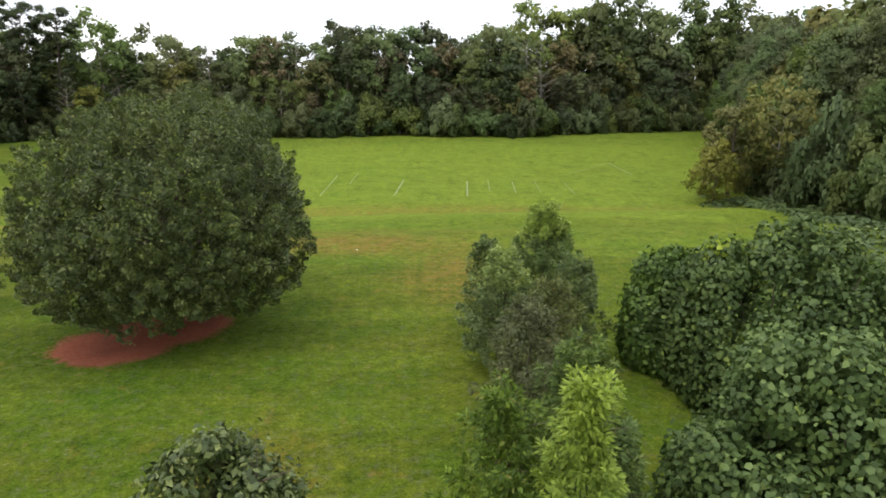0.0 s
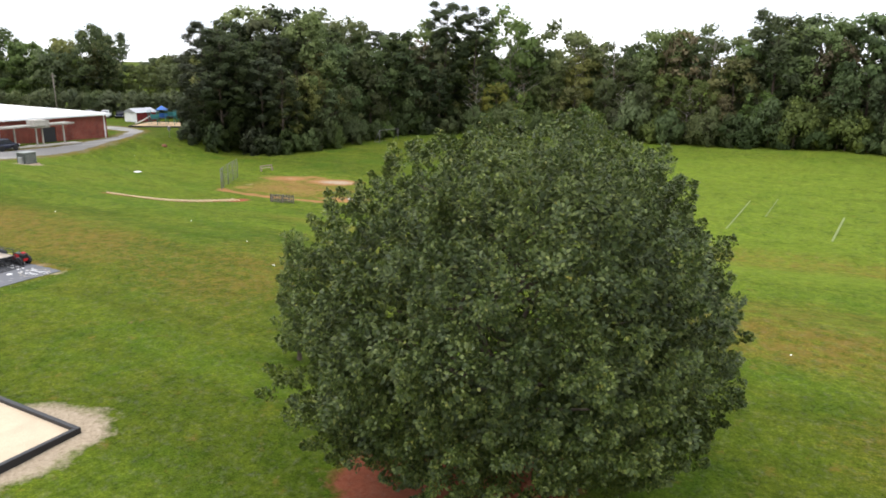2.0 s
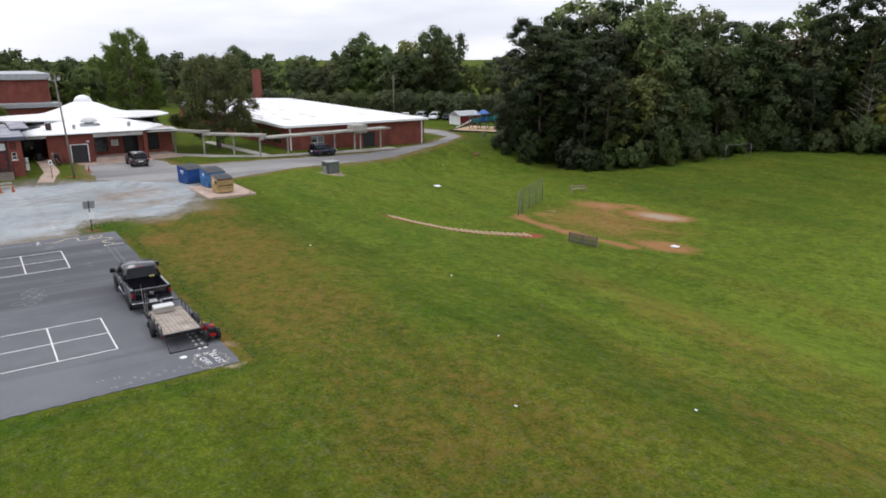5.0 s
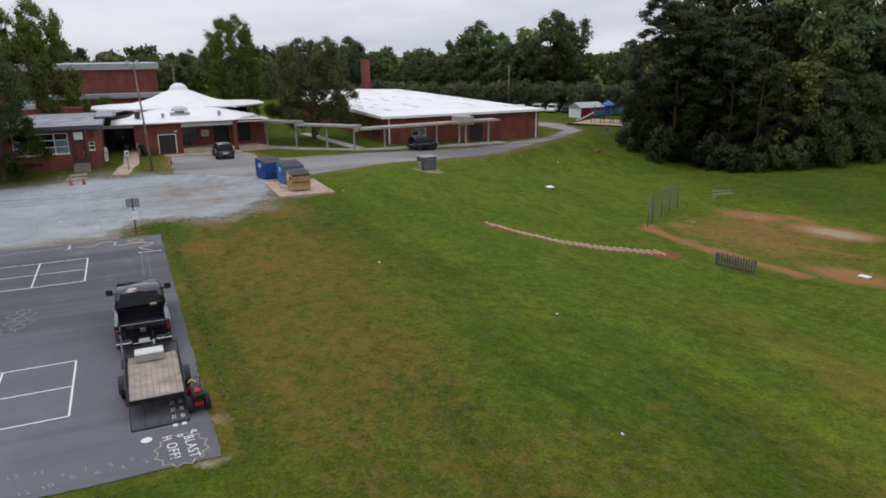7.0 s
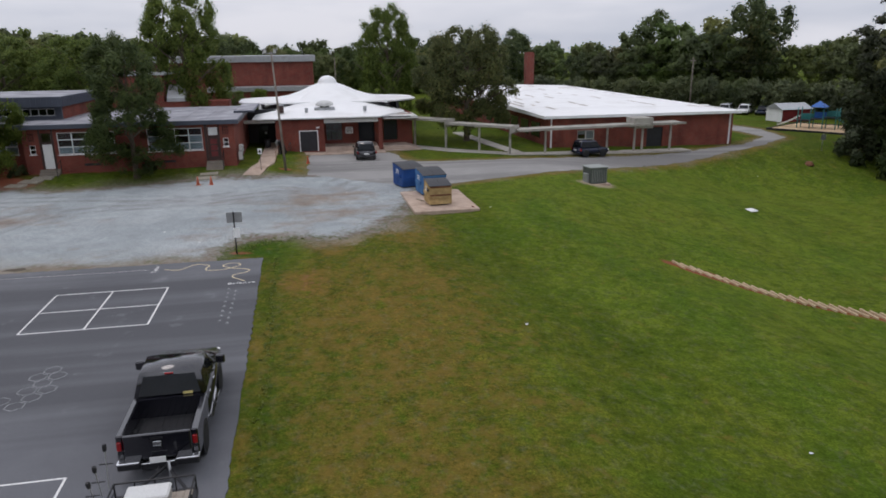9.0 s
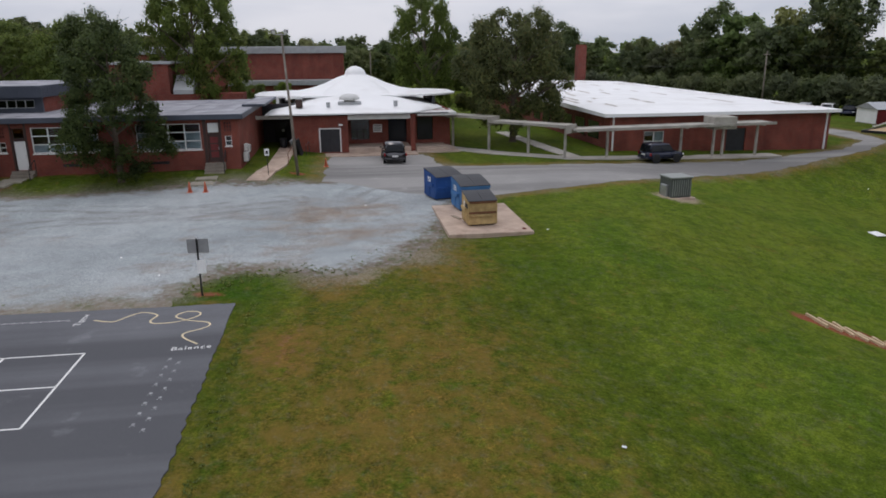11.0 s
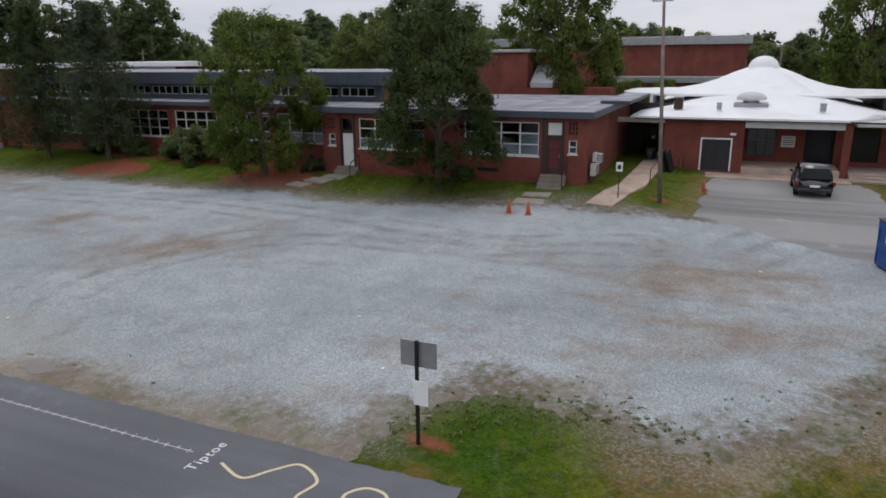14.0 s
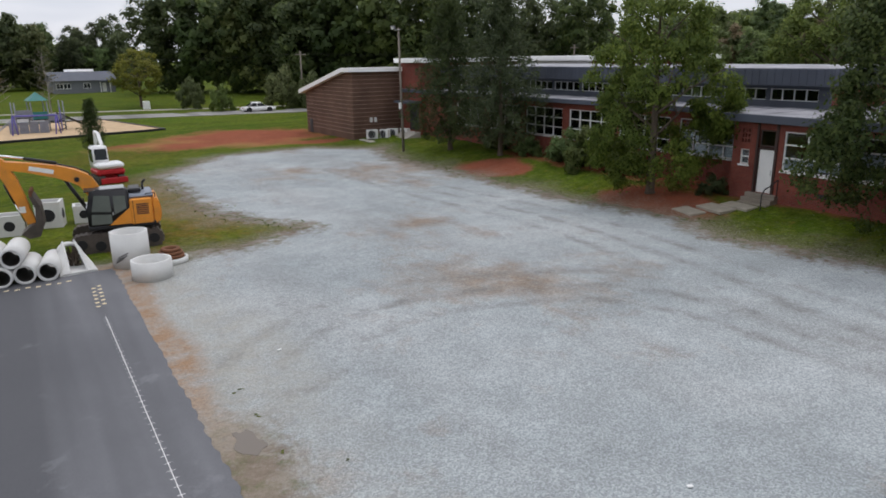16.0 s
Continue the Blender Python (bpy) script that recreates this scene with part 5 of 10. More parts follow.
tree("conical_tree", -95.6, -9.6, *CONIC, "dark green conical tree before the school wing", "tree", 0, 1.05, 1.05)
tree("conical_tree", -96.4, -4.1, *CONIC, "dark green conical tree before the school wing", "tree", 130, 1.05, 1.05)
for x, y, s in ((-97.4, 2.0, 0.62), (-97.2, 4.4, 0.7), (-97.4, 6.6, 0.62), (-97.8, -2.4, 0.4), (-98.0, -6.8, 0.4), (-96.3, 14.2, 0.3), (-96.2, 24.8, 0.28)):
    tree("shrub", x, y, SHRUB[0], SHRUB[1], "rounded dark green shrub against the brick wall", "shrub", pick.uniform(0, 360), s, 1.0, "shrubs by the school wall")
for x, y, s, tl in ((-121.0, 24.8, 0.96, 1.45), (-124.0, 12.5, 1.02, 0.95), (-127.0, 3.0, 1.05, 0.95), (-121.0, 17.0, 0.68, 1.25), (-140.0, 32.0, 0.5, 1.0), (-135.0, 29.0, 0.5, 1.0)):
    tree("shade_tree", x, y, *(SHADE if s > 0.7 else MAPLE), "tall leafy green tree behind the school roofs", "tree", pick.uniform(0, 360), s, tl, "trees behind the school")

# ---- distant woods all round
rows = []
for x, y, nx, ny in along([(-150.0, 130.0), (-185.0, 112.0), (-205.0, 90.0), (-215.0, 62.0), (-205.0, 30.0), (-190.0, 0.0)], 6.0, 3.0):
    for d in (0, 11):
        rows.append((x - d * 0.9 + pick.uniform(-2, 2), y + pick.uniform(-3, 3)))
for x, y, nx, ny in along([(-100.0, 102.0), (-108.0, 118.0), (-130.0, 135.0), (-150.0, 135.0)], 6.0, 2.0):
    for d in (2, 12):
        rows.append((x + pick.uniform(-2, 2) + d * 0.3, y + d))
for lo, hi, sizes in ((-400, 58, (0.68, 0.86)), (58, 88, (0.6, 0.78)), (88, 113, (0.74, 0.94)), (113, 400, (0.86, 1.1))):
    grove("woods_behind_school", [q for q in rows if lo <= q[1] < hi], LITE + LITE + [LITE_D, LITE_Y, LITE_D], "mixed green woods behind the school", sizes, 0.16)
hedge = []
for x, y, nx, ny in along([(-118.0, 122.0), (-150.0, 112.0), (-172.0, 92.0), (-180.0, 70.0)], 3.2, 0.8):
    hedge.append((x, y))
M_BELT = leaf_mat("leaf_willow", (0.085, 0.11, 0.05), (0.12, 0.15, 0.068), (0.16, 0.19, 0.085), trans=0.5, patch=0.2, spread=0.25)
MID = crown_mesh("far_crown", 160, lambda g: lobe_clumps(g, 14, 3.0, 5.6, 0.2, 1.0, 5, 0.8, 0.4), 6.0, 0.46, 0.26, [M_BELT], shell=0.5, core=2.0)
grove("young_tree_belt", hedge, [MID], "belt of grey-green young trees behind the car park", (0.9, 1.1))
rows = []
for x, y, nx, ny in along([(-196.0, 5.0), (-182.0, -25.0), (-165.0, -52.0)], 6.0, 3.0):
    for d in (0, 12):
        rows.append((x - d * 0.8 + pick.uniform(-2, 2), y - d * 0.6 + pick.uniform(-2, 2)))
grove("woods_below_hill", rows, LITE + [LITE_Y, LITE_R], "mixed green woods on the slope behind the school", (0.66, 0.84))
rows = []
for x, y, nx, ny in along([(-152.0, -58.0), (-128.0, -75.0), (-118.0, -100.0)], 6.0, 3.0):
    for d in (0, 11):
        rows.append((x - d * 0.8 + pick.uniform(-2, 2), y - d * 0.6 + pick.uniform(-2, 2)))
for x, y, nx, ny in along([(-120.0, -100.0), (-112.0, -125.0), (-98.0, -140.0)], 6.0, 3.0):
    for d in (0, 11):
        rows.append((x - d * 0.6, y - d * 0.6))
for x, y, nx, ny in along([(-98.0, -190.0), (-72.0, -185.0), (-40.0, -176.0)], 6.0, 3.0):
    for d in (0, 9):
        rows.append((x, y - d))
for x, y, nx, ny in along([(-98.0, -205.0), (-70.0, -215.0), (-30.0, -210.0)], 7.0, 4.0):
    for d in (0, 10):
        rows.append((x, y - d))
tall = [q for q in rows if q[0] < -96 and q[1] > -150]
grove("woods_across_street", [q for q in rows if q not in tall], LITE + [LITE_D, LITE[0]], "tall dark woods across the street", (0.9, 1.3))
grove("woods_across_street", [q for q in tall if q[0] > -128], [LITE_D, LITE_D, LITE[0], LITE[1]], "tall dark woods beside the new wing", (1.3, 1.65))
grove("woods_across_street", [q for q in tall if q[0] <= -128], [LITE_D, LITE_D, LITE[0], LITE[1]], "dark woods behind the new wing", (1.02, 1.22))
# the wooded skyline all round
rows = []
for k in range(170):
    a = math.radians(72 + 180 * (k + pick.random()) / 170)
    for d in (345,):
        rows.append((d * math.cos(a) + pick.uniform(-12, 12), d * math.sin(a) + pick.uniform(-12, 12)))
SKYLINE = [crown_mesh("far_crown", 180 + k, lambda g: lobe_clumps(g, 9, 6.5, 14.5, 0.5, 2.8, 5, 2.1), 0.7, 1.3, 1.1, [M_WOODS], shell=0.4, core=6.0) for k in range(2)]
grove("woods_on_skyline", rows, SKYLINE, "distant belt of green woods", (0.8, 1.1), 0.15)
hillrows = [(-265 + pick.gauss(0, 55), -80 + pick.gauss(0, 42)) for _ in range(90)]
grove("woods_on_hill", hillrows, SKYLINE + [LITE[0]], "dark wooded hill behind the school", (0.8, 1.0))

# ---------------------------------------------------------------- school
def chain(ob):
    m = Matrix.Identity(4)
    while ob is not None:
        m = ob.matrix_basis @ m
        ob = ob.parent
    return m


def wpart(name, bm, material, parent, label="", smooth=False):
    """A part whose mesh was drawn in world places."""
    bm.transform(chain(parent).inverted())
    return part(name, bm, material, parent, label, smooth)


def glass_material():
    m = bpy.data.materials.new("window_glass")
    m.use_nodes = True
    nt = m.node_tree
    nt.nodes.remove(nt.nodes["Principled BSDF"])
    tr = nt.nodes.new("ShaderNodeBsdfTransparent")
    tr.inputs[0].default_value = (0.72, 0.78, 0.80, 1)
    gl = nt.nodes.new("ShaderNodeBsdfGlossy")
    gl.inputs["Roughness"].default_value = 0.05
    fr = nt.nodes.new("ShaderNodeFresnel")
    fr.inputs[0].default_value = 1.6
    mx = nt.nodes.new("ShaderNodeMixShader")
    nt.links.new(fr.outputs[0], mx.inputs[0])
    nt.links.new(tr.outputs[0], mx.inputs[1])
    nt.links.new(gl.outputs[0], mx.inputs[2])
    nt.links.new(mx.outputs[0], nt.nodes["Material Output"].inputs[0])
    return m


M_GLASS = glass_material()
M_BLIND = plain("window_blind", (0.58, 0.61, 0.63), 0.8, 0.0, 0.12, 1.5)
M_MAROON = plain("maroon_door_panel", (0.16, 0.03, 0.03), 0.5)
M_ALU = plain("aluminium_frame", (0.70, 0.71, 0.72), 0.5, 0.0, 0.08, 1.0)
M_BROWNFRAME = plain("brown_door_frame", (0.06, 0.035, 0.03), 0.5)
M_CARGLASS_DARK = plain("dark_glazing", (0.015, 0.017, 0.02), 0.12, 0.0, 0.1, 1.0)
M_PEACH = plain("porch_concrete", (0.42, 0.33, 0.27), 0.85, 0.0, 0.25, 0.8, dirt=(0.24, 0.17, 0.13))


def wall_run(bm, axis, fixed, thick, a0, a1, z0, z1, holes):
    """A wall along y (axis 'x': its outer face at x = fixed, thickness towards -x) or along x (axis 'y'), with openings (a0, a1, z0, z1)."""
    grid_wall(bm, axis, fixed, thick, sorted({a0, a1, *(h[0] for h in holes), *(h[1] for h in holes)}),
              sorted({z0, z1, *(h[2] for h in holes), *(h[3] for h in holes)}),
              lambda u, z: any(h[0] < u < h[1] and h[2] < z < h[3] for h in holes))


def grid_wall(bm, axis, fixed, thick, us, zs, hole):
    """One connected wall over a grid of cuts, without the cells where hole() holds."""
    vs = {}

    def vert(i, j, side):
        if (i, j, side) not in vs:
            d = fixed - thick * side
            vs[i, j, side] = bm.verts.new((d, us[i], zs[j]) if axis == 'x' else (us[i], d, zs[j]))
        return vs[i, j, side]
    full = {(i, j) for i in range(len(us) - 1) for j in range(len(zs) - 1) if not hole((us[i] + us[i + 1]) / 2, (zs[j] + zs[j + 1]) / 2)}
    flip = axis == 'y'
    faces = []
    for i, j in full:
        faces.append([vert(i, j, 0), vert(i + 1, j, 0), vert(i + 1, j + 1, 0), vert(i, j + 1, 0)])
        faces.append([vert(i, j + 1, 1), vert(i + 1, j + 1, 1), vert(i + 1, j, 1), vert(i, j, 1)])
        for di, dj, p, q in ((-1, 0, (i, j + 1), (i, j)), (1, 0, (i + 1, j), (i + 1, j + 1)), (0, -1, (i, j), (i + 1, j)), (0, 1, (i + 1, j + 1), (i, j + 1))):
            if (i + di, j + dj) not in full:
                faces.append([vert(*q, 0), vert(*p, 0), vert(*p, 1), vert(*q, 1)])
    for f in faces:
        bm.faces.new(f[::-1] if flip else f)


def window(parent, X, y0, y1, z0, z1, cols, rows, frame_mat=M_WHITE, blinds=0.85, seed=1, sill=True, bar=0.095):
    """A steel window facing +x: frame with bars, panes, blinds behind some of the panes, a sill."""
    g = random.Random(seed)
    bm = bmesh.new()
    d0, d1 = X - 0.16, X - 0.05
    us, zs = [y0], [z0]
    for k in range(1, cols):
        y = y0 + (y1 - y0) * k / cols
        us += [y - bar * 0.4, y + bar * 0.4]
    for k in range(1, rows):
        z = z0 + (z1 - z0) * k / rows
        zs += [z - bar * 0.35, z + bar * 0.35]
    us, zs = [y0, y0 + bar * 0.65] + us[1:] + [y1 - bar * 0.65, y1], [z0, z0 + bar * 0.65] + zs[1:] + [z1 - bar * 0.65, z1]
    open_u, open_z = list(zip(us[1::2], us[2::2])), list(zip(zs[1::2], zs[2::2]))
    grid_wall(bm, 'x', d1, d1 - d0, us, zs, lambda u, z: any(p < u < q for p, q in open_u) and any(p < z < q for p, q in open_z))
    win = wpart("window", bm, frame_mat, parent)
    for i in range(cols):
        for j in range(rows):
            ya, yb = y0 + (y1 - y0) * i / cols, y0 + (y1 - y0) * (i + 1) / cols
            za, zb = z0 + (z1 - z0) * j / rows, z0 + (z1 - z0) * (j + 1) / rows
            pane = wpart("pane", boxm(X - 0.115, X - 0.107, ya + 0.02, yb - 0.02, za + 0.02, zb - 0.02), M_GLASS, win)
            pane.visible_shadow = False
            if g.random() < blinds * (1.35 if j == 0 else 0.7):
                lo = za + (0 if g.random() < 0.75 else (zb - za) * g.uniform(0.2, 0.6))
                wpart("blind", boxm(X - 0.175, X - 0.165, ya + 0.03, yb - 0.03, lo, zb), M_BLIND, win)
    if sill:
        wpart("sill", boxm(X - 0.1, X + 0.07, y0 - 0.06, y1 + 0.06, z0 - 0.09, z0 - 0.005, bevel=0.01), frame_mat, win)
    return win


def slab_roof(parent, x0, x1, y0, y1, z0, z1, top, fascia, label="", seams=0.0):
    """A flat roof: the fascia all round, the covering inside its lip."""
    roof = wpart("roof", boxm(x0, x1, y0, y1, z0, z1, bevel=0.02), fascia, parent, label)
    wpart("roof_covering", boxm(x0 + 0.1, x1 - 0.1, y0 + 0.1, y1 - 0.1, z1 - 0.02, z1 + 0.012), top, roof)
    if seams:
        bm = bmesh.new()
        y = y0 + seams
        while y < y1 - 0.3:
            box(bm, x0 + 0.15, x1 - 0.15, y - 0.05, y + 0.05, z1 + 0.008, z1 + 0.03)
            y += seams
        wpart("roof_seams", bm, top, roof)
    return roof


def door_leaf(parent, X, y0, y1, z0, z1, mat, handle_side=1, glass=None, label=""):
    d = wpart("door", boxm(X - 0.14, X - 0.08, y0 + 0.04, y1 - 0.04, z0, z1 - 0.04, bevel=0.008), mat, parent, label)
    bm = bmesh.new()
    box(bm, X - 0.18, X - 0.03, y0 - 0.02, y0 + 0.06, z0, z1)
    box(bm, X - 0.18, X - 0.03, y1 - 0.06, y1 + 0.02, z0, z1)
    box(bm, X - 0.178, X - 0.032, y0, y1, z1 - 0.06, z1 + 0.03)
    wpart("door_frame", bm, M_BROWNFRAME if mat is not M_DARKDOOR else M_WHITE, d)
    hy = y1 - 0.14 if handle_side > 0 else y0 + 0.14
    wpart("door_handle", tubes([((X - 0.02, hy, z0 + 0.9), (X - 0.02, hy, z0 + 1.15), 0.014), ((X - 0.09, hy, z0 + 0.95), (X - 0.02, hy, z0 + 0.95), 0.01), ((X - 0.09, hy, z0 + 1.1), (X - 0.02, hy, z0 + 1.1), 0.01)], 6), M_STEEL, d, "steel pull handle")
    for za, zb, m in (glass or []):
        wpart("door_panel", boxm(X - 0.085, X - 0.074, y0 + 0.16, y1 - 0.16, za, zb), m, d)
    return d


def lattice(parent, X, y0, y1, z0, z1, cols, rows, mat):
    """A pierced panel of screen blocks."""
    bm = bmesh.new()
    for k in range(cols + 1):
        y = y0 + (y1 - y0) * k / cols
        box(bm, X - 0.12, X + 0.015, y - 0.035, y + 0.035, z0, z1)
    for k in range(rows + 1):
        z = z0 + (z1 - z0) * k / rows
        box(bm, X - 0.118, X + 0.012, y0, y1, z - 0.035, z + 0.035)
    s = wpart("screen_blocks", bm, mat, parent, "pierced screen of brick blocks")
    # black sheet holds the shade behind the pierced blocks
    wpart("screen_backing", boxm(X - 0.26, X - 0.2, y0, y1, z0, z1), M_DARK, s)


def small_window(parent, X, y0, y1, z0, z1):
    window(parent, X, y0, y1, z0, z1, 1, 2, M_WHITE, 0.0, 3, True, 0.08)


# ---- the near classroom wing
WX = -96.8
near = thing("school_wing", pose(-104, 24, 0.4), "low red brick school wing with flat grey roof and white windows", "school building")
holes = [(17.5, 22.1, 2.15, 4.02), (24.75, 29.35, 2.15, 4.08), (16.2, 17.1, 0.95, 4.02), (29.82, 30.72, 1.15, 4.12), (15.25, 15.75, 3.3, 4.05), (15.25, 15.73, 2.25, 3.0), (31.05, 31.62, 3.4, 4.17), (31.1, 31.57, 2.36, 3.12),
         (25.6, 26.9, 1.12, 1.32), (19.4, 20.7, 1.12, 1.32)]
for args in (('x', WX, 0.3, 14.8, 32.1, 0.0, 4.36, holes), ('y', 32.1, 0.3, -113.0, WX - 0.3, 0.0, 4.36, []), ('y', 15.1, 0.3, -113.0, WX - 0.3, 0.0, 4.36, [])):
    bm = bmesh.new()
    wall_run(bm, *args)
    wpart("wall", bm, M_BRICK, near)
wpart("wall", boxm(-113.3, -113.0, 14.8, 32.1, 0.0, 4.36), M_BRICK, near)
# the room's darkness behind the windows is put into this near-black slab
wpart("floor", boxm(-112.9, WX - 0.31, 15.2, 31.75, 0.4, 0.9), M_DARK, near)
slab_roof(near, -113.7, WX + 0.45, 14.35, 32.55, 4.36, 4.74, M_ROOFGREY, M_FASCIA, "flat grey membrane roof with slate-blue edge", 1.9)
slab_roof(near, -113.8, -103.4, 31.6, 33.5, 4.77, 4.96, M_ROOFGREY, M_FASCIA)
for a, b, c, d in ((16.1, 16.2, 0.9, 4.36), (17.1, 17.22, 0.9, 4.36), (29.55, 29.8, 1.0, 4.36), (30.72, 30.85, 1.0, 4.36)):
    wpart("downpipe", boxm(WX - 0.02, WX + 0.07, a, b, c, d), M_BROWNFRAME, near)
window(near, WX, 17.5, 22.1, 2.15, 4.02, 4, 3, M_WHITE, 0.62, 5)
window(near, WX, 24.75, 29.35, 2.15, 4.08, 4, 3, M_WHITE, 0.62, 9)
d1 = door_leaf(near, WX, 16.2, 17.1, 0.95, 3.12, M_WHITE, 1, None, "white painted door")
window(near, WX, 16.24, 17.06, 3.2, 4.02, 1, 1, M_BROWNFRAME, 0.0, 2, False)
d2 = door_leaf(near, WX, 29.82, 30.72, 1.15, 3.3, M_BROWNFRAME, 1, [(1.5, 1.95, M_MAROON), (2.05, 2.5, M_MAROON), (2.6, 3.05, M_MAROON)], "dark brown door with maroon panels")
wpart("transom_panel", boxm(WX - 0.14, WX - 0.06, 29.88, 30.66, 3.38, 4.08, bevel=0.01), M_WHITE, near, "white transom panel")
for y0, y1, z0, z1 in ((15.25, 15.75, 3.3, 4.05), (31.05, 31.62, 3.4, 4.17)):
    lattice(near, WX, y0, y1, z0, z1, 3, 3, M_BRICK_DK)
small_window(near, WX, 15.25, 15.73, 2.25, 3.0)
small_window(near, WX, 31.1, 31.57, 2.36, 3.12)
for y0 in (25.6, 19.4):
    bm = bmesh.new()
    for k in range(4):
        box(bm, WX - 0.06, WX + 0.01, y0, y0 + 1.3, 1.12 + 0.05 * k, 1.145 + 0.05 * k)
    v = wpart("vent", bm, M_DARKDOOR, near, "dark louvred vent")
    # shade behind the louvres, as a black panel
    wpart("vent_backing", boxm(WX - 0.2, WX - 0.1, y0, y0 + 1.3, 1.12, 1.32), M_DARK, v)


def air_unit(x, y, z, turn=0.0, size=1.0, group="outdoor air conditioning units"):
    t = thing("air_conditioner", pose(x, y, z, 0, 0, turn) @ Matrix.Diagonal((size, size, size, 1)), "pale grey outdoor air conditioning unit with round fan grille", "air conditioner", group)
    part("casing", boxm(-0.17, 0.17, -0.45, 0.45, 0.08, 0.8, bevel=0.02), M_CONC_LT, t)
    bm = bmesh.new()
    for r in (0.08, 0.16, 0.24, 0.31):
        for k in range(16):
            a, b = 2 * math.pi * k / 16, 2 * math.pi * (k + 1) / 16
            tube(bm, (0.185, r * math.cos(a) - 0.08, 0.45 + r * math.sin(a)), (0.185, r * math.cos(b) - 0.08, 0.45 + r * math.sin(b)), 0.008, seg=4)
    part("fan_grille", bm, M_STEEL, t)
    # no opening is cut: a black disc carries its shade
    part("fan_opening", lathe([(0.31, 0.0), (0.31, 0.006)], 20), M_DARK, t).matrix_basis = pose(0.171, -0.08, 0.45, 0, 90, 0)
    for y0 in (-0.35, 0.3):
        part("foot", boxm(-0.2, 0.2, y0, y0 + 0.07, 0.0, 0.08), M_DARKDOOR, t)
    return t


air_unit(-98.0, 32.4, 0.95, 90)
air_unit(-98.0, 32.43, 1.78, 90, 0.7)
air_unit(-99.4, 32.43, 1.5, 90, 0.75)


M_STEP = plain("stained_step_concrete", (0.26, 0.225, 0.185), 0.9, 0.0, 0.3, 0.8, dirt=(0.11, 0.085, 0.065))
M_SLAB = plain("worn_slab_concrete", (0.33, 0.30, 0.245), 0.9, 0.0, 0.28, 0.8, dirt=(0.2, 0.15, 0.11))


def steps(name, x0, y0, y1, z_top, n, label, parent=None, run=0.3, z0=0.35, mat=None):
    """Steps climbing towards -x from their foot."""
    t = thing(name, pose(x0, (y0 + y1) / 2, z0), label, "steps")
    for k in range(n):
        part("step", boxm(-run * n - 0.1, -run * k, -(y1 - y0) / 2, (y1 - y0) / 2, (z_top - z0) * k / n, (z_top - z0) * (k + 1) / n, bevel=0.012), mat or M_CONC, t)
    return t


s2 = steps("door_steps", -95.55, 29.55, 31.0, 1.13, 4, "dark stained concrete steps up to a brown door", mat=M_STEP)
s1 = steps("door_steps", -95.9, 15.9, 17.5, 0.93, 3, "dark stained concrete steps up to a white door", mat=M_STEP)


def rail(name, pts, r, mat, label, category="handrail"):
    """A bent pipe rail through given places."""
    t = thing(name, pose(*pts[0]), label, category)
    bm = bmesh.new()
    for p, q in zip(pts, pts[1:]):
        tube(bm, Vector(p) - Vector(pts[0]), Vector(q) - Vector(pts[0]), r, seg=6)
    part("pipe", bm, mat, t)
    return t


rail("handrail", [(-95.6, 31.05, 0.4), (-95.6, 31.05, 1.35), (-96.7, 31.05, 2.05), (-96.7, 31.05, 1.15)], 0.03, M_BLACKSTEEL, "black steel handrail beside the door steps")
rail("handrail", [(-95.3, 17.6, 0.4), (-95.3, 17.6, 1.15), (-95.5, 17.6, 1.4), (-95.9, 17.6, 1.5), (-96.5, 17.6, 1.75), (-96.5, 17.6, 0.9)], 0.03, M_BLACKSTEEL, "black curved handrail beside the white door")
for (x, y, w, l, a) in ((-94.7, 29.9, 1.5, 0.9, 0), (-93.5, 29.75, 1.6, 1.0, 4), (-94.6, 15.7, 1.7, 1.0, -12), (-93.6, 14.9, 1.5, 0.9, -16), (-95.4, 16.4, 1.6, 0.8, -6)):
    t = part("paving_slab", boxm(-l / 2, l / 2, -w / 2, w / 2, -0.1, 0.05, bevel=0.02), M_SLAB)
    t.matrix_basis = pose(x, y, lz(x, y), 0, 4, a)
    tagged(t, "weathered concrete paving slab laid in the lawn", "paving slab", "slabs before the doors")

# ---- the long wing with clerestory
LX = -99.2
longw = thing("school_wing", pose(-106, 1, 0.4), "long red brick school wing with clerestory and slate-blue metal roof edge", "school building")
holes = [(-14.0 + 4.7 * k, -10.0 + 4.7 * k, 2.0, 4.0) for k in range(6)]
bm = bmesh.new()
wall_run(bm, 'x', LX, 0.3, -22.8, 14.75, 0.0, 4.42, holes)
wpart("wall", bm, M_BRICK, longw)
wpart("wall", boxm(-116, -115.7, -22.8, 14.75, 0.0, 4.42), M_BRICK, longw)
bm = bmesh.new()
wall_run(bm, 'y', 16.75, 0.3, -113.0, -101.9, 4.75, 5.9, [])
wpart("wall", bm, M_BRICK, longw)
# near-black slab, coloured for the shade inside the long wing
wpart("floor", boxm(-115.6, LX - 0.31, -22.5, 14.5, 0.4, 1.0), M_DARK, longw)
for k, h in enumerate(holes):
    window(longw, LX, *h, 4, 3, M_ALU if k != 3 else M_WHITE, 0.75, 20 + k)
slab_roof(longw, -116.4, LX + 0.7, -22.6, 14.3, 4.42, 4.72, M_ROOFGREY, M_FASCIA, "", 2.4)
bm = bmesh.new()
wall_run(bm, 'x', -101.6, 0.25, -20.0, 16.75, 4.73, 5.9, [(-19.0 + 2.95 * k, -16.3 + 2.95 * k, 5.1, 5.72) for k in range(12)])
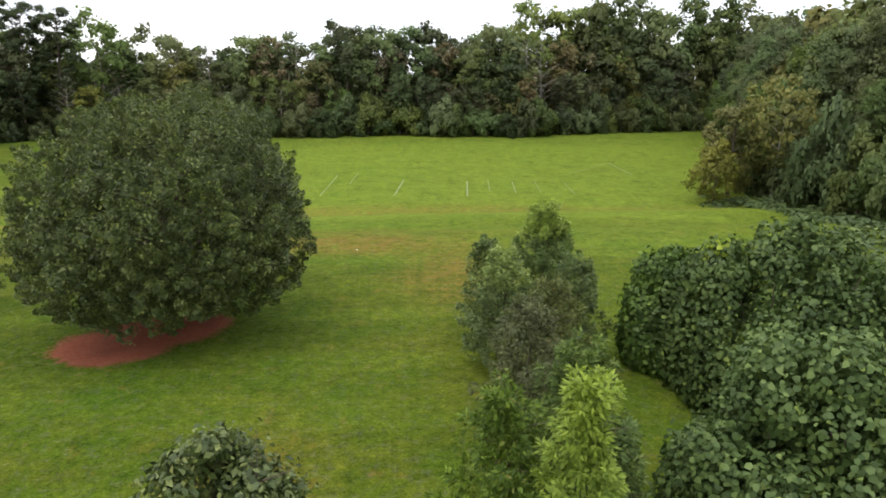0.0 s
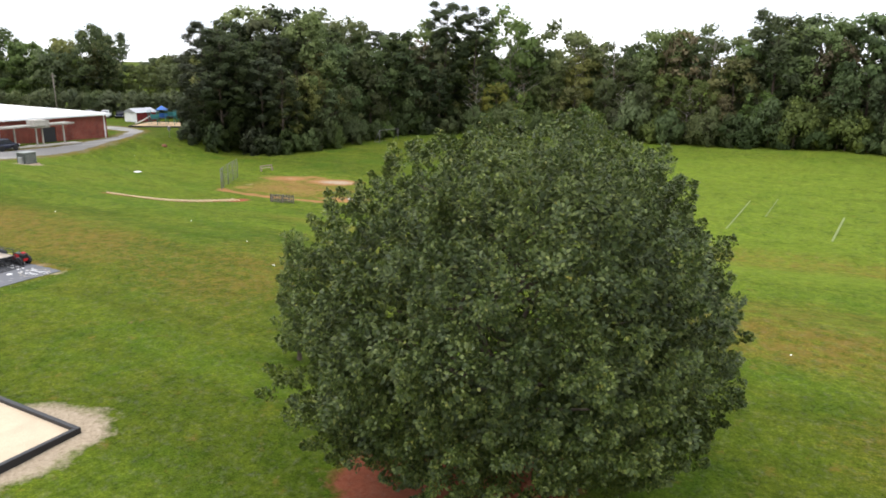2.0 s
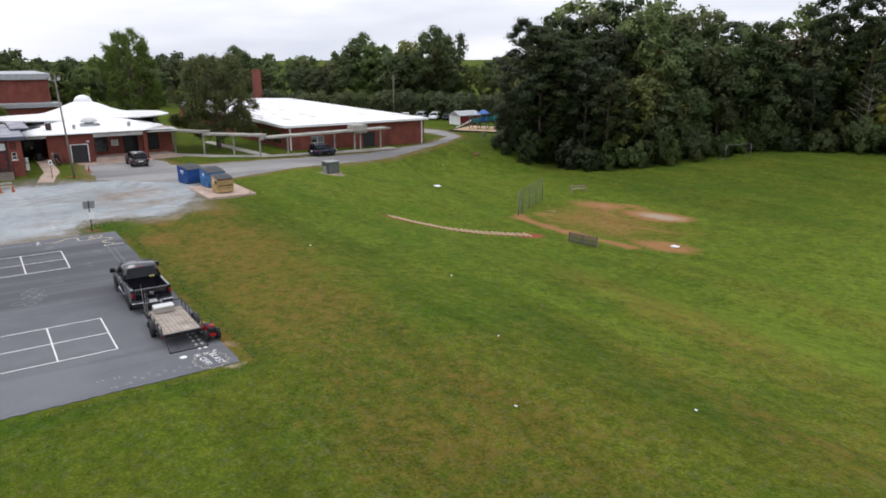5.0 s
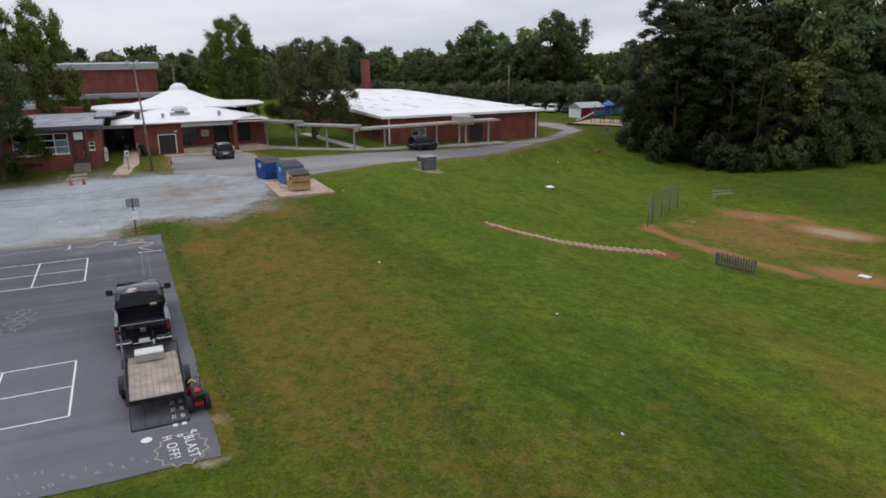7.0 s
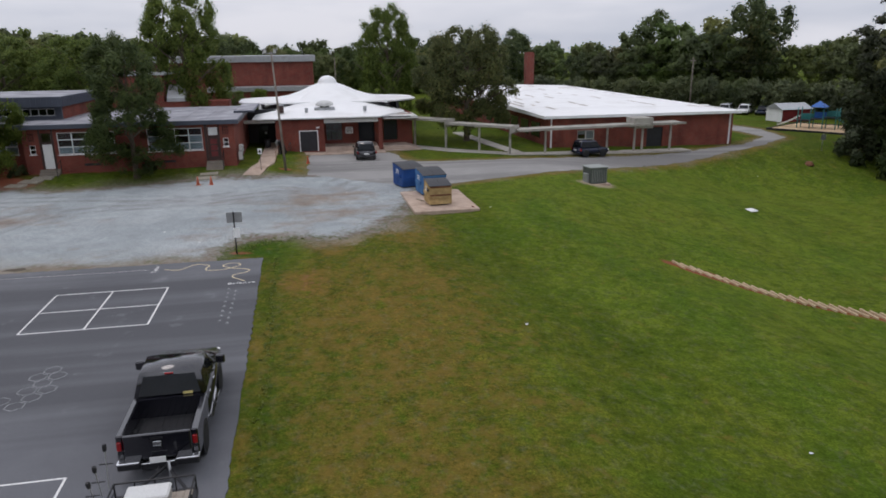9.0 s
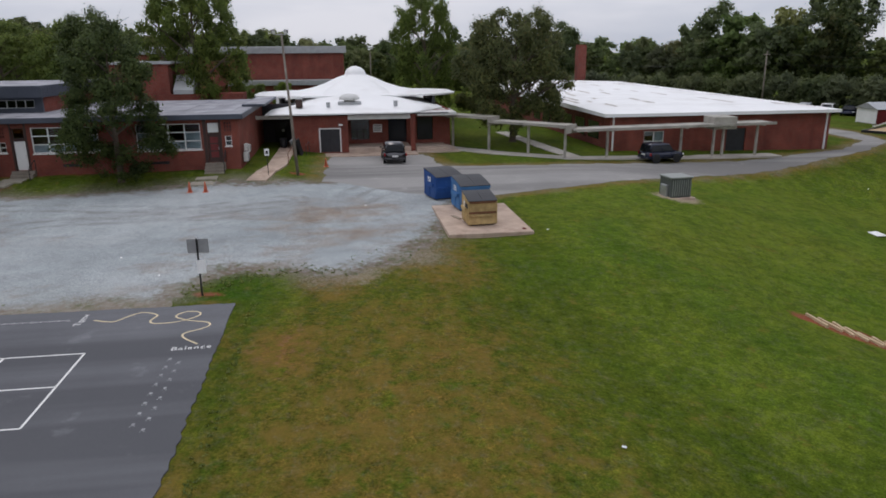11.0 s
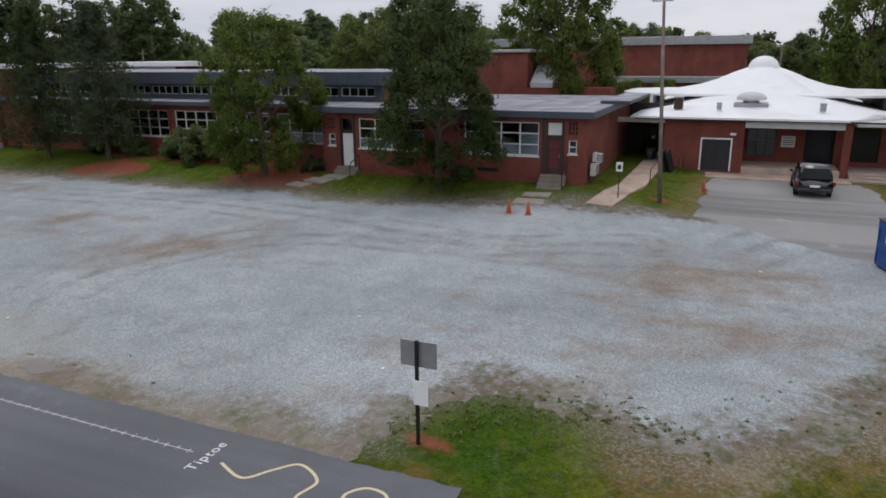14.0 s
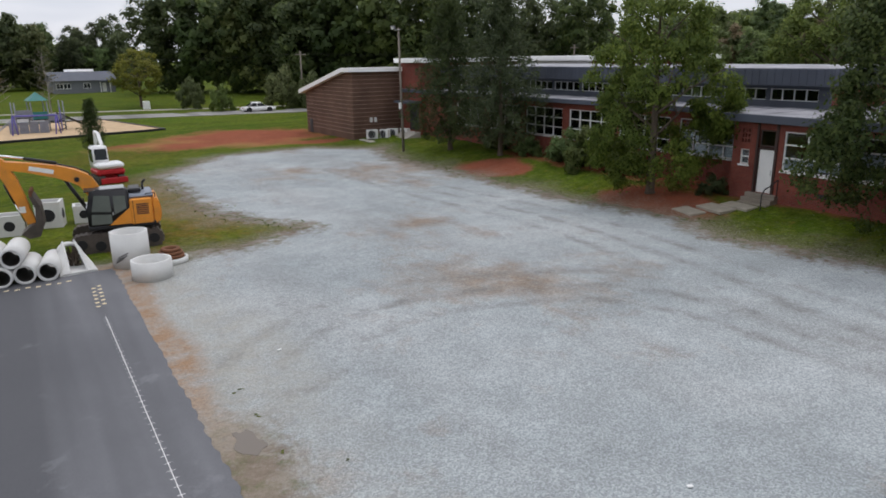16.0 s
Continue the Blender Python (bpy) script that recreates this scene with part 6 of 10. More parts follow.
wpart("clerestory_wall", bm, M_FASCIA, longw, "slate-blue clerestory wall")
for k in range(12):
    window(longw, -101.6, -19.0 + 2.95 * k, -16.3 + 2.95 * k, 5.1, 5.72, 4, 1, M_ALU, 0.0, 40 + k, False, 0.06)
# black sheet added to paint the shade behind the clerestory panes
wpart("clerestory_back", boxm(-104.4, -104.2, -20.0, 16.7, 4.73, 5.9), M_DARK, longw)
wpart("clerestory_roof", boxm(-113.5, -100.9, -20.4, 17.1, 5.9, 6.8, bevel=0.03), M_FASCIA, longw, "deep slate-blue metal roof edge")
bm = bmesh.new()
y = -20.2
while y < 17.0:
    box(bm, -100.9, -100.87, y, y + 0.05, 5.92, 6.78)
    y += 0.45
x = -113.3
while x < -101.0:
    box(bm, x, x + 0.05, 17.1, 17.13, 5.92, 6.78)
    x += 0.45
wpart("standing_seams", bm, M_FASCIA, longw)
wpart("clerestory_covering", boxm(-113.4, -101.2, -20.2, 16.9, 6.79, 6.815), M_ROOFGREY, longw)

# ---- the higher hall behind the long wing
hall = thing("school_hall", pose(-122, -26, 0), "tall school hall with white roof edge and grey upper wall", "school building")
wpart("wall", boxm(-135, -117.5, -36.0, -16.4, 0.0, 7.0), M_CONC_LT, hall)
wpart("brick_end", boxm(-134.9, -117.3, -16.4, -15.2, 0.0, 7.05), M_BRICK, hall, "red brick end wall")
wpart("roof", boxm(-135.6, -116.8, -36.5, -14.6, 7.05, 7.55, bevel=0.03), M_ROOFWHITE, hall, "white roof with pale edge")

# ---- the newer wing in striped brick
mod = thing("school_wing", pose(-100, -28, 0), "newer brown striped brick wing with white sloping roof edge", "school building")
M_BROWNBRICK = brick_mat("brown_brick", (0.155, 0.088, 0.062), (0.125, 0.07, 0.052), (0.13, 0.09, 0.07))
M_STRIPE = plain("pale_brick_course", (0.30, 0.22, 0.17), 0.85)
bm = bmesh.new()
pts = [(-34.4, 0.0), (-23.0, 0.0), (-23.0, 6.35), (-24.2, 6.35), (-34.4, 4.2)]
a = [bm.verts.new((-93.6, y, z)) for y, z in pts]
b = [bm.verts.new((-110.0, y, z)) for y, z in pts]
bm.faces.new(a)
bm.faces.new(b[::-1])
for k in range(5):
    bm.faces.new((a[k - 1], b[k - 1], b[k], a[k]))
bmesh.ops.recalc_face_normals(bm, faces=bm.faces)
wpart("wall", bm, M_BROWNBRICK, mod)
for k in range(15):
    z = 0.75 + 0.375 * k
    y_left = -34.4 if z < 4.15 else -34.4 + (z - 4.2 + 0.06) / (6.35 - 4.2) * 10.2
    bm = boxm(-93.6, -93.588, y_left + 0.02, -23.0, z, z + 0.035)
    box(bm, -98.6, -93.59, -23.0, -22.988, z, z + 0.035)
    wpart("brick_course", bm, M_STRIPE, mod, "pale projecting brick course")
bm = bmesh.new()
pts = [(-35.2, 4.02), (-24.2, 6.35), (-22.5, 6.35), (-22.5, 6.72), (-24.3, 6.72), (-35.2, 4.42)]
a = [bm.verts.new((-93.1, y, z)) for y, z in pts]
b = [bm.verts.new((-110.4, y, z)) for y, z in pts]
bm.faces.new(a)
bm.faces.new(b[::-1])
for k in range(6):
    bm.faces.new((a[k - 1], b[k - 1], b[k], a[k]))
bmesh.ops.recalc_face_normals(bm, faces=bm.faces)
wpart("roof", bm, M_ROOFWHITE, mod, "white metal roof edge with a kink")
wpart("door", boxm(-93.6, -93.56, -33.6, -32.9, 0.1, 1.5), M_DARKDOOR, mod)
for k in range(2):
    wpart("meter_box", boxm(-96.0 + 0.45 * k, -95.75 + 0.45 * k, -22.99, -22.9, 1.7, 2.15), M_CONC_LT, mod)
tower = thing("brick_tower", pose(-102, -21.5, 0), "red brick entrance tower between two school wings", "school building")
wpart("wall", boxm(-110.0, -98.7, -22.95, -19.2, 0.0, 7.1), M_BRICK, tower)
wpart("roof", boxm(-110.4, -98.2, -23.3, -18.8, 7.1, 7.5, bevel=0.03), M_ROOFWHITE, tower, "white roof edge")
wpart("door", boxm(-98.72, -98.66, -21.2, -19.6, 1.0, 3.4), M_DARKDOOR, tower, "dark glazed entrance door")
wpart("canopy", boxm(-98.7, -97.3, -21.8, -19.0, 3.5, 3.7), M_FASCIA, tower)
st = steps("entrance_steps", -96.0, -20.6, -18.0, 1.0, 6, "grey concrete entrance steps beside the brick tower")
for k in range(4):
    air_unit(-94.6 - 1.0 * k, -21.2 + 0.5 * (k % 2) + 0.12 * k, 0.28, (75, 20, 60, 10)[k], 1.15)
tagged(part("unit_slab", boxm(-98.6, -93.8, -22.4, -20.0, -0.1, 0.27, bevel=0.02), M_CONC), "concrete slab under air conditioning units", "slab")

# ---- the cafeteria with the white tent-shaped roof
CX = -107.5
cafe = thing("cafeteria", pose(-118, 41, 0.2), "red brick school cafeteria with white tent-shaped roof and round skylight", "school building")
for args in (('x', CX, 0.3, 35.3, 40.35, 0.0, 3.62, [(37.7, 39.65, 0.2, 2.38)]), ('y', 35.6, 0.3, -125.0, CX - 0.3, 0.0, 3.62, []),
             ('x', -110.6, 0.3, 40.35, 50.3, 0.0, 3.62, [(40.6, 42.4, 0.9, 2.9), (44.2, 46.0, 0.6, 3.0), (47.0, 48.6, 0.75, 3.0)]), ('y', 50.3, 0.3, -129.7, -110.9, 0.0, 3.62, [])):
    bm = bmesh.new()
    wall_run(bm, *args)
    wpart("wall", bm, M_BRICK, cafe)
for d in ((CX - 0.45, CX, 46.1, 46.55), (-110.6, CX - 0.3, 40.05, 40.35), (-130.0, -129.7, 33.6, 50.3)):
    wpart("wall", boxm(*d, 0.0, 3.62), M_BRICK, cafe)
wpart("breezeway_back", boxm(-113.2, -113.0, 32.12, 35.3, 0.3, 4.3), M_DARKDOOR, cafe)
wpart("breezeway_door", boxm(-113.0, -112.94, 33.2, 34.3, 0.35, 2.5, bevel=0.01), M_CARGLASS_DARK, cafe, "dark glazed breezeway door")
wpart("door_notice", boxm(-112.94, -112.93, 33.9, 34.15, 1.6, 1.85), M_WHITE, cafe, "white notice on the door")
dd = wpart("double_door", boxm(CX - 0.2, CX - 0.1, 37.78, 39.57, 0.2, 2.3, bevel=0.01), M_DARKDOOR, cafe, "dark grey double service door")
bm = bmesh.new()
box(bm, CX - 0.2, CX + 0.02, 37.68, 37.78, 0.2, 2.4)
box(bm, CX - 0.2, CX + 0.02, 39.57, 39.67, 0.2, 2.4)
box(bm, CX - 0.2, CX + 0.02, 37.78, 39.57, 2.3, 2.4)
wpart("door_frame", bm, M_WHITE, dd)
wpart("door_seam", boxm(CX - 0.1, CX - 0.094, 38.66, 38.69, 0.2, 2.28), M_DARK, dd)
wpart("wall_lamp", boxm(CX, CX + 0.15, 39.5, 39.85, 2.6, 2.75, bevel=0.02), M_WHITE, cafe, "white wall lamp")
wpart("header", boxm(CX - 0.25, CX + 0.03, 40.35, 46.1, 3.12, 3.62), M_CONC_LT, cafe, "pale beam over the loading bay")
wpart("dock", boxm(-110.6, CX + 0.1, 40.35, 46.1, 0.0, 0.55, bevel=0.02), M_PEACH, cafe, "raised concrete loading dock")
window(cafe, -110.6, 40.6, 42.4, 0.9, 2.9, 3, 2, M_BROWNFRAME, 0.0, 60, False)
# the loading bay's deep shade is put into this door's near-black colour
wpart("roller_door", boxm(-110.85, -110.7, 44.2, 46.0, 0.6, 3.0), M_CARGLASS_DARK, cafe, "roller door coloured near-black for the bay's shade")
wpart("notice", boxm(-110.6, -110.56, 42.75, 43.6, 1.6, 2.35, bevel=0.005), M_WHITE, cafe, "white square notice")
for z in (1.75, 1.9, 2.05, 2.2):
    wpart("notice_bar", boxm(-110.56, -110.553, 42.85, 43.5, z, z + 0.05), M_DARKDOOR, cafe)
wpart("porch_door", boxm(-110.8, -110.7, 47.05, 48.55, 0.75, 2.95), M_CARGLASS_DARK, cafe, "dark porch door")
wpart("breezeway_header", boxm(CX - 0.2, CX + 0.02, 32.13, 35.3, 3.3, 3.62), M_CONC_LT, cafe)
wpart("gutter", boxm(CX + 0.2, CX + 0.32, 33.3, 49.6, 3.55, 3.66), M_DARKDOOR, cafe)
# the roof: a wide low eave that sweeps up into a cone
bm = bmesh.new()
seg = 48
prof = [(1.0, 0.0), (0.86, 0.25), (0.72, 0.55), (0.58, 0.92), (0.45, 1.38), (0.32, 1.95), (0.2, 2.55), (0.1, 3.0), (0.0, 3.15)]
cx, cy = -120.5, 41.4
rings = []
for f, dz in prof:
    ring = []
    for k in range(seg):
        a = 2 * math.pi * k / seg
        c, s = math.cos(a), math.sin(a)
        sq = 1 / max(abs(c), abs(s))
        mixr = f ** 1.5
        e = (1 - mixr) + mixr * sq
        vx, vy = cx + 13.4 * f * c * e, cy + 8.4 * f * s * e
        over = max(0.0, (vx + 107.6) * 0.54 + (vy - 46.7) * 0.84)
        ring.append(bm.verts.new((vx - 0.54 * over, vy - 0.84 * over, 3.75 + dz)))
    rings.append(ring)
for r0, r1 in zip(rings, rings[1:]):
    for k in range(seg):
        bm.faces.new((r0[k], r0[(k + 1) % seg], r1[(k + 1) % seg], r1[k])).smooth = True
low = [bm.verts.new((v.co.x, v.co.y, 3.62)) for v in rings[0]]
for k in range(seg):
    bm.faces.new((low[k], low[(k + 1) % seg], rings[0][(k + 1) % seg], rings[0][k]))
bm.faces.new(low[::-1])
for ring in (rings[0], low):
    for k in range(seg):
        bm.edges.get((ring[k], ring[(k + 1) % seg])).smooth = False
wpart("roof", bm, M_ROOFWHITE, cafe, "white coated tent-shaped roof")
cap = [(1.15 * math.cos(a), 0.95 * math.sin(a)) for a in np.linspace(0, math.pi / 2, 7)]
dm = part("skylight", lathe([(1.2, -0.5), (1.2, 0.0)] + cap, 24), M_ROOFWHITE, cafe, "white domed skylight on the peak")
dm.matrix_basis = pose(cx + 118, cy - 41, 6.7 - 0.2)
# the upper tier: a wide thin brim swept up to the peak
bm = bmesh.new()
rings = []
for f, z in ((1.0, 4.74), (1.0, 4.9), (0.8, 4.96), (0.62, 5.1), (0.45, 5.42), (0.32, 5.86), (0.2, 6.42), (0.1, 6.8), (0.02, 6.93)):
    ring = []
    for k in range(seg):
        a = 2 * math.pi * k / seg
        c, s = math.cos(a), math.sin(a)
        e = 1 + 0.16 * f * f * math.sin(2 * a) ** 2
        ring.append(bm.verts.new((cx + 6.4 * f * c * e, cy + 10.5 * f * s * e, z)))
    rings.append(ring)
for r0, r1 in zip(rings, rings[1:]):
    for k in range(seg):
        bm.faces.new((r0[k], r0[(k + 1) % seg], r1[(k + 1) % seg], r1[k])).smooth = True
bm.faces.new(rings[0][::-1])
bm.faces.new(rings[-1])
for ring in rings[:2]:
    for k in range(seg):
        bm.edges.get((ring[k], ring[(k + 1) % seg])).smooth = False
wpart("upper_roof", bm, M_ROOFWHITE, cafe, "white swept upper roof with a thin brim")
for y in (33.6, 49.4):
    wpart("upper_wall", boxm(-124.0, -115.0, y - 0.25, y, 3.3, 4.74), M_ROOFWHITE if y < 40 else M_DARKDOOR, cafe, "dark band under the upper roof")
mv = thing("roof_vent", pose(-111.2, 40.6, 4.3), "large pale mushroom-shaped fan vent on the white roof", "roof vent", "roof vents")
part("base", boxm(-0.7, 0.7, -1.1, 1.1, -0.1, 0.22, bevel=0.03), M_STEEL, mv)
part("hood", lathe([(0.5, 0.22), (0.55, 0.4), (0.95, 0.42), (0.98, 0.6), (0.7, 0.85), (0.3, 0.95), (0.02, 0.97)], 20), M_CONC_LT, mv)
for x, y, w, hgt, m in ((-110.0, 35.9, 0.3, 0.75, M_BROWNFRAME), (-109.4, 38.6, 0.16, 0.4, M_STEEL), (-109.4, 44.9, 0.18, 0.45, M_STEEL)):
    v = thing("roof_vent", pose(x, y, 4.12 if x > -111 else 4.4), "metal roof vent on the white roof", "roof vent", "roof vents")
    part("body", boxm(-w, w, -w, w, 0, hgt, bevel=0.03), m, v)
    part("cap", boxm(-w * 1.15, w * 1.15, -w * 1.15, w * 1.15, hgt, hgt + 0.08, bevel=0.02), M_STEEL, v)
wpart("porch_roof", boxm(-113.0, -107.9, 46.75, 50.5, 3.3, 3.6, bevel=0.02), M_CONC_LT, cafe, "pale flat porch roof")
pst = thing("porch", pose(-108.5, 48.2, 0.0), "peach concrete porch with broad steps", "porch")
for k in range(3):
    wpart("step", boxm(-110.6, -107.4 + 0.45 * (2 - k), 46.6, 50.6 - 0.5 * k, 0.15 * k, 0.15 * (k + 1), bevel=0.015), M_PEACH, pst)
tagged(part("service_apron", boxm(-107.4, -105.4, 36.9, 46.6, -0.1, 0.12, bevel=0.02), M_CONC_PINK), "pale concrete apron before the service doors", "apron", kind="structure")

# ---- the gymnasium and other roofs beyond
gym = thing("gymnasium", pose(-160, 26, 0), "tall red brick gymnasium with grey metal roof edge", "school building")
wpart("wall", boxm(-178, -150, 8.0, 40.3, 0.0, 9.0), M_BRICK, gym)
wpart("roof", boxm(-178.4, -149.6, 7.6, 40.7, 9.0, 10.0, bevel=0.04), M_STEEL, gym, "grey ribbed metal roof edge")
wpart("lower_roof", boxm(-149.9, -146.0, 24.0, 41.5, 4.6, 5.3, bevel=0.03), M_STEEL, gym)
wpart("lower_wall", boxm(-149.9, -146.5, 24.3, 41.2, 0.0, 4.6), M_BRICK, gym)
M_ROOFOLD = plain("weathered_roof_coating", (0.4, 0.41, 0.41), 0.7, 0.0, 0.2, 0.6, dirt=(0.28, 0.27, 0.26))
stage = thing("school_block", pose(-118, 20, 0), "red brick school block rising behind the low wing", "school building")
wpart("wall", boxm(-128, -116.3, 17.5, 23.0, 0.0, 8.1), M_BRICK, stage)
wpart("roof", boxm(-128.4, -116.0, 17.3, 23.3, 8.1, 8.35, bevel=0.03), M_ROOFOLD, stage)
bm = bmesh.new()
side_prism(bm, [(-118.5, 5.2), (-116.2, 5.2), (-116.2, 5.6), (-118.5, 7.0)], 23.3, 25.2)
wpart("lean_to", bm, M_ROOFOLD, stage, "white sloping lean-to roof")
wpart("lean_wall", boxm(-119, -116.3, 23.0, 30.0, 0.0, 5.2), M_BRICK, stage)

# ---- the second building, white roofed
BX = -105.6
bld = thing("school_annex", pose(-130, 76, -0.8), "broad red brick school annex with low white roof", "school building")
for args in (('x', BX, 0.3, 64.8, 87.4, -1.6, 3.1, [(68.2, 70.2, -0.3, 1.6), (76.6, 78.6, -0.9, 1.7)]), ('y', 87.4, 0.3, -164.0, BX - 0.3, -1.6, 3.1, []), ('y', 65.1, 0.3, -164.0, BX - 0.3, -1.6, 3.1, [])):
    bm = bmesh.new()
    wall_run(bm, *args)
    wpart("wall", bm, M_BRICK, bld)
bm = bmesh.new()
pts = [(BX + 0.7, 64.0), (BX + 0.7, 88.0), (-161.0, 88.0), (-161.0, 64.0)]
zs = [3.35, 3.35, 3.8, 4.2]
lo = [bm.verts.new((x, y, 3.05)) for x, y in pts]
hi = [bm.verts.new((x, y, z)) for (x, y), z in zip(pts, zs)]
r0, r1 = bm.verts.new((-112.0, 76.0, 3.6)), bm.verts.new((-160.6, 76.0, 4.25))
for k in range(4):
    bm.faces.new((lo[k], lo[(k + 1) % 4], hi[(k + 1) % 4], hi[k]))
bm.faces.new((hi[0], hi[1], r0))
bm.faces.new((hi[1], hi[2], r1, r0))
bm.faces.new((hi[2], hi[3], r1))
bm.faces.new((hi[3], hi[0], r0, r1))
bm.faces.new(lo[::-1])
bmesh.ops.recalc_face_normals(bm, faces=bm.faces)
ann = wpart("roof", bm, M_ROOFWHITE, bld, "low white coated roof with worn seams")
gs = random.Random(4)
M_SEAM = plain("worn_roof_seam", (0.45, 0.41, 0.36), 0.8, 0.0, 0.4, 0.8)
bm = bmesh.new()
P0, P1, P2, P3 = Vector((BX + 0.7, 88.0, 3.35)), Vector((-161.0, 88.0, 3.8)), Vector((-112.0, 76.0, 3.6)), Vector((-160.6, 76.0, 4.25))
Q0, Q1 = Vector((BX + 0.7, 64.0, 3.35)), Vector((-161.0, 64.0, 4.2))
for k in range(60):
    e0, e1, r0_, r1_ = (P0, P1, P2, P3) if k % 2 else (Q0, Q1, P2, P3)
    f, w = gs.uniform(0.04, 0.9), gs.uniform(0.02, 0.09)
    h0 = gs.uniform(0.05, 0.9)
    ends = []
    for ff in (f, f + w):
        for hh in (h0, h0 + 0.035):
            ends.append(e0.lerp(e1, ff).lerp(r0_.lerp(r1_, ff), hh) + Vector((0, 0, 0.03)))
    vs = [bm.verts.new(p) for p in (ends[0], ends[1], ends[3], ends[2])]
    bm.faces.new(vs)
wpart("roof_seams", bm, M_SEAM, ann, "worn dark seams")["kind"] = "stuff"
window(bld, BX, 68.2, 70.2, -0.3, 1.6, 2, 2, M_WHITE, 0.7, 71)
wpart("entrance_door", boxm(BX - 0.25, BX - 0.15, 76.6, 78.6, -0.9, 1.7), M_DARKDOOR, bld, "dark entrance door")
wpart("downpipe", boxm(BX, BX + 0.12, 86.9, 87.05, -1.0, 3.05), M_WHITE, bld, "white downpipe")
wpart("downpipe", boxm(BX, BX + 0.12, 65.0, 65.15, -1.0, 3.05), M_WHITE, bld, "white downpipe")
for k in range(6):
    x = -110 - 4.2 * k
    wpart("side_window", boxm(x - 1.5, x + 1.5, 64.74, 64.8, 0.6, 2.3), M_CARGLASS_DARK, bld)
chim = thing("chimney", pose(-162.8, 81.2, 3.5), "tall square red brick chimney behind the annex roof", "chimney")
part("shaft", boxm(-0.75, 0.75, -0.75, 0.75, -3.5, 6.3), M_BRICK_DK, chim)
part("cap", boxm(-0.68, 0.68, -0.68, 0.68, 6.3, 6.5, bevel=0.02), M_BRICK_DK, chim)

# ---- covered walkways
M_CANOPY = plain("weathered_pale_paint", (0.36, 0.34, 0.30), 0.8, 0.0, 0.35, 0.9, dirt=(0.13, 0.115, 0.1))
def walkway(pts, z0, z1, width, posts, label, drop=0.0):
    """A flat canopy along a line, on steel posts."""
    (ax, ay), (bx, by) = pts
    ln = math.hypot(bx - ax, by - ay)
    a = math.degrees(math.atan2(by - ay, bx - ax))
    t = thing("covered_walkway", pose(ax, ay, lz(ax, ay), 0, 0, a), label, "covered walkway", "covered walkways")
    zb = lz(bx, by) - lz(ax, ay)
    bm = bmesh.new()
    for k in range(1):
        vs = box(bm, 0, ln, -width / 2, width / 2, z0, z0 + 0.14)
        for v in vs:
            v.co.z += (z1 - z0) * (v.co.x / ln)
    part("canopy", bm, M_CANOPY, t, "weathered pale canopy deck")
    bm = bmesh.new()
    box(bm, -0.05, ln + 0.05, width / 2, width / 2 + 0.05, z0 - 0.04, z0 + 0.19)
    box(bm, -0.05, ln + 0.05, -width / 2 - 0.05, -width / 2, z0 - 0.04, z0 + 0.19)
    for v in bm.verts:
        v.co.z += (z1 - z0) * (v.co.x / ln)
    part("canopy_edge", bm, M_CANOPY, t)
    if drop:
        part("end_panel", boxm(ln + 0.06, ln + 0.16, -width / 2 - 0.05, width / 2 + 0.05, z1 - drop, z1 + 0.2, bevel=0.01), M_CANOPY, t)
    for f in posts:
        x = ln * f
        part("beam", boxm(x - 0.08, x + 0.08, -width / 2, width / 2, z0 + (z1 - z0) * f - 0.14, z0 + (z1 - z0) * f - 0.003), M_CANOPY, t)
        for s in (0,):
            gz = lz(ax + (bx - ax) * x / ln, ay + (by - ay) * x / ln) - lz(ax, ay) - 0.1
            part("post", boxm(x - 0.09, x + 0.09, -0.09, 0.09, gz, z0 + (z1 - z0) * x / ln), M_CANOPY, t)
    return t


walkway([(-112.6, 48.4), (-106.6, 53.7)], 3.05, 3.05, 1.7, (0.4, 0.95), "weathered flat covered walkway on square posts", 0.6)
walkway([(-106.4, 53.9), (-100.6, 59.2)], 2.75, 2.75, 1.7, (0.47, 0.95), "weathered flat covered walkway on square posts", 0.55)
walkway([(-100.7, 59.5), (-102.5, 78.9)], 2.45, 2.5, 1.9, (0.17, 0.54, 0.71, 0.76, 0.94), "weathered flat covered walkway along the annex front")
tagged(part("entrance_box", boxm(-103.4, -101.4, 72.9, 75.1, 2.1, 3.2, bevel=0.03), M_CANOPY), "raised pale entrance canopy block", "canopy")

# ---- paths of concrete
def path(name, pts, width, lift, material, label):
    """A strip of paving that follows the ground."""
    bm = bmesh.new()
    prev = None
    for k in range(len(pts) - 1):
        (ax, ay), (bx, by) = pts[k], pts[k + 1]
        ln = math.hypot(bx - ax, by - ay)
        nx, ny = -(by - ay) / ln * width / 2, (bx - ax) / ln * width / 2
        n = max(1, int(ln / 1.5))
        for j in range(n + 1):
            if k and not j:
                continue
            f = j / n
            x, y = ax + (bx - ax) * f, ay + (by - ay) * f
            z = lz(x, y) + lift
            ring = [bm.verts.new(p) for p in ((x + nx, y + ny, z), (x - nx, y - ny, z), (x - nx, y - ny, z - 0.15), (x + nx, y + ny, z - 0.15))]
            if prev:
                for i in range(4):
                    bm.faces.new((prev[i], prev[(i + 1) % 4], ring[(i + 1) % 4], ring[i]))
            else:
                bm.faces.new(ring)
            prev = ring
    bm.faces.new(prev[::-1])
    bmesh.ops.recalc_face_normals(bm, faces=bm.faces)
    return tagged(part(name, bm, material), label, "path", kind="structure")


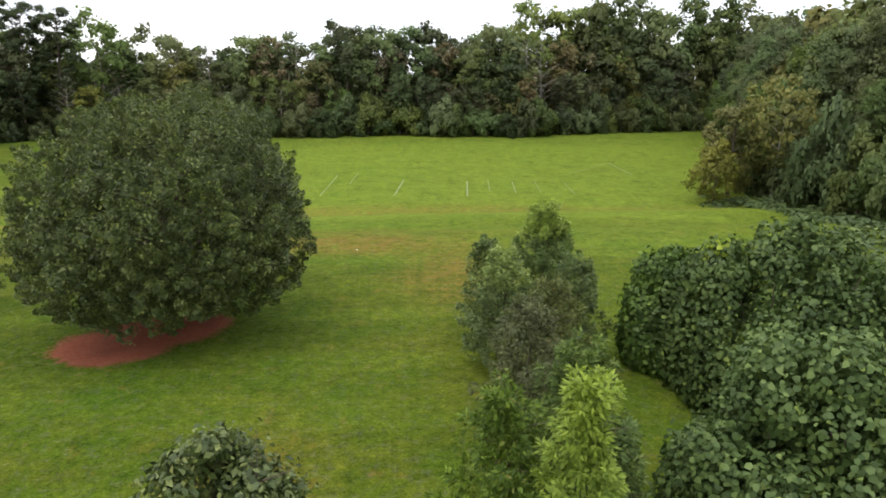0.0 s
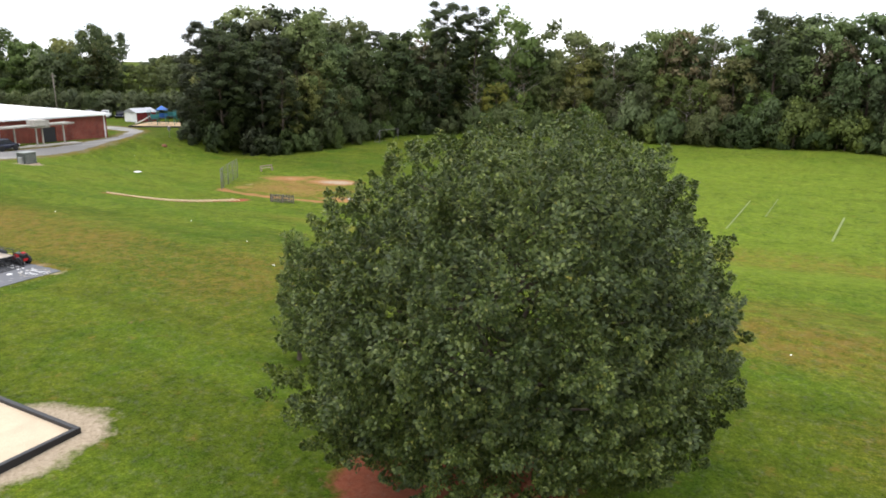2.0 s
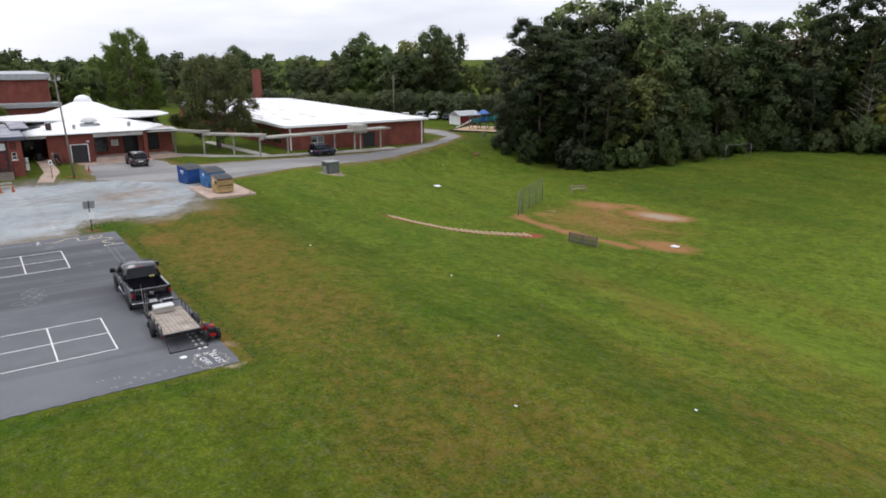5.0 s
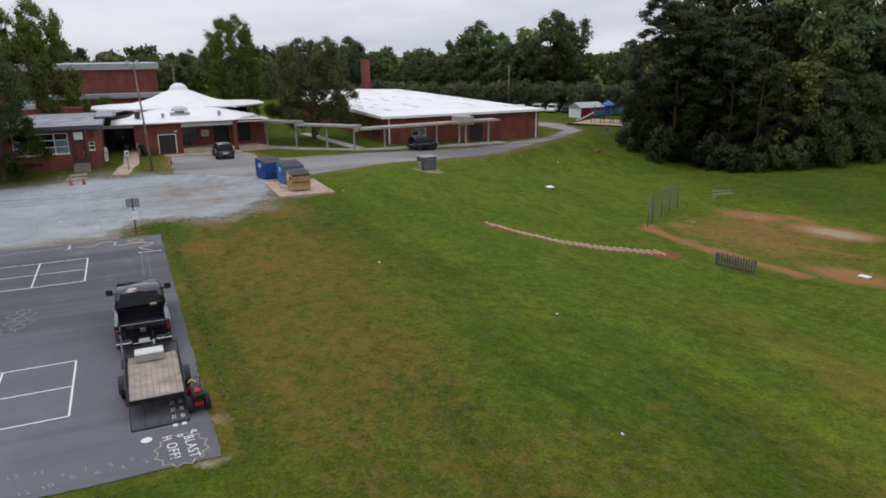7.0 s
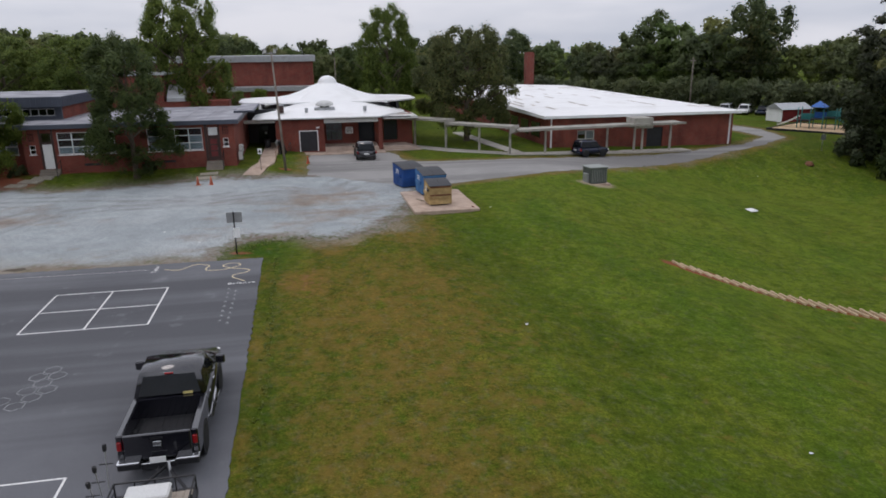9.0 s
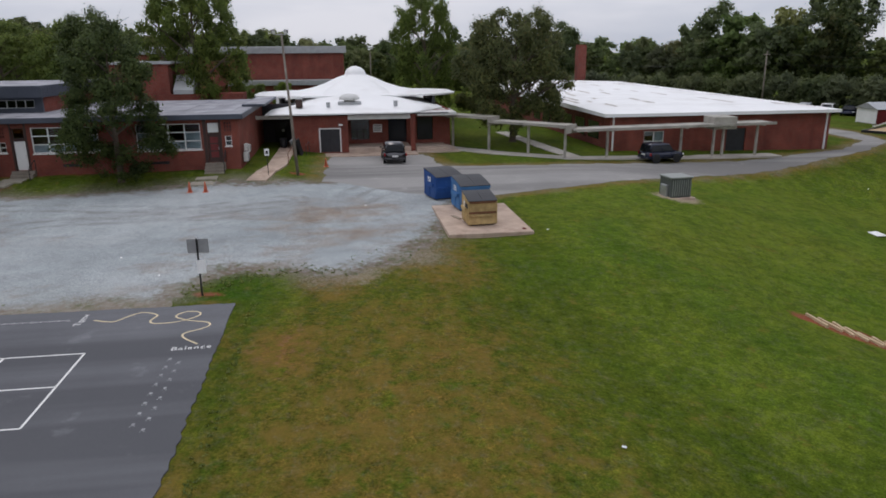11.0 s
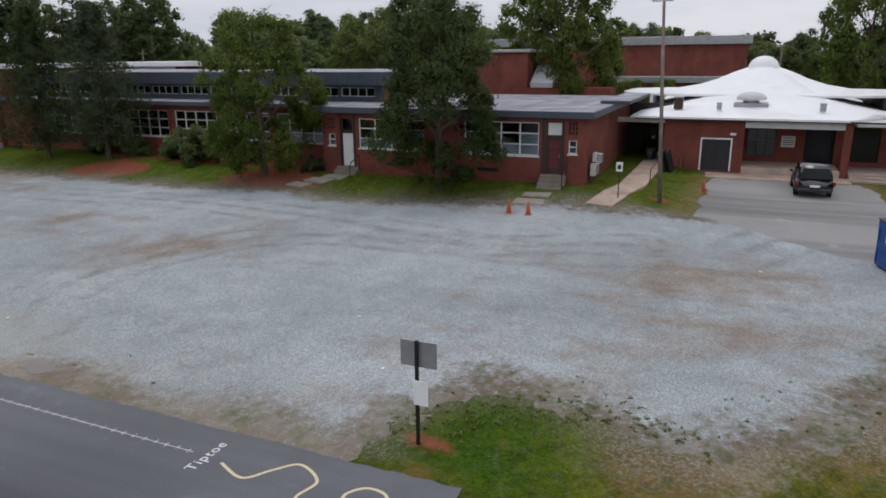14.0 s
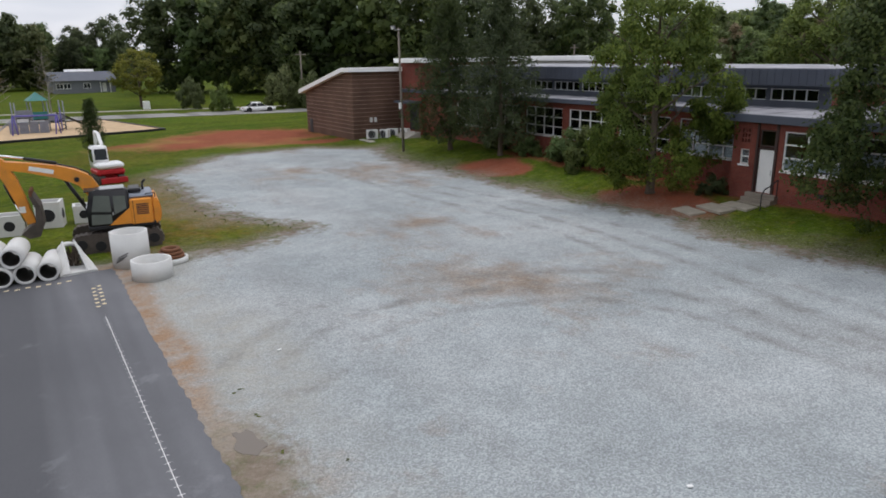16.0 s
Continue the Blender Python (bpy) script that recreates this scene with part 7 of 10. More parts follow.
path("pavement", [(-93.7, 33.5), (-98.0, 34.6), (-106.0, 34.7), (-113.0, 34.7)], 1.5, 0.06, M_CONC_PINK, "pale worn concrete path to the breezeway")
path("pavement", [(-110.0, 49.6), (-105.0, 54.0), (-100.7, 59.5), (-102.6, 80.0)], 1.8, 0.07, M_CONC, "pale concrete path under the covered walkway")
path("pavement", [(-101.5, 60.0), (-122.0, 58.0)], 1.4, 0.05, M_CONC, "narrow concrete path across the courtyard lawn")

# ---------------------------------------------------------------- vehicles
def paint(name, c, rough=0.25, coat=0.3):
    m, nt, b = node_mat(name, rough, 0.0, 0.6)
    b.inputs["Coat Weight"].default_value = coat
    b.inputs["Specular IOR Level"].default_value = 0.3 if coat < 0.5 else 0.6
    b.inputs["Coat Roughness"].default_value = 0.1
    dust = ramp(nt, add_noise(nt, 1.5, 6, 0.6), [(0.4, c), (0.8, tuple(min(1, v * 1.15 + 0.004) for v in c))])
    nt.links.new(dust, b.inputs["Base Color"])
    return m


M_BLACKPAINT = paint("black_car_paint", (0.006, 0.006, 0.010), 0.12, 0.9)
M_NAVYPAINT = paint("navy_car_paint", (0.008, 0.012, 0.03))
M_WHITEPAINT = paint("white_car_paint", (0.75, 0.75, 0.75))
M_SILVERPAINT = paint("silver_car_paint", (0.45, 0.46, 0.48))
M_CARGLASS = paint("tinted_car_glass", (0.02, 0.024, 0.028), 0.06)
M_CHROME = plain("chrome", (0.75, 0.75, 0.76), 0.15, 1.0, 0.05, 2.0)
M_TAIL = paint("red_tail_light", (0.26, 0.01, 0.012), 0.2)
M_HEADLIGHT = paint("clear_headlight", (0.7, 0.7, 0.68), 0.1)
M_DECK = plain("trailer_boards", (0.36, 0.31, 0.255), 0.9, 0.0, 0.4, 1.6, dirt=(0.17, 0.14, 0.11))
M_ORANGE = plain("digger_orange", (0.72, 0.27, 0.035), 0.45, 0.0, 0.12, 1.5, dirt=(0.4, 0.2, 0.08))
M_REDP = plain("red_paint", (0.42, 0.02, 0.025), 0.45, 0.0, 0.15, 2.0)
M_BLUEBIN = plain("blue_bin_paint", (0.018, 0.075, 0.26), 0.5, 0.0, 0.22, 0.9, dirt=(0.04, 0.09, 0.2))
M_BLUEBIN_LT = plain("faded_blue_bin_paint", (0.05, 0.17, 0.38), 0.55, 0.0, 0.22, 0.9, dirt=(0.08, 0.14, 0.24))
M_TANBIN = plain("rusty_tan_bin_paint", (0.46, 0.33, 0.15), 0.75, 0.0, 0.45, 1.6, dirt=(0.13, 0.055, 0.028))
M_LID = plain("black_plastic_lid", (0.035, 0.036, 0.04), 0.5, 0.0, 0.25, 1.0)
M_RUST = plain("rusty_iron", (0.17, 0.075, 0.04), 0.85, 0.0, 0.3, 2.0)
M_CONE = plain("cone_orange", (0.58, 0.15, 0.08), 0.6)
M_YELLOW = plain("faded_yellow_paint", (0.62, 0.52, 0.2), 0.7)
M_HOODGREY = plain("blue_grey_paint", (0.2, 0.23, 0.28), 0.4, 0.0, 0.15, 1.5)
M_CABGLASS = paint("grey_green_glass", (0.11, 0.125, 0.11), 0.1)
M_TRACK = plain("track_steel", (0.09, 0.075, 0.065), 0.7, 0.3, 0.3, 3.0)


def wheel(parent, x, y, r, w, side, rim=M_CHROME):
    """A wheel on a car that points along x; side is +1 or -1 in y."""
    t = part("tyre", lathe([(r * 0.62, -w / 2), (r * 0.95, -w / 2), (r, -w / 3), (r, w / 3), (r * 0.95, w / 2), (r * 0.62, w / 2)], 22), M_RUBBER, parent)
    t.matrix_basis = pose(x, y, r, 90, 0, 0)
    bm = lathe([(r * 0.62, 0.0), (r * 0.6, 0.03), (r * 0.2, 0.0), (r * 0.12, 0.03)], 16)
    rm = part("rim", bm, rim, t)
    rm.matrix_basis = pose(0, 0, -side * (w / 2 - 0.05), 0 if side < 0 else 180, 0, 0)
    for k in range(5):
        a = 2 * math.pi * k / 5
        tube_bm = tubes([((r * 0.14 * math.cos(a), r * 0.14 * math.sin(a), 0.02), (r * 0.58 * math.cos(a), r * 0.58 * math.sin(a), 0.02), 0.03)], 5)
        part("spoke", tube_bm, rim, t).matrix_basis = rm.matrix_basis
    return t


def shell(pts_low, pts_high, w_low, w_high, bevel=0.05):
    """A body shell: two side outlines of as many points (x, z), the upper one drawn in."""
    bm = bmesh.new()
    n = len(pts_low)
    rows = [[bm.verts.new((x, s * w, z)) for (x, z), w in zip(pts_low, w_low)] for s in (-1, 1)]
    a, b = rows
    bm.faces.new(a)
    bm.faces.new(b[::-1])
    for k in range(n):
        bm.faces.new((a[(k + 1) % n], a[k], b[k], b[(k + 1) % n]))
    bmesh.ops.recalc_face_normals(bm, faces=bm.faces)
    if bevel:
        bmesh.ops.bevel(bm, geom=list(bm.edges), offset=bevel, segments=2, affect='EDGES')
        for f in bm.faces:
            f.smooth = True
    return bm


def body(outline, widths, bevel=0.05):
    return shell(outline, outline, widths, widths, bevel)


def car(name, x, y, z, turn, length, height, mat, label, kind="suv", group=""):
    """A car that points along its own +x."""
    t = thing(name, pose(x, y, z, 0, 0, turn), label, "car", group)
    L, Hh, W = length / 2, height, 0.92
    belt = Hh * 0.57
    wr = 0.34
    if kind == "sedan":
        low = [(-L, 0.3), (-L + 0.05, belt - 0.05), (-L * 0.45, belt), (L * 0.42, belt - 0.02), (L * 0.93, belt * 0.84), (L, 0.55), (L, 0.3)]
        top = [(-L * 0.68, belt - 0.02), (-L * 0.33, Hh), (L * 0.12, Hh), (L * 0.46, belt - 0.02)]
    else:
        low = [(-L, 0.32), (-L + 0.02, belt), (L * 0.45, belt), (L * 0.94, belt * 0.88), (L, 0.6), (L, 0.32)]
        top = [(-L * 0.97, belt - 0.02), (-L * 0.86, Hh), (L * 0.15, Hh), (L * 0.5, belt - 0.02)]
    part("body", body(low, [W] * len(low), 0.07), mat, t)
    part("roof", body(top, [W * 0.96, W * 0.78, W * 0.78, W * 0.96], 0.05), mat, t)
    # glass set just proud of the roof shell
    x0, x1, x2, x3 = (p[0] for p in top)
    for s in (-1, 1):
        for u, v in ((0.03, 0.47), (0.52, 0.97)):
            bm = bmesh.new()
            q = []
            for f, g in ((u, 0.1), (v, 0.1), (v, 0.84), (u, 0.84)):
                xa = (x0 + (x3 - x0) * f) * (1 - g) + (x1 + (x2 - x1) * f) * g
                ww = W * 0.96 * (1 - g) + W * 0.78 * g + 0.012
                q.append(bm.verts.new((xa, s * ww, belt + (Hh - belt) * g)))
            bm.faces.new(q if s < 0 else q[::-1])
            bmesh.ops.solidify(bm, geom=bm.faces[:], thickness=0.01)
            part("side_window", bm, M_CARGLASS, t)
    for (xa, xb), nm in (((x0, x1), "rear_window"), ((x3, x2), "windscreen")):
        bm = bmesh.new()
        q = []
        d = 0.015 if nm == "windscreen" else -0.015
        for f, g in ((-0.88, 0.12), (0.88, 0.12), (0.86, 0.86), (-0.86, 0.86)):
            q.append(bm.verts.new((xa + (xb - xa) * g + d, f * (W * 0.96 * (1 - g) + W * 0.78 * g), belt + (Hh - belt) * g)))
        bm.faces.new(q if nm == "windscreen" else q[::-1])
        bmesh.ops.solidify(bm, geom=bm.faces[:], thickness=0.012)
        part(nm, bm, M_CARGLASS, t)
    for s in (-1, 1):
        for wx in (-L * 0.6, L * 0.62):
            wheel(t, wx, s * (W - 0.08), wr, 0.22, s)
            # shade of the wheel well, painted as a black disc on the body side
            part("wheel_well_shade", lathe([(wr + 0.07, 0), (wr + 0.07, 0.02)], 20), M_DARK, t).matrix_basis = pose(wx, s * (W + 0.004), wr, 90 * s, 0, 0)
        part("tail_light", boxm(-L - 0.015, -L + 0.1, s * W * 0.98 - 0.1, s * W * 0.98 + 0.02, belt - 0.28, belt - 0.05, bevel=0.01), M_TAIL, t)
        part("headlight", boxm(L - 0.12, L + 0.01, s * W * 0.86 - 0.14, s * W * 0.86 + 0.1, 0.58, 0.74, bevel=0.02), M_HEADLIGHT, t)
        part("mirror", boxm(L * 0.38, L * 0.38 + 0.1, s * (W + 0.1) - 0.09, s * (W + 0.1) + 0.09, belt, belt + 0.14, bevel=0.03), mat, t)
    part("bumper", boxm(-L - 0.06, -L + 0.08, -W * 0.95, W * 0.95, 0.34, 0.52, bevel=0.03), mat, t)
    part("number_plate", boxm(-L - 0.075, -L - 0.06, -0.26, 0.26, 0.62, 0.74), M_WHITE, t)
    return t


# ---- the black pickup; its nose points to -x, so it is turned round
truck = thing("pickup_truck", pose(-51.45, 34.18, 0.03, 0, 0, 180), "black crew-cab pickup truck parked on the asphalt", "pickup truck")
# cab and bonnet
part("body", body([(-0.85, 0.42), (-0.85, 1.28), (0.9, 1.28), (1.35, 1.30), (2.5, 1.18), (2.84, 1.02), (2.88, 0.5), (2.4, 0.4)], [0.97, 0.97, 0.97, 0.95, 0.92, 0.9, 0.92, 0.95], 0.06), M_BLACKPAINT, truck)
part("cab_roof", body([(-0.86, 1.24), (-0.62, 1.90), (0.55, 1.92), (1.3, 1.26)], [0.95, 0.78, 0.78, 0.95], 0.035), M_BLACKPAINT, truck)
for s in (-1, 1):
    for u, v in ((0.06, 0.44), (0.49, 0.93)):
        bm = bmesh.new()
        q = []
        for f, g in ((u, 0.12), (v, 0.12), (v, 0.82), (u, 0.82)):
            xa = (-0.86 + 2.16 * f) * (1 - g) + (-0.62 + 1.17 * f) * g
            q.append(bm.verts.new((xa, s * (0.95 * (1 - g) + 0.78 * g + 0.012), 1.24 + 0.66 * g)))
        bm.faces.new(q if s < 0 else q[::-1])
        bmesh.ops.solidify(bm, geom=bm.faces[:], thickness=0.01)
        part("side_window", bm, M_CARGLASS, truck)
for xa, xb, d, nm in ((-0.86, -0.62, -0.02, "rear_window"), (1.3, 0.55, 0.02, "windscreen")):
    bm = bmesh.new()
    q = [bm.verts.new((xa + (xb - xa) * g + d, f * (0.95 * (1 - g) + 0.78 * g), 1.26 + 0.64 * g)) for f, g in ((-0.86, 0.1), (0.86, 0.1), (0.84, 0.88), (-0.84, 0.88))]
    bm.faces.new(q if d > 0 else q[::-1])
    bmesh.ops.solidify(bm, geom=bm.faces[:], thickness=0.012)
    part(nm, bm, M_CARGLASS, truck)
# the open bed
bm = bmesh.new()
box(bm, -2.8, -0.88, -0.97, -0.80, 0.5, 1.28, bevel=0.03)
box(bm, -2.8, -0.88, 0.80, 0.97, 0.5, 1.28, bevel=0.03)
box(bm, -0.98, -0.86, -0.80, 0.80, 0.5, 1.28)
part("bed_side", bm, M_BLACKPAINT, truck)
part("bed_liner", boxm(-2.75, -0.98, -0.8, 0.8, 0.6, 0.74), M_BLACKSTEEL, truck, "black ribbed bed liner")
bm = bmesh.new()
for k in range(9):
    box(bm, -2.7, -1.0, -0.72 + 0.18 * k - 0.03, -0.72 + 0.18 * k + 0.03, 0.74, 0.755)
part("bed_rib", bm, M_BLACKSTEEL, truck)
tail = part("tailgate", boxm(-2.86, -2.77, -0.79, 0.79, 0.62, 1.28, bevel=0.02), M_BLACKPAINT, truck)
part("badge", boxm(-2.875, -2.86, -0.1, 0.1, 0.95, 1.08, bevel=0.01), M_CHROME, tail, "plain chrome badge shape")
part("tailgate_handle", boxm(-2.88, -2.86, -0.14, 0.14, 1.14, 1.2), M_BLACKSTEEL, tail)
bm = bmesh.new()
box(bm, -3.02, -2.8, -0.96, -0.42, 0.42, 0.62, bevel=0.03)
box(bm, -3.02, -2.8, 0.42, 0.96, 0.42, 0.62, bevel=0.03)
box(bm, -2.98, -2.8, -0.42, 0.42, 0.38, 0.55, bevel=0.02)
rb = part("rear_bumper", bm, M_BLACKSTEEL, truck, "black rear bumper with chrome lip")
for s in (-1, 1):
    part("chrome_lip", boxm(-3.035, -2.82, s * 0.7 - 0.27, s * 0.7 + 0.27, 0.585, 0.645, bevel=0.015), M_CHROME, rb)
part("chrome_lip", boxm(-3.0, -2.82, -0.4, 0.4, 0.54, 0.57, bevel=0.01), M_CHROME, rb)
part("number_plate", boxm(-3.0, -2.98, -0.19, 0.19, 0.56, 0.72), M_WHITE, truck)
for s in (-1, 1):
    part("tail_light", boxm(-2.845, -2.7, s * 0.895 - 0.055, s * 0.895 + 0.06, 0.88, 1.12, bevel=0.02), M_TAIL, truck, "red tail light")
    part("headlight", boxm(2.7, 2.88, s * 0.74 - 0.16, s * 0.74 + 0.16, 0.82, 1.02, bevel=0.02), M_HEADLIGHT, truck)
    mi = part("mirror", boxm(0.98, 1.1, s * 1.14 - 0.13, s * 1.14 + 0.13, 1.28, 1.56, bevel=0.04), M_BLACKPAINT, truck)
    part("mirror_arm", tubes([((1.04, s * 0.93, 1.32), (1.04, s * 1.04, 1.36), 0.03)], 6), M_BLACKSTEEL, mi)
    for wx in (-1.72, 1.83):
        wheel(truck, wx, s * 0.84, 0.40, 0.27, s)
        # black disc paints the shaded wheel well; the body has no cut-out
        part("wheel_well_shade", lathe([(0.48, 0), (0.48, 0.02)], 22), M_DARK, truck).matrix_basis = pose(wx, s * 0.972, 0.42, 90 * s, 0, 0)
    for hx in (-0.5, 0.35):
        part("door_handle", boxm(hx, hx + 0.16, s * 0.985 - 0.015, s * 0.985 + 0.015, 1.08, 1.12), M_CHROME, truck)
    for hx in (-0.15, 0.75):
        part("running_board", boxm(hx - 0.5, hx + 0.3, s * 0.98 - 0.06, s * 0.98 + 0.06, 0.38, 0.43), M_CHROME, truck)
part("brake_lamp", boxm(-0.69, -0.64, -0.12, 0.12, 1.85, 1.885, bevel=0.008), M_TAIL, truck)
part("window_sticker", boxm(-0.86, -0.845, -0.6, -0.35, 1.3, 1.37), M_YELLOW, truck)
part("grille", boxm(2.86, 2.9, -0.5, 0.5, 0.62, 1.0, bevel=0.01), M_CHROME, truck)
part("hitch", tubes([((-2.95, 0, 0.42), (-3.25, 0, 0.45), 0.04)], 8), M_BLACKSTEEL, truck)

# ---- the landscaping trailer behind it
trl = thing("utility_trailer", pose(-45.4, 34.38, 0.03), "black steel utility trailer with worn board deck and mesh ramp", "trailer")
for k in range(9):
    y0 = -0.80 + 0.18 * k
    part("deck_board", boxm(-1.72, 1.78, y0, y0 + 0.17, 0.52 + 0.004 * (k % 3), 0.56 + 0.004 * (k % 3)), M_DECK, trl)
bm = bmesh.new()
for s in (-1, 1):
    box(bm, -1.78, 1.82, s * 0.87 - 0.04, s * 0.87 + 0.04, 0.42, 0.56)
box(bm, -1.8, -1.72, -0.9, 0.9, 0.42, 0.57)
box(bm, 1.78, 1.84, -0.9, 0.9, 0.42, 0.57)
tube(bm, (-1.75, -0.7, 0.48), (-3.0, 0, 0.48), 0.045, seg=6)
tube(bm, (-1.75, 0.7, 0.48), (-3.0, 0, 0.48), 0.045, seg=6)
part("chassis", bm, M_BLACKSTEEL, trl)
for s in (-1, 1):
    bm = bmesh.new()
    tube(bm, (-1.75, s * 0.88, 0.92), (1.75, s * 0.88, 0.92), 0.022, seg=6)
    tube(bm, (-1.75, s * 0.88, 0.74), (1.75, s * 0.88, 0.74), 0.014, seg=6)
    for k in range(6):
        x = -1.75 + 0.7 * k
        tube(bm, (x, s * 0.88, 0.52), (x, s * 0.88, 0.92), 0.02, seg=6)
    part("side_rail", bm, M_BLACKSTEEL, trl)
    wheel(trl, 0.25, s * 0.99, 0.33, 0.17, s, M_STEEL)
    bm = bmesh.new()
    for k in range(8):
        a0, a1 = math.pi * k / 8, math.pi * (k + 1) / 8
        vs = [bm.verts.new((0.25 + 0.42 * math.cos(a), s * 0.99 + d, 0.33 + 0.42 * math.sin(a))) for a, d in ((a0, -0.12), (a1, -0.12), (a1, 0.12), (a0, 0.12))]
        bm.faces.new(vs)
    bmesh.ops.remove_doubles(bm, verts=bm.verts, dist=0.001)
    bmesh.ops.solidify(bm, geom=bm.faces[:], thickness=0.015)
    part("fender", bm, M_BLACKSTEEL, trl)
    part("marker_light", boxm(1.8, 1.86, s * 0.84 - 0.07, s * 0.84 + 0.07, 0.47, 0.54), M_TAIL, trl)
bm = bmesh.new()
tube(bm, (-1.75, -0.88, 0.92), (-1.75, 0.88, 0.92), 0.022, seg=6)
for k in range(5):
    tube(bm, (-1.75, -0.88 + 0.44 * k, 0.52), (-1.75, -0.88 + 0.44 * k, 0.92), 0.016, seg=6)
part("front_rail", bm, M_BLACKSTEEL, trl)
bm, mesh = bmesh.new(), bmesh.new()
for k in range(5):
    tube(bm if k in (0, 4) else mesh, (1.84, -0.82 + 0.41 * k, 0.54), (2.75, -0.82 + 0.41 * k, 0.03), 0.02 if k in (0, 4) else 0.01, seg=6)
for k in range(25):
    f = k / 24
    tube(bm if k in (0, 24) else mesh, (1.84 + 0.91 * f, -0.82, 0.54 - 0.51 * f), (1.84 + 0.91 * f, 0.82, 0.54 - 0.51 * f), 0.02 if k in (0, 24) else 0.005, seg=4)
ramp_frame = part("ramp", bm, M_BLACKSTEEL, trl, "lowered black mesh ramp")
part("ramp_mesh", mesh, M_BLACKSTEEL, ramp_frame)["kind"] = "stuff"
part("jockey_wheel", tubes([((-2.75, 0.12, 0.0), (-2.75, 0.12, 0.75), 0.03)], 8), M_STEEL, trl)
box_t = thing("tool_chest", pose(-46.75, 34.3, 0.6), "grey plastic storage chest at the front of the trailer", "storage chest")
part("body", boxm(-0.26, 0.26, -0.46, 0.46, 0.0, 0.26, bevel=0.04), M_CONC, box_t)
part("lid", boxm(-0.28, 0.28, -0.48, 0.48, 0.26, 0.34, bevel=0.04), M_CONC_LT, box_t)
for k, (px, ang) in enumerate(((-46.6, 14), (-46.9, -8), (-46.3, 22))):
    st = thing("string_trimmer", pose(px, 33.46, 0.62, 0, ang, 0), "string trimmer standing in the trailer rack", "string trimmer", "trimmers in the rack")
    part("shaft", tubes([((0, 0, 0.05), (0, 0, 1.35), 0.014)], 6), M_STEEL, st)
    part("engine", boxm(-0.045, 0.045, -0.04, 0.04, 1.25, 1.42, bevel=0.02), M_BLACKSTEEL, st)
    part("handle", tubes([((0, -0.14, 0.95), (0, 0.14, 0.95), 0.014)], 6), M_BLACKSTEEL, st)
    part("guard", boxm(-0.09, 0.09, -0.09, 0.09, 0.0, 0.07, bevel=0.02), M_BLACKSTEEL, st)

# ---- the red stand-on mower beside the ramp
mow = thing("lawn_mower", pose(-43.75, 35.52, 0.03, 0, 0, 4) @ Matrix.Diagonal((1.02, 0.74, 0.9, 1)), "red and black zero-turn lawn mower on the asphalt edge", "lawn mower")
for s in (-1, 1):
    wheel(mow, 0.5, s * 0.36, 0.28, 0.22, s, M_BLACKSTEEL)
    wheel(mow, -0.75, s * 0.3, 0.15, 0.11, s, M_BLACKSTEEL)
    part("caster_arm", tubes([((-0.75, s * 0.3, 0.32), (-0.3, s * 0.26, 0.36), 0.03)], 6), M_REDP, mow)
    part("steering_lever", tubes([((0.1, s * 0.22, 0.5), (-0.05, s * 0.26, 0.95), 0.018), ((-0.05, s * 0.26, 0.95), (-0.1, s * 0.05, 0.98), 0.018)], 6), M_BLACKSTEEL, mow)
part("cutting_deck", boxm(-0.55, 0.12, -0.5, 0.5, 0.1, 0.28, bevel=0.05), M_BLACKSTEEL, mow)
part("frame", boxm(-0.5, 0.75, -0.2, 0.2, 0.28, 0.46, bevel=0.03), M_REDP, mow, "red steel frame")
part("engine", boxm(0.35, 0.8, -0.22, 0.22, 0.46, 0.78, bevel=0.06), M_BLACKSTEEL, mow)
part("engine_cover", lathe([(0.16, 0), (0.15, 0.06), (0.05, 0.09)], 14), M_REDP, mow).matrix_basis = pose(0.58, 0, 0.78)
part("fuel_tank", boxm(-0.2, 0.25, -0.2, 0.2, 0.46, 0.68, bevel=0.06), M_REDP, mow, "bright red fuel tank")
part("seat", boxm(-0.05, 0.3, -0.2, 0.2, 0.68, 0.76, bevel=0.03), M_BLACKSTEEL, mow)
part("grip_hose", tubes([((-0.62, -0.18, 0.5), (-0.75, 0.0, 0.56), 0.035), ((-0.75, 0.0, 0.56), (-0.62, 0.18, 0.5), 0.035)], 8), M_YELLOW, mow, "tan looped hose")

car("suv", -102.6, 44.1, lz(-102, 44) + 0.02, 180, 4.6, 1.72, M_BLACKPAINT, "black SUV backed out before the loading dock", "suv")
car("van", -99.9, 67.3, lz(-99.9, 67.3) + 0.02, 100, 3.4, 1.6, M_NAVYPAINT, "dark blue van parked beside the covered walkway", "suv")
for k, (x, y, m, lab, kd) in enumerate(((-141.0, 109.4, M_SILVERPAINT, "silver car in the distant car park", "suv"), (-138.8, 111.6, M_WHITEPAINT, "white car in the distant car park", "suv"),
                                    (-136.8, 113.8, M_NAVYPAINT, "dark car in the distant car park", "sedan"), (-143.4, 107.0, M_WHITEPAINT, "white car in the distant car park", "sedan"),
                                    (-126.5, 121.5, M_SILVERPAINT, "silver car beyond the playground", "sedan"), (-122.5, 124.0, M_WHITEPAINT, "white car beyond the playground", "suv"))):
    car("car", x, y, lz(x, y), -45, 4.5, 1.6 if kd == "suv" else 1.42, m, lab, kd, "cars in the distant car park")
car("sedan", -98.6, -66.3, 0.03, 175, 4.9, 1.45, M_WHITEPAINT, "white sedan with dark side marks on the street", "sedan")
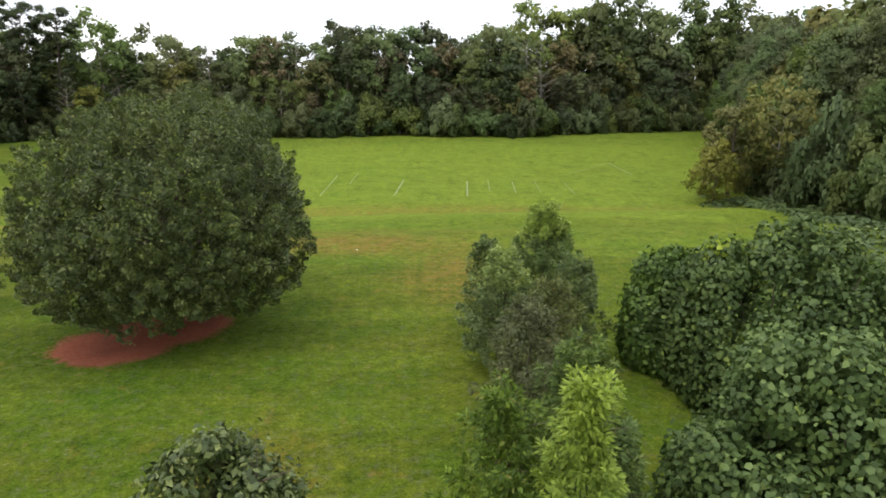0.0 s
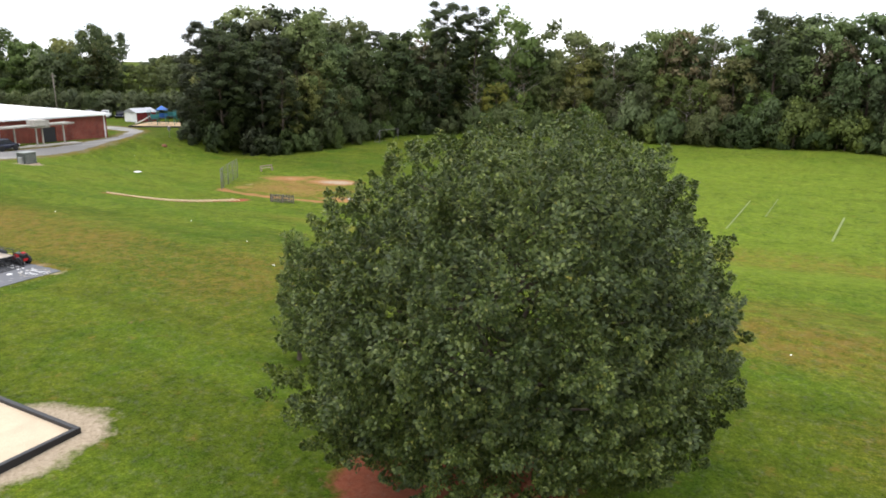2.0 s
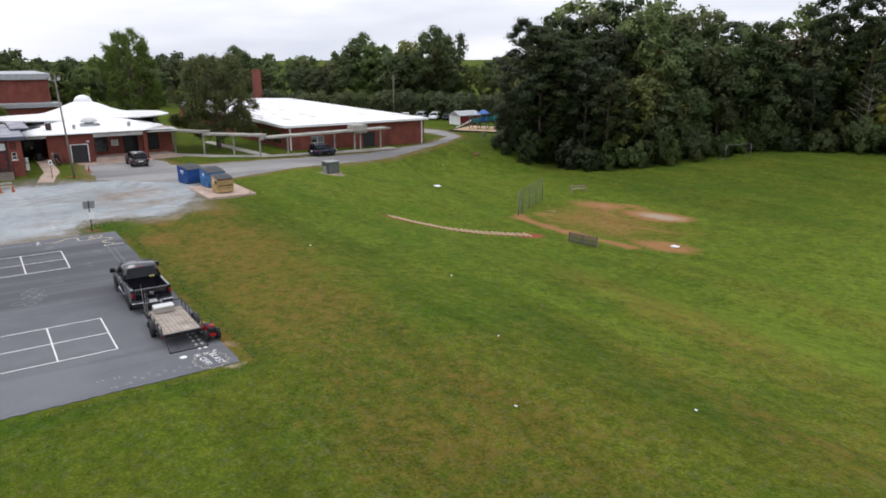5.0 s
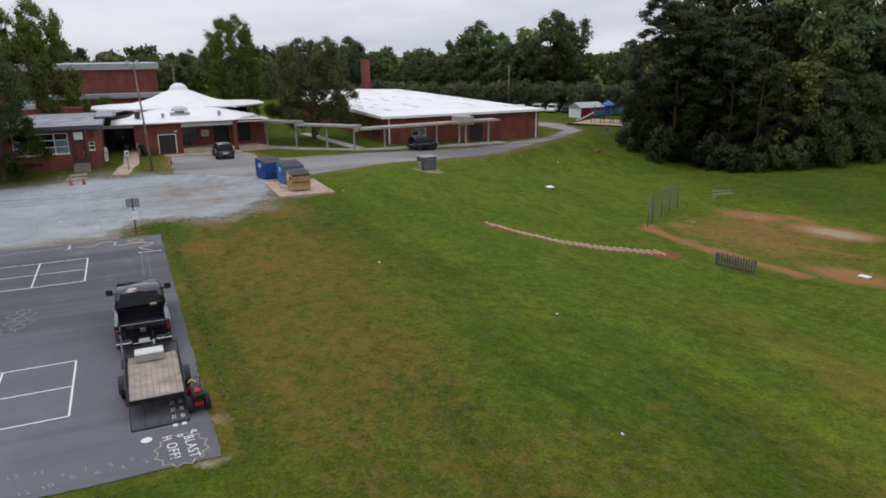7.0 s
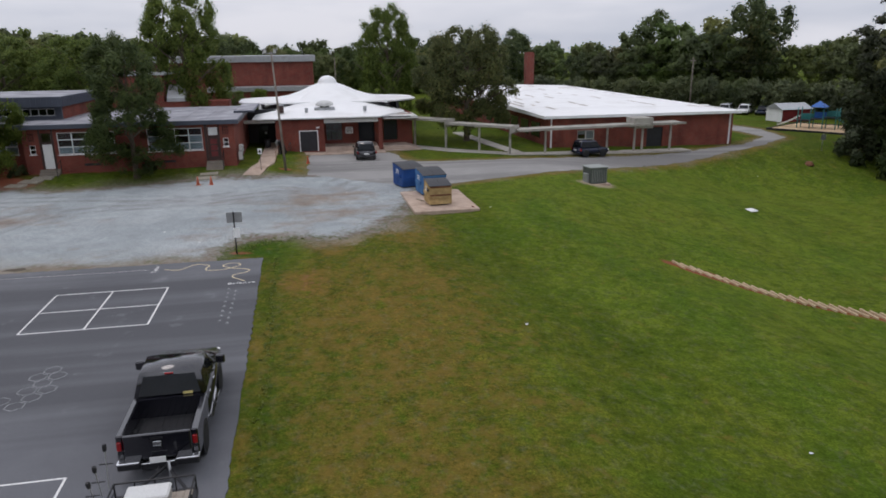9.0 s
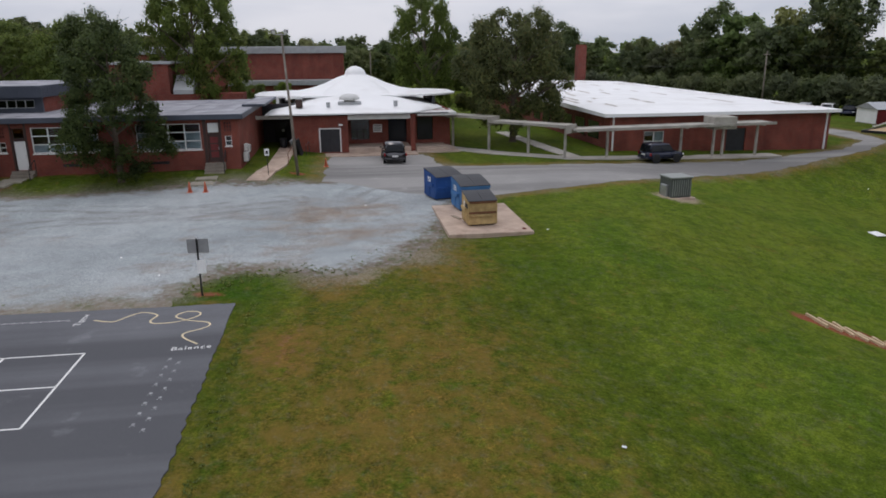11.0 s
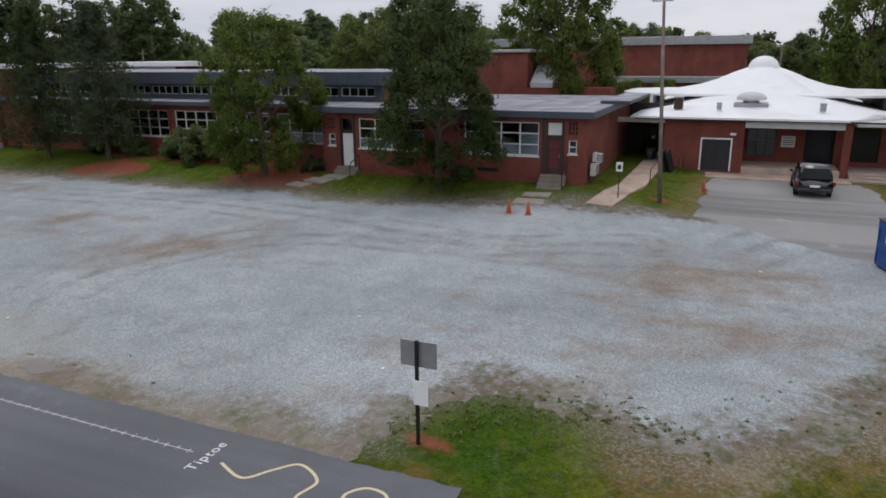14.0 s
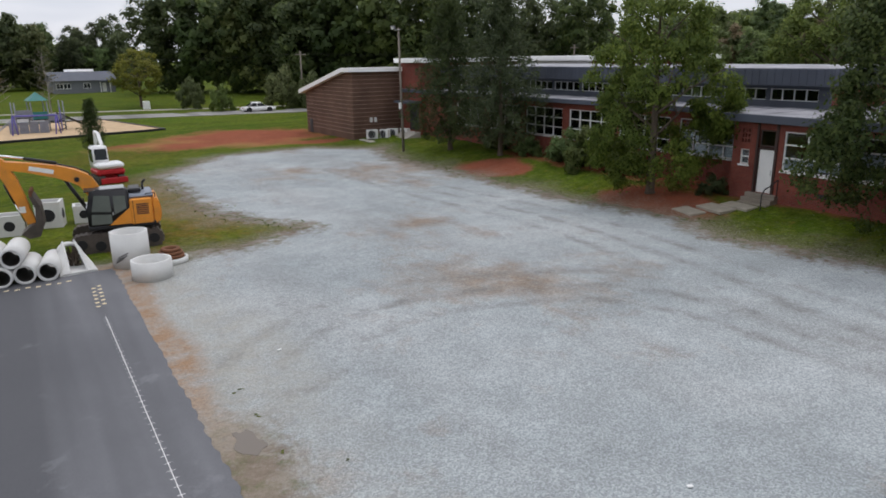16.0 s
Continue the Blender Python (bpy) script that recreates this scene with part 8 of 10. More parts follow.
for px in (-1.0,):
    tagged(part("wheel_rut_board", boxm(-0.45, 0.45, -0.1, 0.1, 0, 0.05, bevel=0.01), M_TIMBER), "short timber offcut beside the bins", "plank").matrix_basis = pose(-79.9, 46.0, 0.14, 0, 0, 20)


# ---------------------------------------------------------------- diggers
def track_unit(parent, y, length, wide, h, mat=M_TRACK, shift=0.0):
    """A crawler track with pads and rollers."""
    r = h / 2
    outline = []
    for k in range(9):
        a = -math.pi / 2 + math.pi * k / 8
        outline.append((length / 2 - r + r * math.cos(a), r + r * math.sin(a)))
    for k in range(9):
        a = math.pi / 2 + math.pi * k / 8
        outline.append((-length / 2 + r + r * math.cos(a), r + r * math.sin(a)))
    bm = bmesh.new()
    side_prism(bm, outline, y - wide / 2, y + wide / 2)
    tr = part("track", bm, mat, parent, "muddy steel crawler track")
    tr.matrix_basis = pose(shift, 0, 0)
    n = int(length * 2 / 0.16)
    per = 2 * (length - 2 * r) + 2 * math.pi * r
    bm = bmesh.new()
    for k in range(n):
        s = per * k / n
        straight = length - 2 * r
        if s < straight:
            c, ang = (-length / 2 + r + s, 2 * r + 0.01), 0
        elif s < straight + math.pi * r:
            a = math.pi / 2 - (s - straight) / r
            c, ang = (length / 2 - r + (r + 0.01) * math.cos(a), r + (r + 0.01) * math.sin(a)), a - math.pi / 2
        elif s < 2 * straight + math.pi * r:
            c, ang = (length / 2 - r - (s - straight - math.pi * r), -0.005), 0
        else:
            a = -math.pi / 2 - (s - 2 * straight - math.pi * r) / r
            c, ang = (-length / 2 + r + (r + 0.01) * math.cos(a), r + (r + 0.01) * math.sin(a)), a - math.pi / 2
        m = Matrix.Translation((c[0], y, c[1])) @ Matrix.Rotation(-ang, 4, 'Y')
        vs = box(bm, -0.05, 0.05, -wide / 2 - 0.02, wide / 2 + 0.02, -0.02, 0.025)
        for v in vs:
            v.co = m @ v.co
    part("track_pads", bm, mat, tr)
    for k in range(5):
        rl = part("roller", lathe([(r * 0.55, -0.03), (r * 0.55, 0.03)], 14), M_BLACKSTEEL, tr)
        rl.matrix_basis = pose(-length / 2 + r + (length - 2 * r) * k / 4, y + math.copysign(wide / 2 + 0.01, y), r * (1.0 if k in (0, 4) else 0.7), 90, 0, 0)


def arm(points, y, w, heights):
    """A box-section digger arm through (x, z) places with its depth at each."""
    bm = bmesh.new()
    top, bot = [], []
    for k, ((x, z), h) in enumerate(zip(points, heights)):
        a = points[max(0, k - 1)]
        b = points[min(len(points) - 1, k + 1)]
        dx, dz = b[0] - a[0], b[1] - a[1]
        ln = math.hypot(dx, dz)
        nx, nz = -dz / ln * h / 2, dx / ln * h / 2
        top.append((x + nx, z + nz))
        bot.append((x - nx, z - nz))
    side_prism(bm, top + bot[::-1], y - w / 2, y + w / 2)
    return bm


exc = thing("excavator", pose(-69.45, 4.52, -0.02, 0, 0, -7), "orange and dark grey crawler excavator standing on the grass", "excavator")
for s in (-1, 1):
    track_unit(exc, s * 0.98, 3.5, 0.5, 0.75, shift=0.25)
part("undercarriage", boxm(-0.8, 1.2, -0.72, 0.72, 0.35, 0.8, bevel=0.05), M_TRACK, exc)
part("slew_ring", lathe([(0.62, 0.8), (0.62, 0.93)], 24), M_BLACKSTEEL, exc)
part("platform", boxm(-1.3, 1.3, -1.16, 1.14, 0.9, 1.08, bevel=0.04), M_BLACKSTEEL, exc)
hs = part("engine_housing", boxm(-1.2, -0.33, -1.18, 1.16, 1.0, 2.08, bevel=0.05), M_ORANGE, exc, "orange engine housing")
part("housing_seam", boxm(-0.47, -0.45, 1.158, 1.164, 1.05, 2.0), M_BLACKSTEEL, hs)
bm = bmesh.new()
for k in range(6):
    box(bm, -1.05, -0.58, 1.158, 1.172, 1.42 + 0.08 * k, 1.475 + 0.08 * k)
part("vent_grille", bm, M_RUST, hs)["kind"] = "stuff"
cwt = bmesh.new()
side_prism(cwt, [(-1.18, 0.95), (-1.42, 0.98), (-1.52, 1.15), (-1.55, 1.6), (-1.47, 1.95), (-1.36, 2.06), (-1.18, 2.07)], -1.15, 1.1)
bmesh.ops.bevel(cwt, geom=list(cwt.edges), offset=0.07, segments=2, affect='EDGES')
part("counterweight", cwt, M_ORANGE, exc, "rounded orange counterweight")
part("engine_hood", boxm(-1.3, -0.3, -0.9, 0.98, 2.08, 2.22, bevel=0.06), M_HOODGREY, exc, "blue-grey engine hood")
part("hood_plate", boxm(-0.85, -0.36, -0.55, 0.5, 2.22, 2.42, bevel=0.05), M_BLACKSTEEL, exc)
part("grab_rail", tubes([((-1.35, 1.0, 2.07), (-1.35, 1.0, 2.25), 0.02), ((-1.35, 1.0, 2.25), (-1.0, 1.0, 2.25), 0.02), ((-1.0, 1.0, 2.25), (-1.0, 1.0, 2.2), 0.02)], 6), M_BLACKSTEEL, exc)
part("exhaust", tubes([((-0.95, -0.3, 2.2), (-0.95, -0.3, 2.5), 0.05), ((-0.95, -0.3, 2.5), (-1.08, -0.3, 2.66), 0.05)], 8), M_BLACKSTEEL, exc)
cab = part("cab", body([(-0.35, 1.06), (-0.35, 2.44), (-0.2, 2.52), (0.9, 2.56), (1.12, 2.46), (1.28, 1.75), (1.28, 1.06)], [0.46] * 7, 0.04), M_BLACKSTEEL, exc, "dark grey operator cab")
cab.matrix_basis = pose(0, 0.68, 0)
for outline in ([(0.38, 1.62), (0.38, 2.3), (0.95, 2.36), (1.1, 1.7)], [(0.38, 1.14), (0.38, 1.52), (1.12, 1.58), (1.16, 1.14)], [(-0.2, 1.72), (-0.2, 2.26), (0.26, 2.28), (0.26, 1.5)]):
    bm = bmesh.new()
    side_prism(bm, outline, 0.462, 0.47)
    part("cab_window", bm, M_CABGLASS, cab, "grey-green tinted cab window")
bm = bmesh.new()
side_prism(bm, [(-0.36, 1.07), (0.5, 1.07), (0.42, 1.13), (-0.36, 1.78)], 0.461, 0.476)
part("colour_stripe", bm, M_ORANGE, cab, "orange diagonal panel")
part("door_handle", boxm(0.3, 0.34, 0.47, 0.5, 1.5, 1.62), M_STEEL, cab)
part("cab_windscreen", boxm(1.2, 1.3, -0.38, 0.38, 1.5, 1.85), M_CARGLASS, cab)
part("cab_roof", boxm(-0.22, 0.72, -0.4, 0.4, 2.55, 2.6, bevel=0.03), M_STEEL, cab, "pale cab roof hatch")
part("sun_visor", boxm(0.72, 1.3, -0.42, 0.42, 2.5, 2.55, bevel=0.015), M_BLACKSTEEL, cab)
part("mirror", boxm(1.3, 1.34, 0.46, 0.62, 2.1, 2.35, bevel=0.01), M_BLACKSTEEL, cab)
boom = part("boom", arm([(0.75, 1.7), (0.95, 2.35), (1.2, 2.82), (1.6, 3.06), (2.15, 3.27), (3.17, 3.52), (4.3, 3.72)], -0.1, 0.4, [0.5, 0.55, 0.6, 0.55, 0.5, 0.38, 0.3]), M_ORANGE, exc, "orange arched boom")
mk = part("marking", boxm(-0.44, 0.44, 0.102, 0.108, -0.09, 0.09), M_WHITE, boom)
mk.matrix_basis = pose(2.72, 0.0, 3.4, 0, -14, 0)
part("pivot_boss", lathe([(0.1, -0.24), (0.1, 0.24)], 12), M_BLACKSTEEL, boom).matrix_basis = pose(1.5, -0.1, 2.92, 90, 0, 0)
part("boom_hose", tubes([((0.8, 0.0, 2.5), (1.05, 0.0, 3.18), 0.035), ((1.05, 0.0, 3.18), (1.5, 0.0, 3.4), 0.035), ((1.5, 0.0, 3.4), (2.15, 0.0, 3.6), 0.035)], 6), M_BLACKSTEEL, boom)
part("stick", arm([(4.6, 4.05), (4.2, 3.75), (3.86, 3.05), (3.6, 2.15), (3.36, 1.25)], -0.1, 0.34, [0.3, 0.5, 0.46, 0.4, 0.32]), M_ORANGE, exc, "orange dipper stick")
part("stick_patch", boxm(3.5, 3.72, 0.072, 0.08, 1.72, 1.98), M_WHITE, exc, "pale worn patch")
part("boom_ram", tubes([((1.15, -0.42, 1.25), (2.0, -0.42, 2.95), 0.08)], 8), M_BLACKSTEEL, exc)
sr = part("stick_ram", tubes([((2.15, -0.1, 3.62), (3.25, -0.1, 3.88), 0.075)], 8), M_BLACKSTEEL, exc)
part("ram_rod", tubes([((3.25, -0.1, 3.88), (4.6, -0.1, 4.15), 0.05)], 8), M_CHROME, sr, "bright chromed rod")
br = part("bucket_ram", tubes([((4.1, -0.1, 2.9), (3.85, -0.1, 2.1), 0.06)], 8), M_BLACKSTEEL, exc)
part("ram_rod", tubes([((3.85, -0.1, 2.1), (3.6, -0.1, 1.3), 0.04)], 8), M_CHROME, br)
bm = bmesh.new()
side_prism(bm, [(3.45, 1.15), (3.2, 1.3), (3.12, 1.9), (3.3, 2.45), (3.18, 2.5), (2.95, 2.0), (2.9, 1.2), (3.1, 0.75), (3.5, 0.7), (3.75, 0.9)], -0.65, 0.45)
part("bucket", bm, M_TRACK, exc, "muddy dark digging bucket curled in")
for k in range(5):
    part("bucket_tooth", boxm(3.17, 3.27, -0.6 + 0.24 * k, -0.5 + 0.24 * k, 2.42, 2.66), M_RUST, exc)

mini = thing("mini_excavator", pose(-71.1, -12.9, 0.0, 0, 0, -82), "white and red mini excavator parked on the grass", "excavator")
for s in (-1, 1):
    track_unit(mini, s * 0.6, 2.1, 0.35, 0.5)
part("undercarriage", boxm(-0.6, 0.6, -0.45, 0.45, 0.25, 0.55, bevel=0.04), M_REDP, mini)
part("body", boxm(-1.0, 0.75, -0.85, 0.85, 0.55, 0.95, bevel=0.12), M_REDP, mini, "red machine body")
part("hood", boxm(-1.05, 0.1, -0.82, 0.82, 0.95, 1.35, bevel=0.14), M_WHITEPAINT, mini, "white engine hood")
mc = part("cab", body([(-0.35, 0.95), (-0.3, 2.35), (0.55, 2.38), (0.8, 1.6), (0.8, 0.95)], [0.45] * 5, 0.05), M_WHITEPAINT, mini, "white cab")
mc.matrix_basis = pose(0, 0.35, 0)
for s in (-1, 1):
    part("cab_window", boxm(-0.2, 0.6, s * 0.456 - 0.004, s * 0.456 + 0.004, 1.35, 2.2), M_CARGLASS, mc)
part("cab_rear_window", boxm(-0.36, -0.34, -0.36, 0.36, 1.5, 2.2), M_CARGLASS, mc)
part("boom", arm([(0.8, 0.95), (1.3, 2.1), (1.9, 2.9), (2.4, 3.0)], -0.2, 0.2, [0.25, 0.3, 0.3, 0.2]), M_WHITEPAINT, mini, "white boom")
part("stick", arm([(2.5, 3.1), (2.7, 2.2), (2.6, 1.2)], -0.2, 0.16, [0.2, 0.26, 0.18]), M_WHITEPAINT, mini)
part("bucket", boxm(2.3, 2.75, -0.4, 0.05, 0.75, 1.2, bevel=0.06), M_BLACKSTEEL, mini)
part("blade", boxm(-1.5, -1.4, -0.8, 0.8, 0.1, 0.45, bevel=0.02), M_REDP, mini)

# ---------------------------------------------------------------- pipes and precast
# dark colour that carries the shade inside the pipes
M_PIPEBORE = plain("pipe_bore_shade", (0.05, 0.048, 0.045), 0.9, 0.0, 0.3, 2.0)
def ring_tube(name, r, wall, length, label, category, group, m, mat=M_CONC_LT):
    """A hollow cylinder along its own z."""
    t = part(name, lathe([(r - wall, 0.0), (r, 0.0), (r, length), (r - wall, length), (r - wall, 0.0)], 26, cap=False), mat)
    t.matrix_basis = m
    if category == "concrete pipe":
        # dark sleeve set back from the mouth paints the shade of the bore
        part("bore", lathe([(r - wall - 0.004, 0.25), (r - wall - 0.004, length - 0.1)], 26, cap=False), M_PIPEBORE, t, "inner wall with the bore's shade in its colour")
    return tagged(t, label, category, group)


for dx, lvl in ((0.05, 0), (0.77, 0), (1.49, 0), (2.21, 0), (1.1, 1), (1.83, 1)):
    ring_tube("concrete_pipe", 0.36, 0.078, 1.9, "pale grey concrete drain pipe in a stacked heap", "concrete pipe", "stacked drain pipes",
              pose(-66.29 + dx - 0.33, 8.92 - 1.87 + 0.04 * math.sin(5 * dx), 0.365 + 0.63 * lvl, -90, 0, -10))
fe = thing("pipe_end", pose(-67.17, 8.1, 0.02, 0, 0, 97), "pale grey flared concrete pipe end section", "pipe end")
bm = bmesh.new()
rings = []
for f in (0.0, 0.15, 0.4, 0.7, 1.0):
    w, h = 0.42 + 0.22 * f, 0.98 * (1 - f) ** 0.8 + 0.1
    th = 0.09
    prof = [(-w * 0.5, h), (-w, h * 0.55), (-w, 0.0), (w, 0.0), (w, h * 0.55), (w * 0.5, h), (w * 0.5 - th * 0.6, h - th * 0.5), (w - th, h * 0.5), (w - th, th), (-w + th, th), (-w + th, h * 0.5), (-w * 0.5 + th * 0.6, h - th * 0.5)]
    rings.append([bm.verts.new((-0.6 + 1.15 * f, y, z)) for y, z in prof])
for r0, r1 in zip(rings, rings[1:]):
    for k in range(12):
        bm.faces.new((r0[k], r0[(k + 1) % 12], r1[(k + 1) % 12], r1[k]))
bm.faces.new(rings[0][::-1])
bm.faces.new(rings[-1])
bmesh.ops.recalc_face_normals(bm, faces=bm.faces)
part("shell", bm, M_CONC_LT, fe)
part("collar", lathe([(0.34, 0.0), (0.44, 0.0), (0.44, 0.3), (0.34, 0.3), (0.34, 0.0)], 24, cap=False), M_CONC_LT, fe).matrix_basis = pose(-0.9, 0, 0.52, 0, 90, 0)
bm = bmesh.new()
for k in range(26):
    tube(bm, (-0.62 + 0.3 * math.sin(3.1 * k), 0.28 * math.sin(1.7 * k), 0.1), (-0.55 + 0.35 * math.sin(4.3 * k), 0.3 * math.sin(2.9 * k + 1), 0.5 + 0.35 * math.sin(k) ** 2), 0.05, 0.02, 5)
part("debris", bm, M_BARK, fe, "dark brush packed inside")["kind"] = "stuff"
mh = ring_tube("manhole_section", 0.68, 0.1, 1.35, "tall pale concrete manhole barrel on the gravel edge", "manhole section", "precast manhole sections", pose(-69.1, 8.4, 0.0))
bm = bmesh.new()
for a0, a1, z in ((-0.3, 0.35, 0.35), (-0.2, 0.4, 0.45), (-0.35, 0.15, 0.25)):
    for k in range(4):
        a, b = 0.9 + a0 + (a1 - a0) * k / 4, 0.9 + a0 + (a1 - a0) * (k + 1) / 4
        tube(bm, (0.685 * math.cos(a), 0.685 * math.sin(a), z + 0.05 * k), (0.685 * math.cos(b), 0.685 * math.sin(b), z + 0.05 * (k + 1)), 0.02, seg=4)
part("spray_mark", bm, M_BLACKSTEEL, mh, "black spray-painted mark")
ring_tube("manhole_section", 0.7, 0.1, 0.7, "low pale concrete manhole ring on the gravel edge", "manhole section", "precast manhole sections", pose(-69.45, 10.55, 0.0))
mf = thing("iron_frame_stack", pose(-70.45, 8.9, 0.23), "stack of rusty iron manhole frames on a concrete ring", "manhole frames")
for z, r in ((0.0, 0.5), (0.12, 0.44), (0.24, 0.36)):
    part("frame_ring", lathe([(r - 0.14, 0.0), (r, 0.0), (r, 0.11), (r - 0.14, 0.11), (r - 0.14, 0.0)], 24, cap=False), M_RUST, mf).matrix_basis = pose(0, 0, z)
ring_tube("concrete_ring", 0.62, 0.12, 0.22, "flat pale concrete ring under rusty iron frames", "concrete ring", "precast manhole sections", pose(-70.45, 8.9, 0.0))
for x, y, w, l, hgt, a in ((-65.35, 0.0, 1.15, 1.0, 0.95, -8), (-67.0, -0.75, 1.1, 1.0, 1.25, -14), (-68.45, -1.1, 0.9, 0.9, 0.85, -5), (-63.9, -1.0, 1.0, 1.0, 1.2, 0)):
    t = thing("drain_box", pose(x, y, 0.0, 0, 0, a), "pale precast concrete drain box with a pipe hole", "drain box", "precast drain boxes")
    bm = bmesh.new()
    rings = [[bm.verts.new((sx * (w / 2 - i), sy * (l / 2 - i), z)) for sx, sy in ((-1, -1), (1, -1), (1, 1), (-1, 1))] for i, z in ((0, 0), (0, hgt), (0.12, hgt), (0.12, 0.1))]
    for r0, r1 in zip(rings, rings[1:]):
        for k in range(4):
            bm.faces.new((r0[k], r0[(k + 1) % 4], r1[(k + 1) % 4], r1[k]))
    bm.faces.new(rings[0][::-1])
    bm.faces.new(rings[-1])
    part("shell", bm, M_CONC_LT, t)
    # pipe holes are not cut: black discs paint their shaded depth
    h1 = part("pipe_hole", lathe([(hgt * 0.24, 0), (hgt * 0.24, 0.012)], 20), M_DARK, t, "round knocked-out pipe hole painted as a shade-black disc")
    h1.matrix_basis = pose(0, l / 2 + 0.001, hgt * 0.5, -90, 0, 0)
    h2 = part("pipe_hole", lathe([(hgt * 0.2, 0), (hgt * 0.2, 0.012)], 20), M_DARK, t)
    h2.matrix_basis = pose(-w / 2 - 0.001, 0, hgt * 0.5, 0, -90, 0)

# ---------------------------------------------------------------- bins
def dumpster(name, x, y, turn, w, d, h, mat, label, ribs=3, lid=M_LID, z=0.14, flat=False):
    """A front-load bin: sloping sides, ribs, fork pockets, plastic lids. It opens to its own +x."""
    t = thing(name, pose(x, y, z, 0, 0, turn), label, "dumpster", "bins on the concrete pad")
    bm = bmesh.new()
    foot = 0.0 if flat else 0.2
    side_prism(bm, [(-d / 2 + 0.12, 0.08), (d / 2 - foot, 0.08), (d / 2, 0.55), (d / 2, h * 0.82), (-d / 2, h)], -w / 2, w / 2)
    bmesh.ops.bevel(bm, geom=list(bm.edges), offset=0.02, segments=1, affect='EDGES')
    part("body", bm, mat, t)
    part("skid", boxm(-d / 2 + 0.15, d / 2 - 0.25, -w / 2 + 0.1, w / 2 - 0.1, 0.0, 0.1), M_BLACKSTEEL, t)
    for s in (-1, 1):
        part("fork_pocket", boxm(-d * 0.3, d * 0.3, s * (w / 2 + 0.06) - 0.06, s * (w / 2 + 0.06) + 0.06, h * 0.45, h * 0.58, bevel=0.01), mat, t)
        for k in range(ribs):
            xx = -d / 2 + 0.2 + (d - 0.4) * k / (ribs - 1)
            part("rib", boxm(xx - 0.03, xx + 0.03, s * (w / 2 + 0.02) - 0.02, s * (w / 2 + 0.02) + 0.02, 0.2, h * 0.84, bevel=0.005), mat, t)
    for k in range(4):
        yy = -w / 2 + 0.1 + (w - 0.2) * k / 3
        part("rib", boxm(d / 2, d / 2 + 0.04, yy - 0.04, yy + 0.04, 0.55, h * 0.8, bevel=0.005), mat, t)
    edge = M_RUST if flat else mat
    part("rim", boxm(d / 2 - 0.02, d / 2 + 0.05, -w / 2 - 0.03, w / 2 + 0.03, h * 0.76, h * 0.83, bevel=0.01), edge, t)
    if flat:
        for yy in (-w / 2, w / 2):
            part("corner_post", boxm(d / 2 - 0.03, d / 2 + 0.055, yy - 0.035, yy + 0.035, 0.1, h * 0.83, bevel=0.01), mat, t)
        # black panel on the closed side paints the shade inside an open door
        part("side_door", boxm(-0.1, d * 0.42, -w / 2 - 0.04, -w / 2 - 0.012, h * 0.58, h * 0.72), M_DARK, t, "open side door, its shaded inside painted as a dark panel")
        part("fork_sleeve", boxm(d / 2 + 0.04, d / 2 + 0.1, -w * 0.38, w * 0.3, h * 0.32, h * 0.4, bevel=0.01), mat, t, "rusty fork sleeve")
    part("waist_rail", boxm(d / 2 + 0.001, d / 2 + 0.06, -w / 2, w / 2, h * 0.42, h * 0.48, bevel=0.01), edge, t)
    for s in (-1, 1):
        bm = bmesh.new()
        n = 5
        for k in range(n):
            f0, f1 = k / n, (k + 1) / n
            for f in (f0,):
                za, zb = h + 0.03 - (h * 0.17) * f0 + 0.05 * math.sin(math.pi * f0), h + 0.03 - (h * 0.17) * f1 + 0.05 * math.sin(math.pi * f1)
                xa, xb = -d / 2 - 0.02 + (d + 0.1) * f0, -d / 2 - 0.02 + (d + 0.1) * f1
                ya, yb = (0.01, w / 2 + 0.03) if s > 0 else (-w / 2 - 0.03, -0.01)
                v = [bm.verts.new(p) for p in ((xa, ya, za), (xb, ya, zb), (xb, yb, zb), (xa, yb, za))]
                bm.faces.new(v)
        bmesh.ops.remove_doubles(bm, verts=bm.verts, dist=0.001)
        bmesh.ops.solidify(bm, geom=bm.faces[:], thickness=0.035)
        part("lid", bm, lid, t, "black plastic lid")
    part("sticker", boxm(-d * 0.12, d * 0.12, -w / 2 - 0.05, -w / 2 - 0.042, h * 0.6, h * 0.78), M_WHITE, t, "white sticker with plain bars")
    for k in range(3):
        part("sticker_bar", boxm(-d * 0.1, d * 0.1, -w / 2 - 0.055, -w / 2 - 0.05, h * (0.62 + 0.05 * k), h * (0.64 + 0.05 * k)), mat, t)
    return t


padx = part("bin_pad", boxm(-83.3, -76.3, 45.05, 49.5, -0.15, 0.13, bevel=0.03), M_CONC_PINK)
tagged(padx, "clay-stained concrete pad under the bins", "concrete pad", kind="structure")
dumpster("dumpster", -86.3, 46.15, 15, 1.8, 2.1, 1.78, M_BLUEBIN, "deep blue steel dumpster with black lid on the gravel", 3, z=0.02)
dumpster("dumpster", -82.25, 47.2, 7, 1.75, 2.05, 1.8, M_BLUEBIN_LT, "faded blue steel dumpster with black lid")
dumpster("dumpster", -78.56, 47.02, 4, 1.52, 1.55, 1.62, M_TANBIN, "rusty tan steel dumpster with black lid", flat=True)
tagged(part("brick", boxm(-0.1, 0.1, -0.06, 0.06, 0, 0.07, bevel=0.008), M_BRICK), "loose red brick on the concrete pad", "brick").matrix_basis = pose(-76.8, 49.1, 0.13, 0, 0, 20)

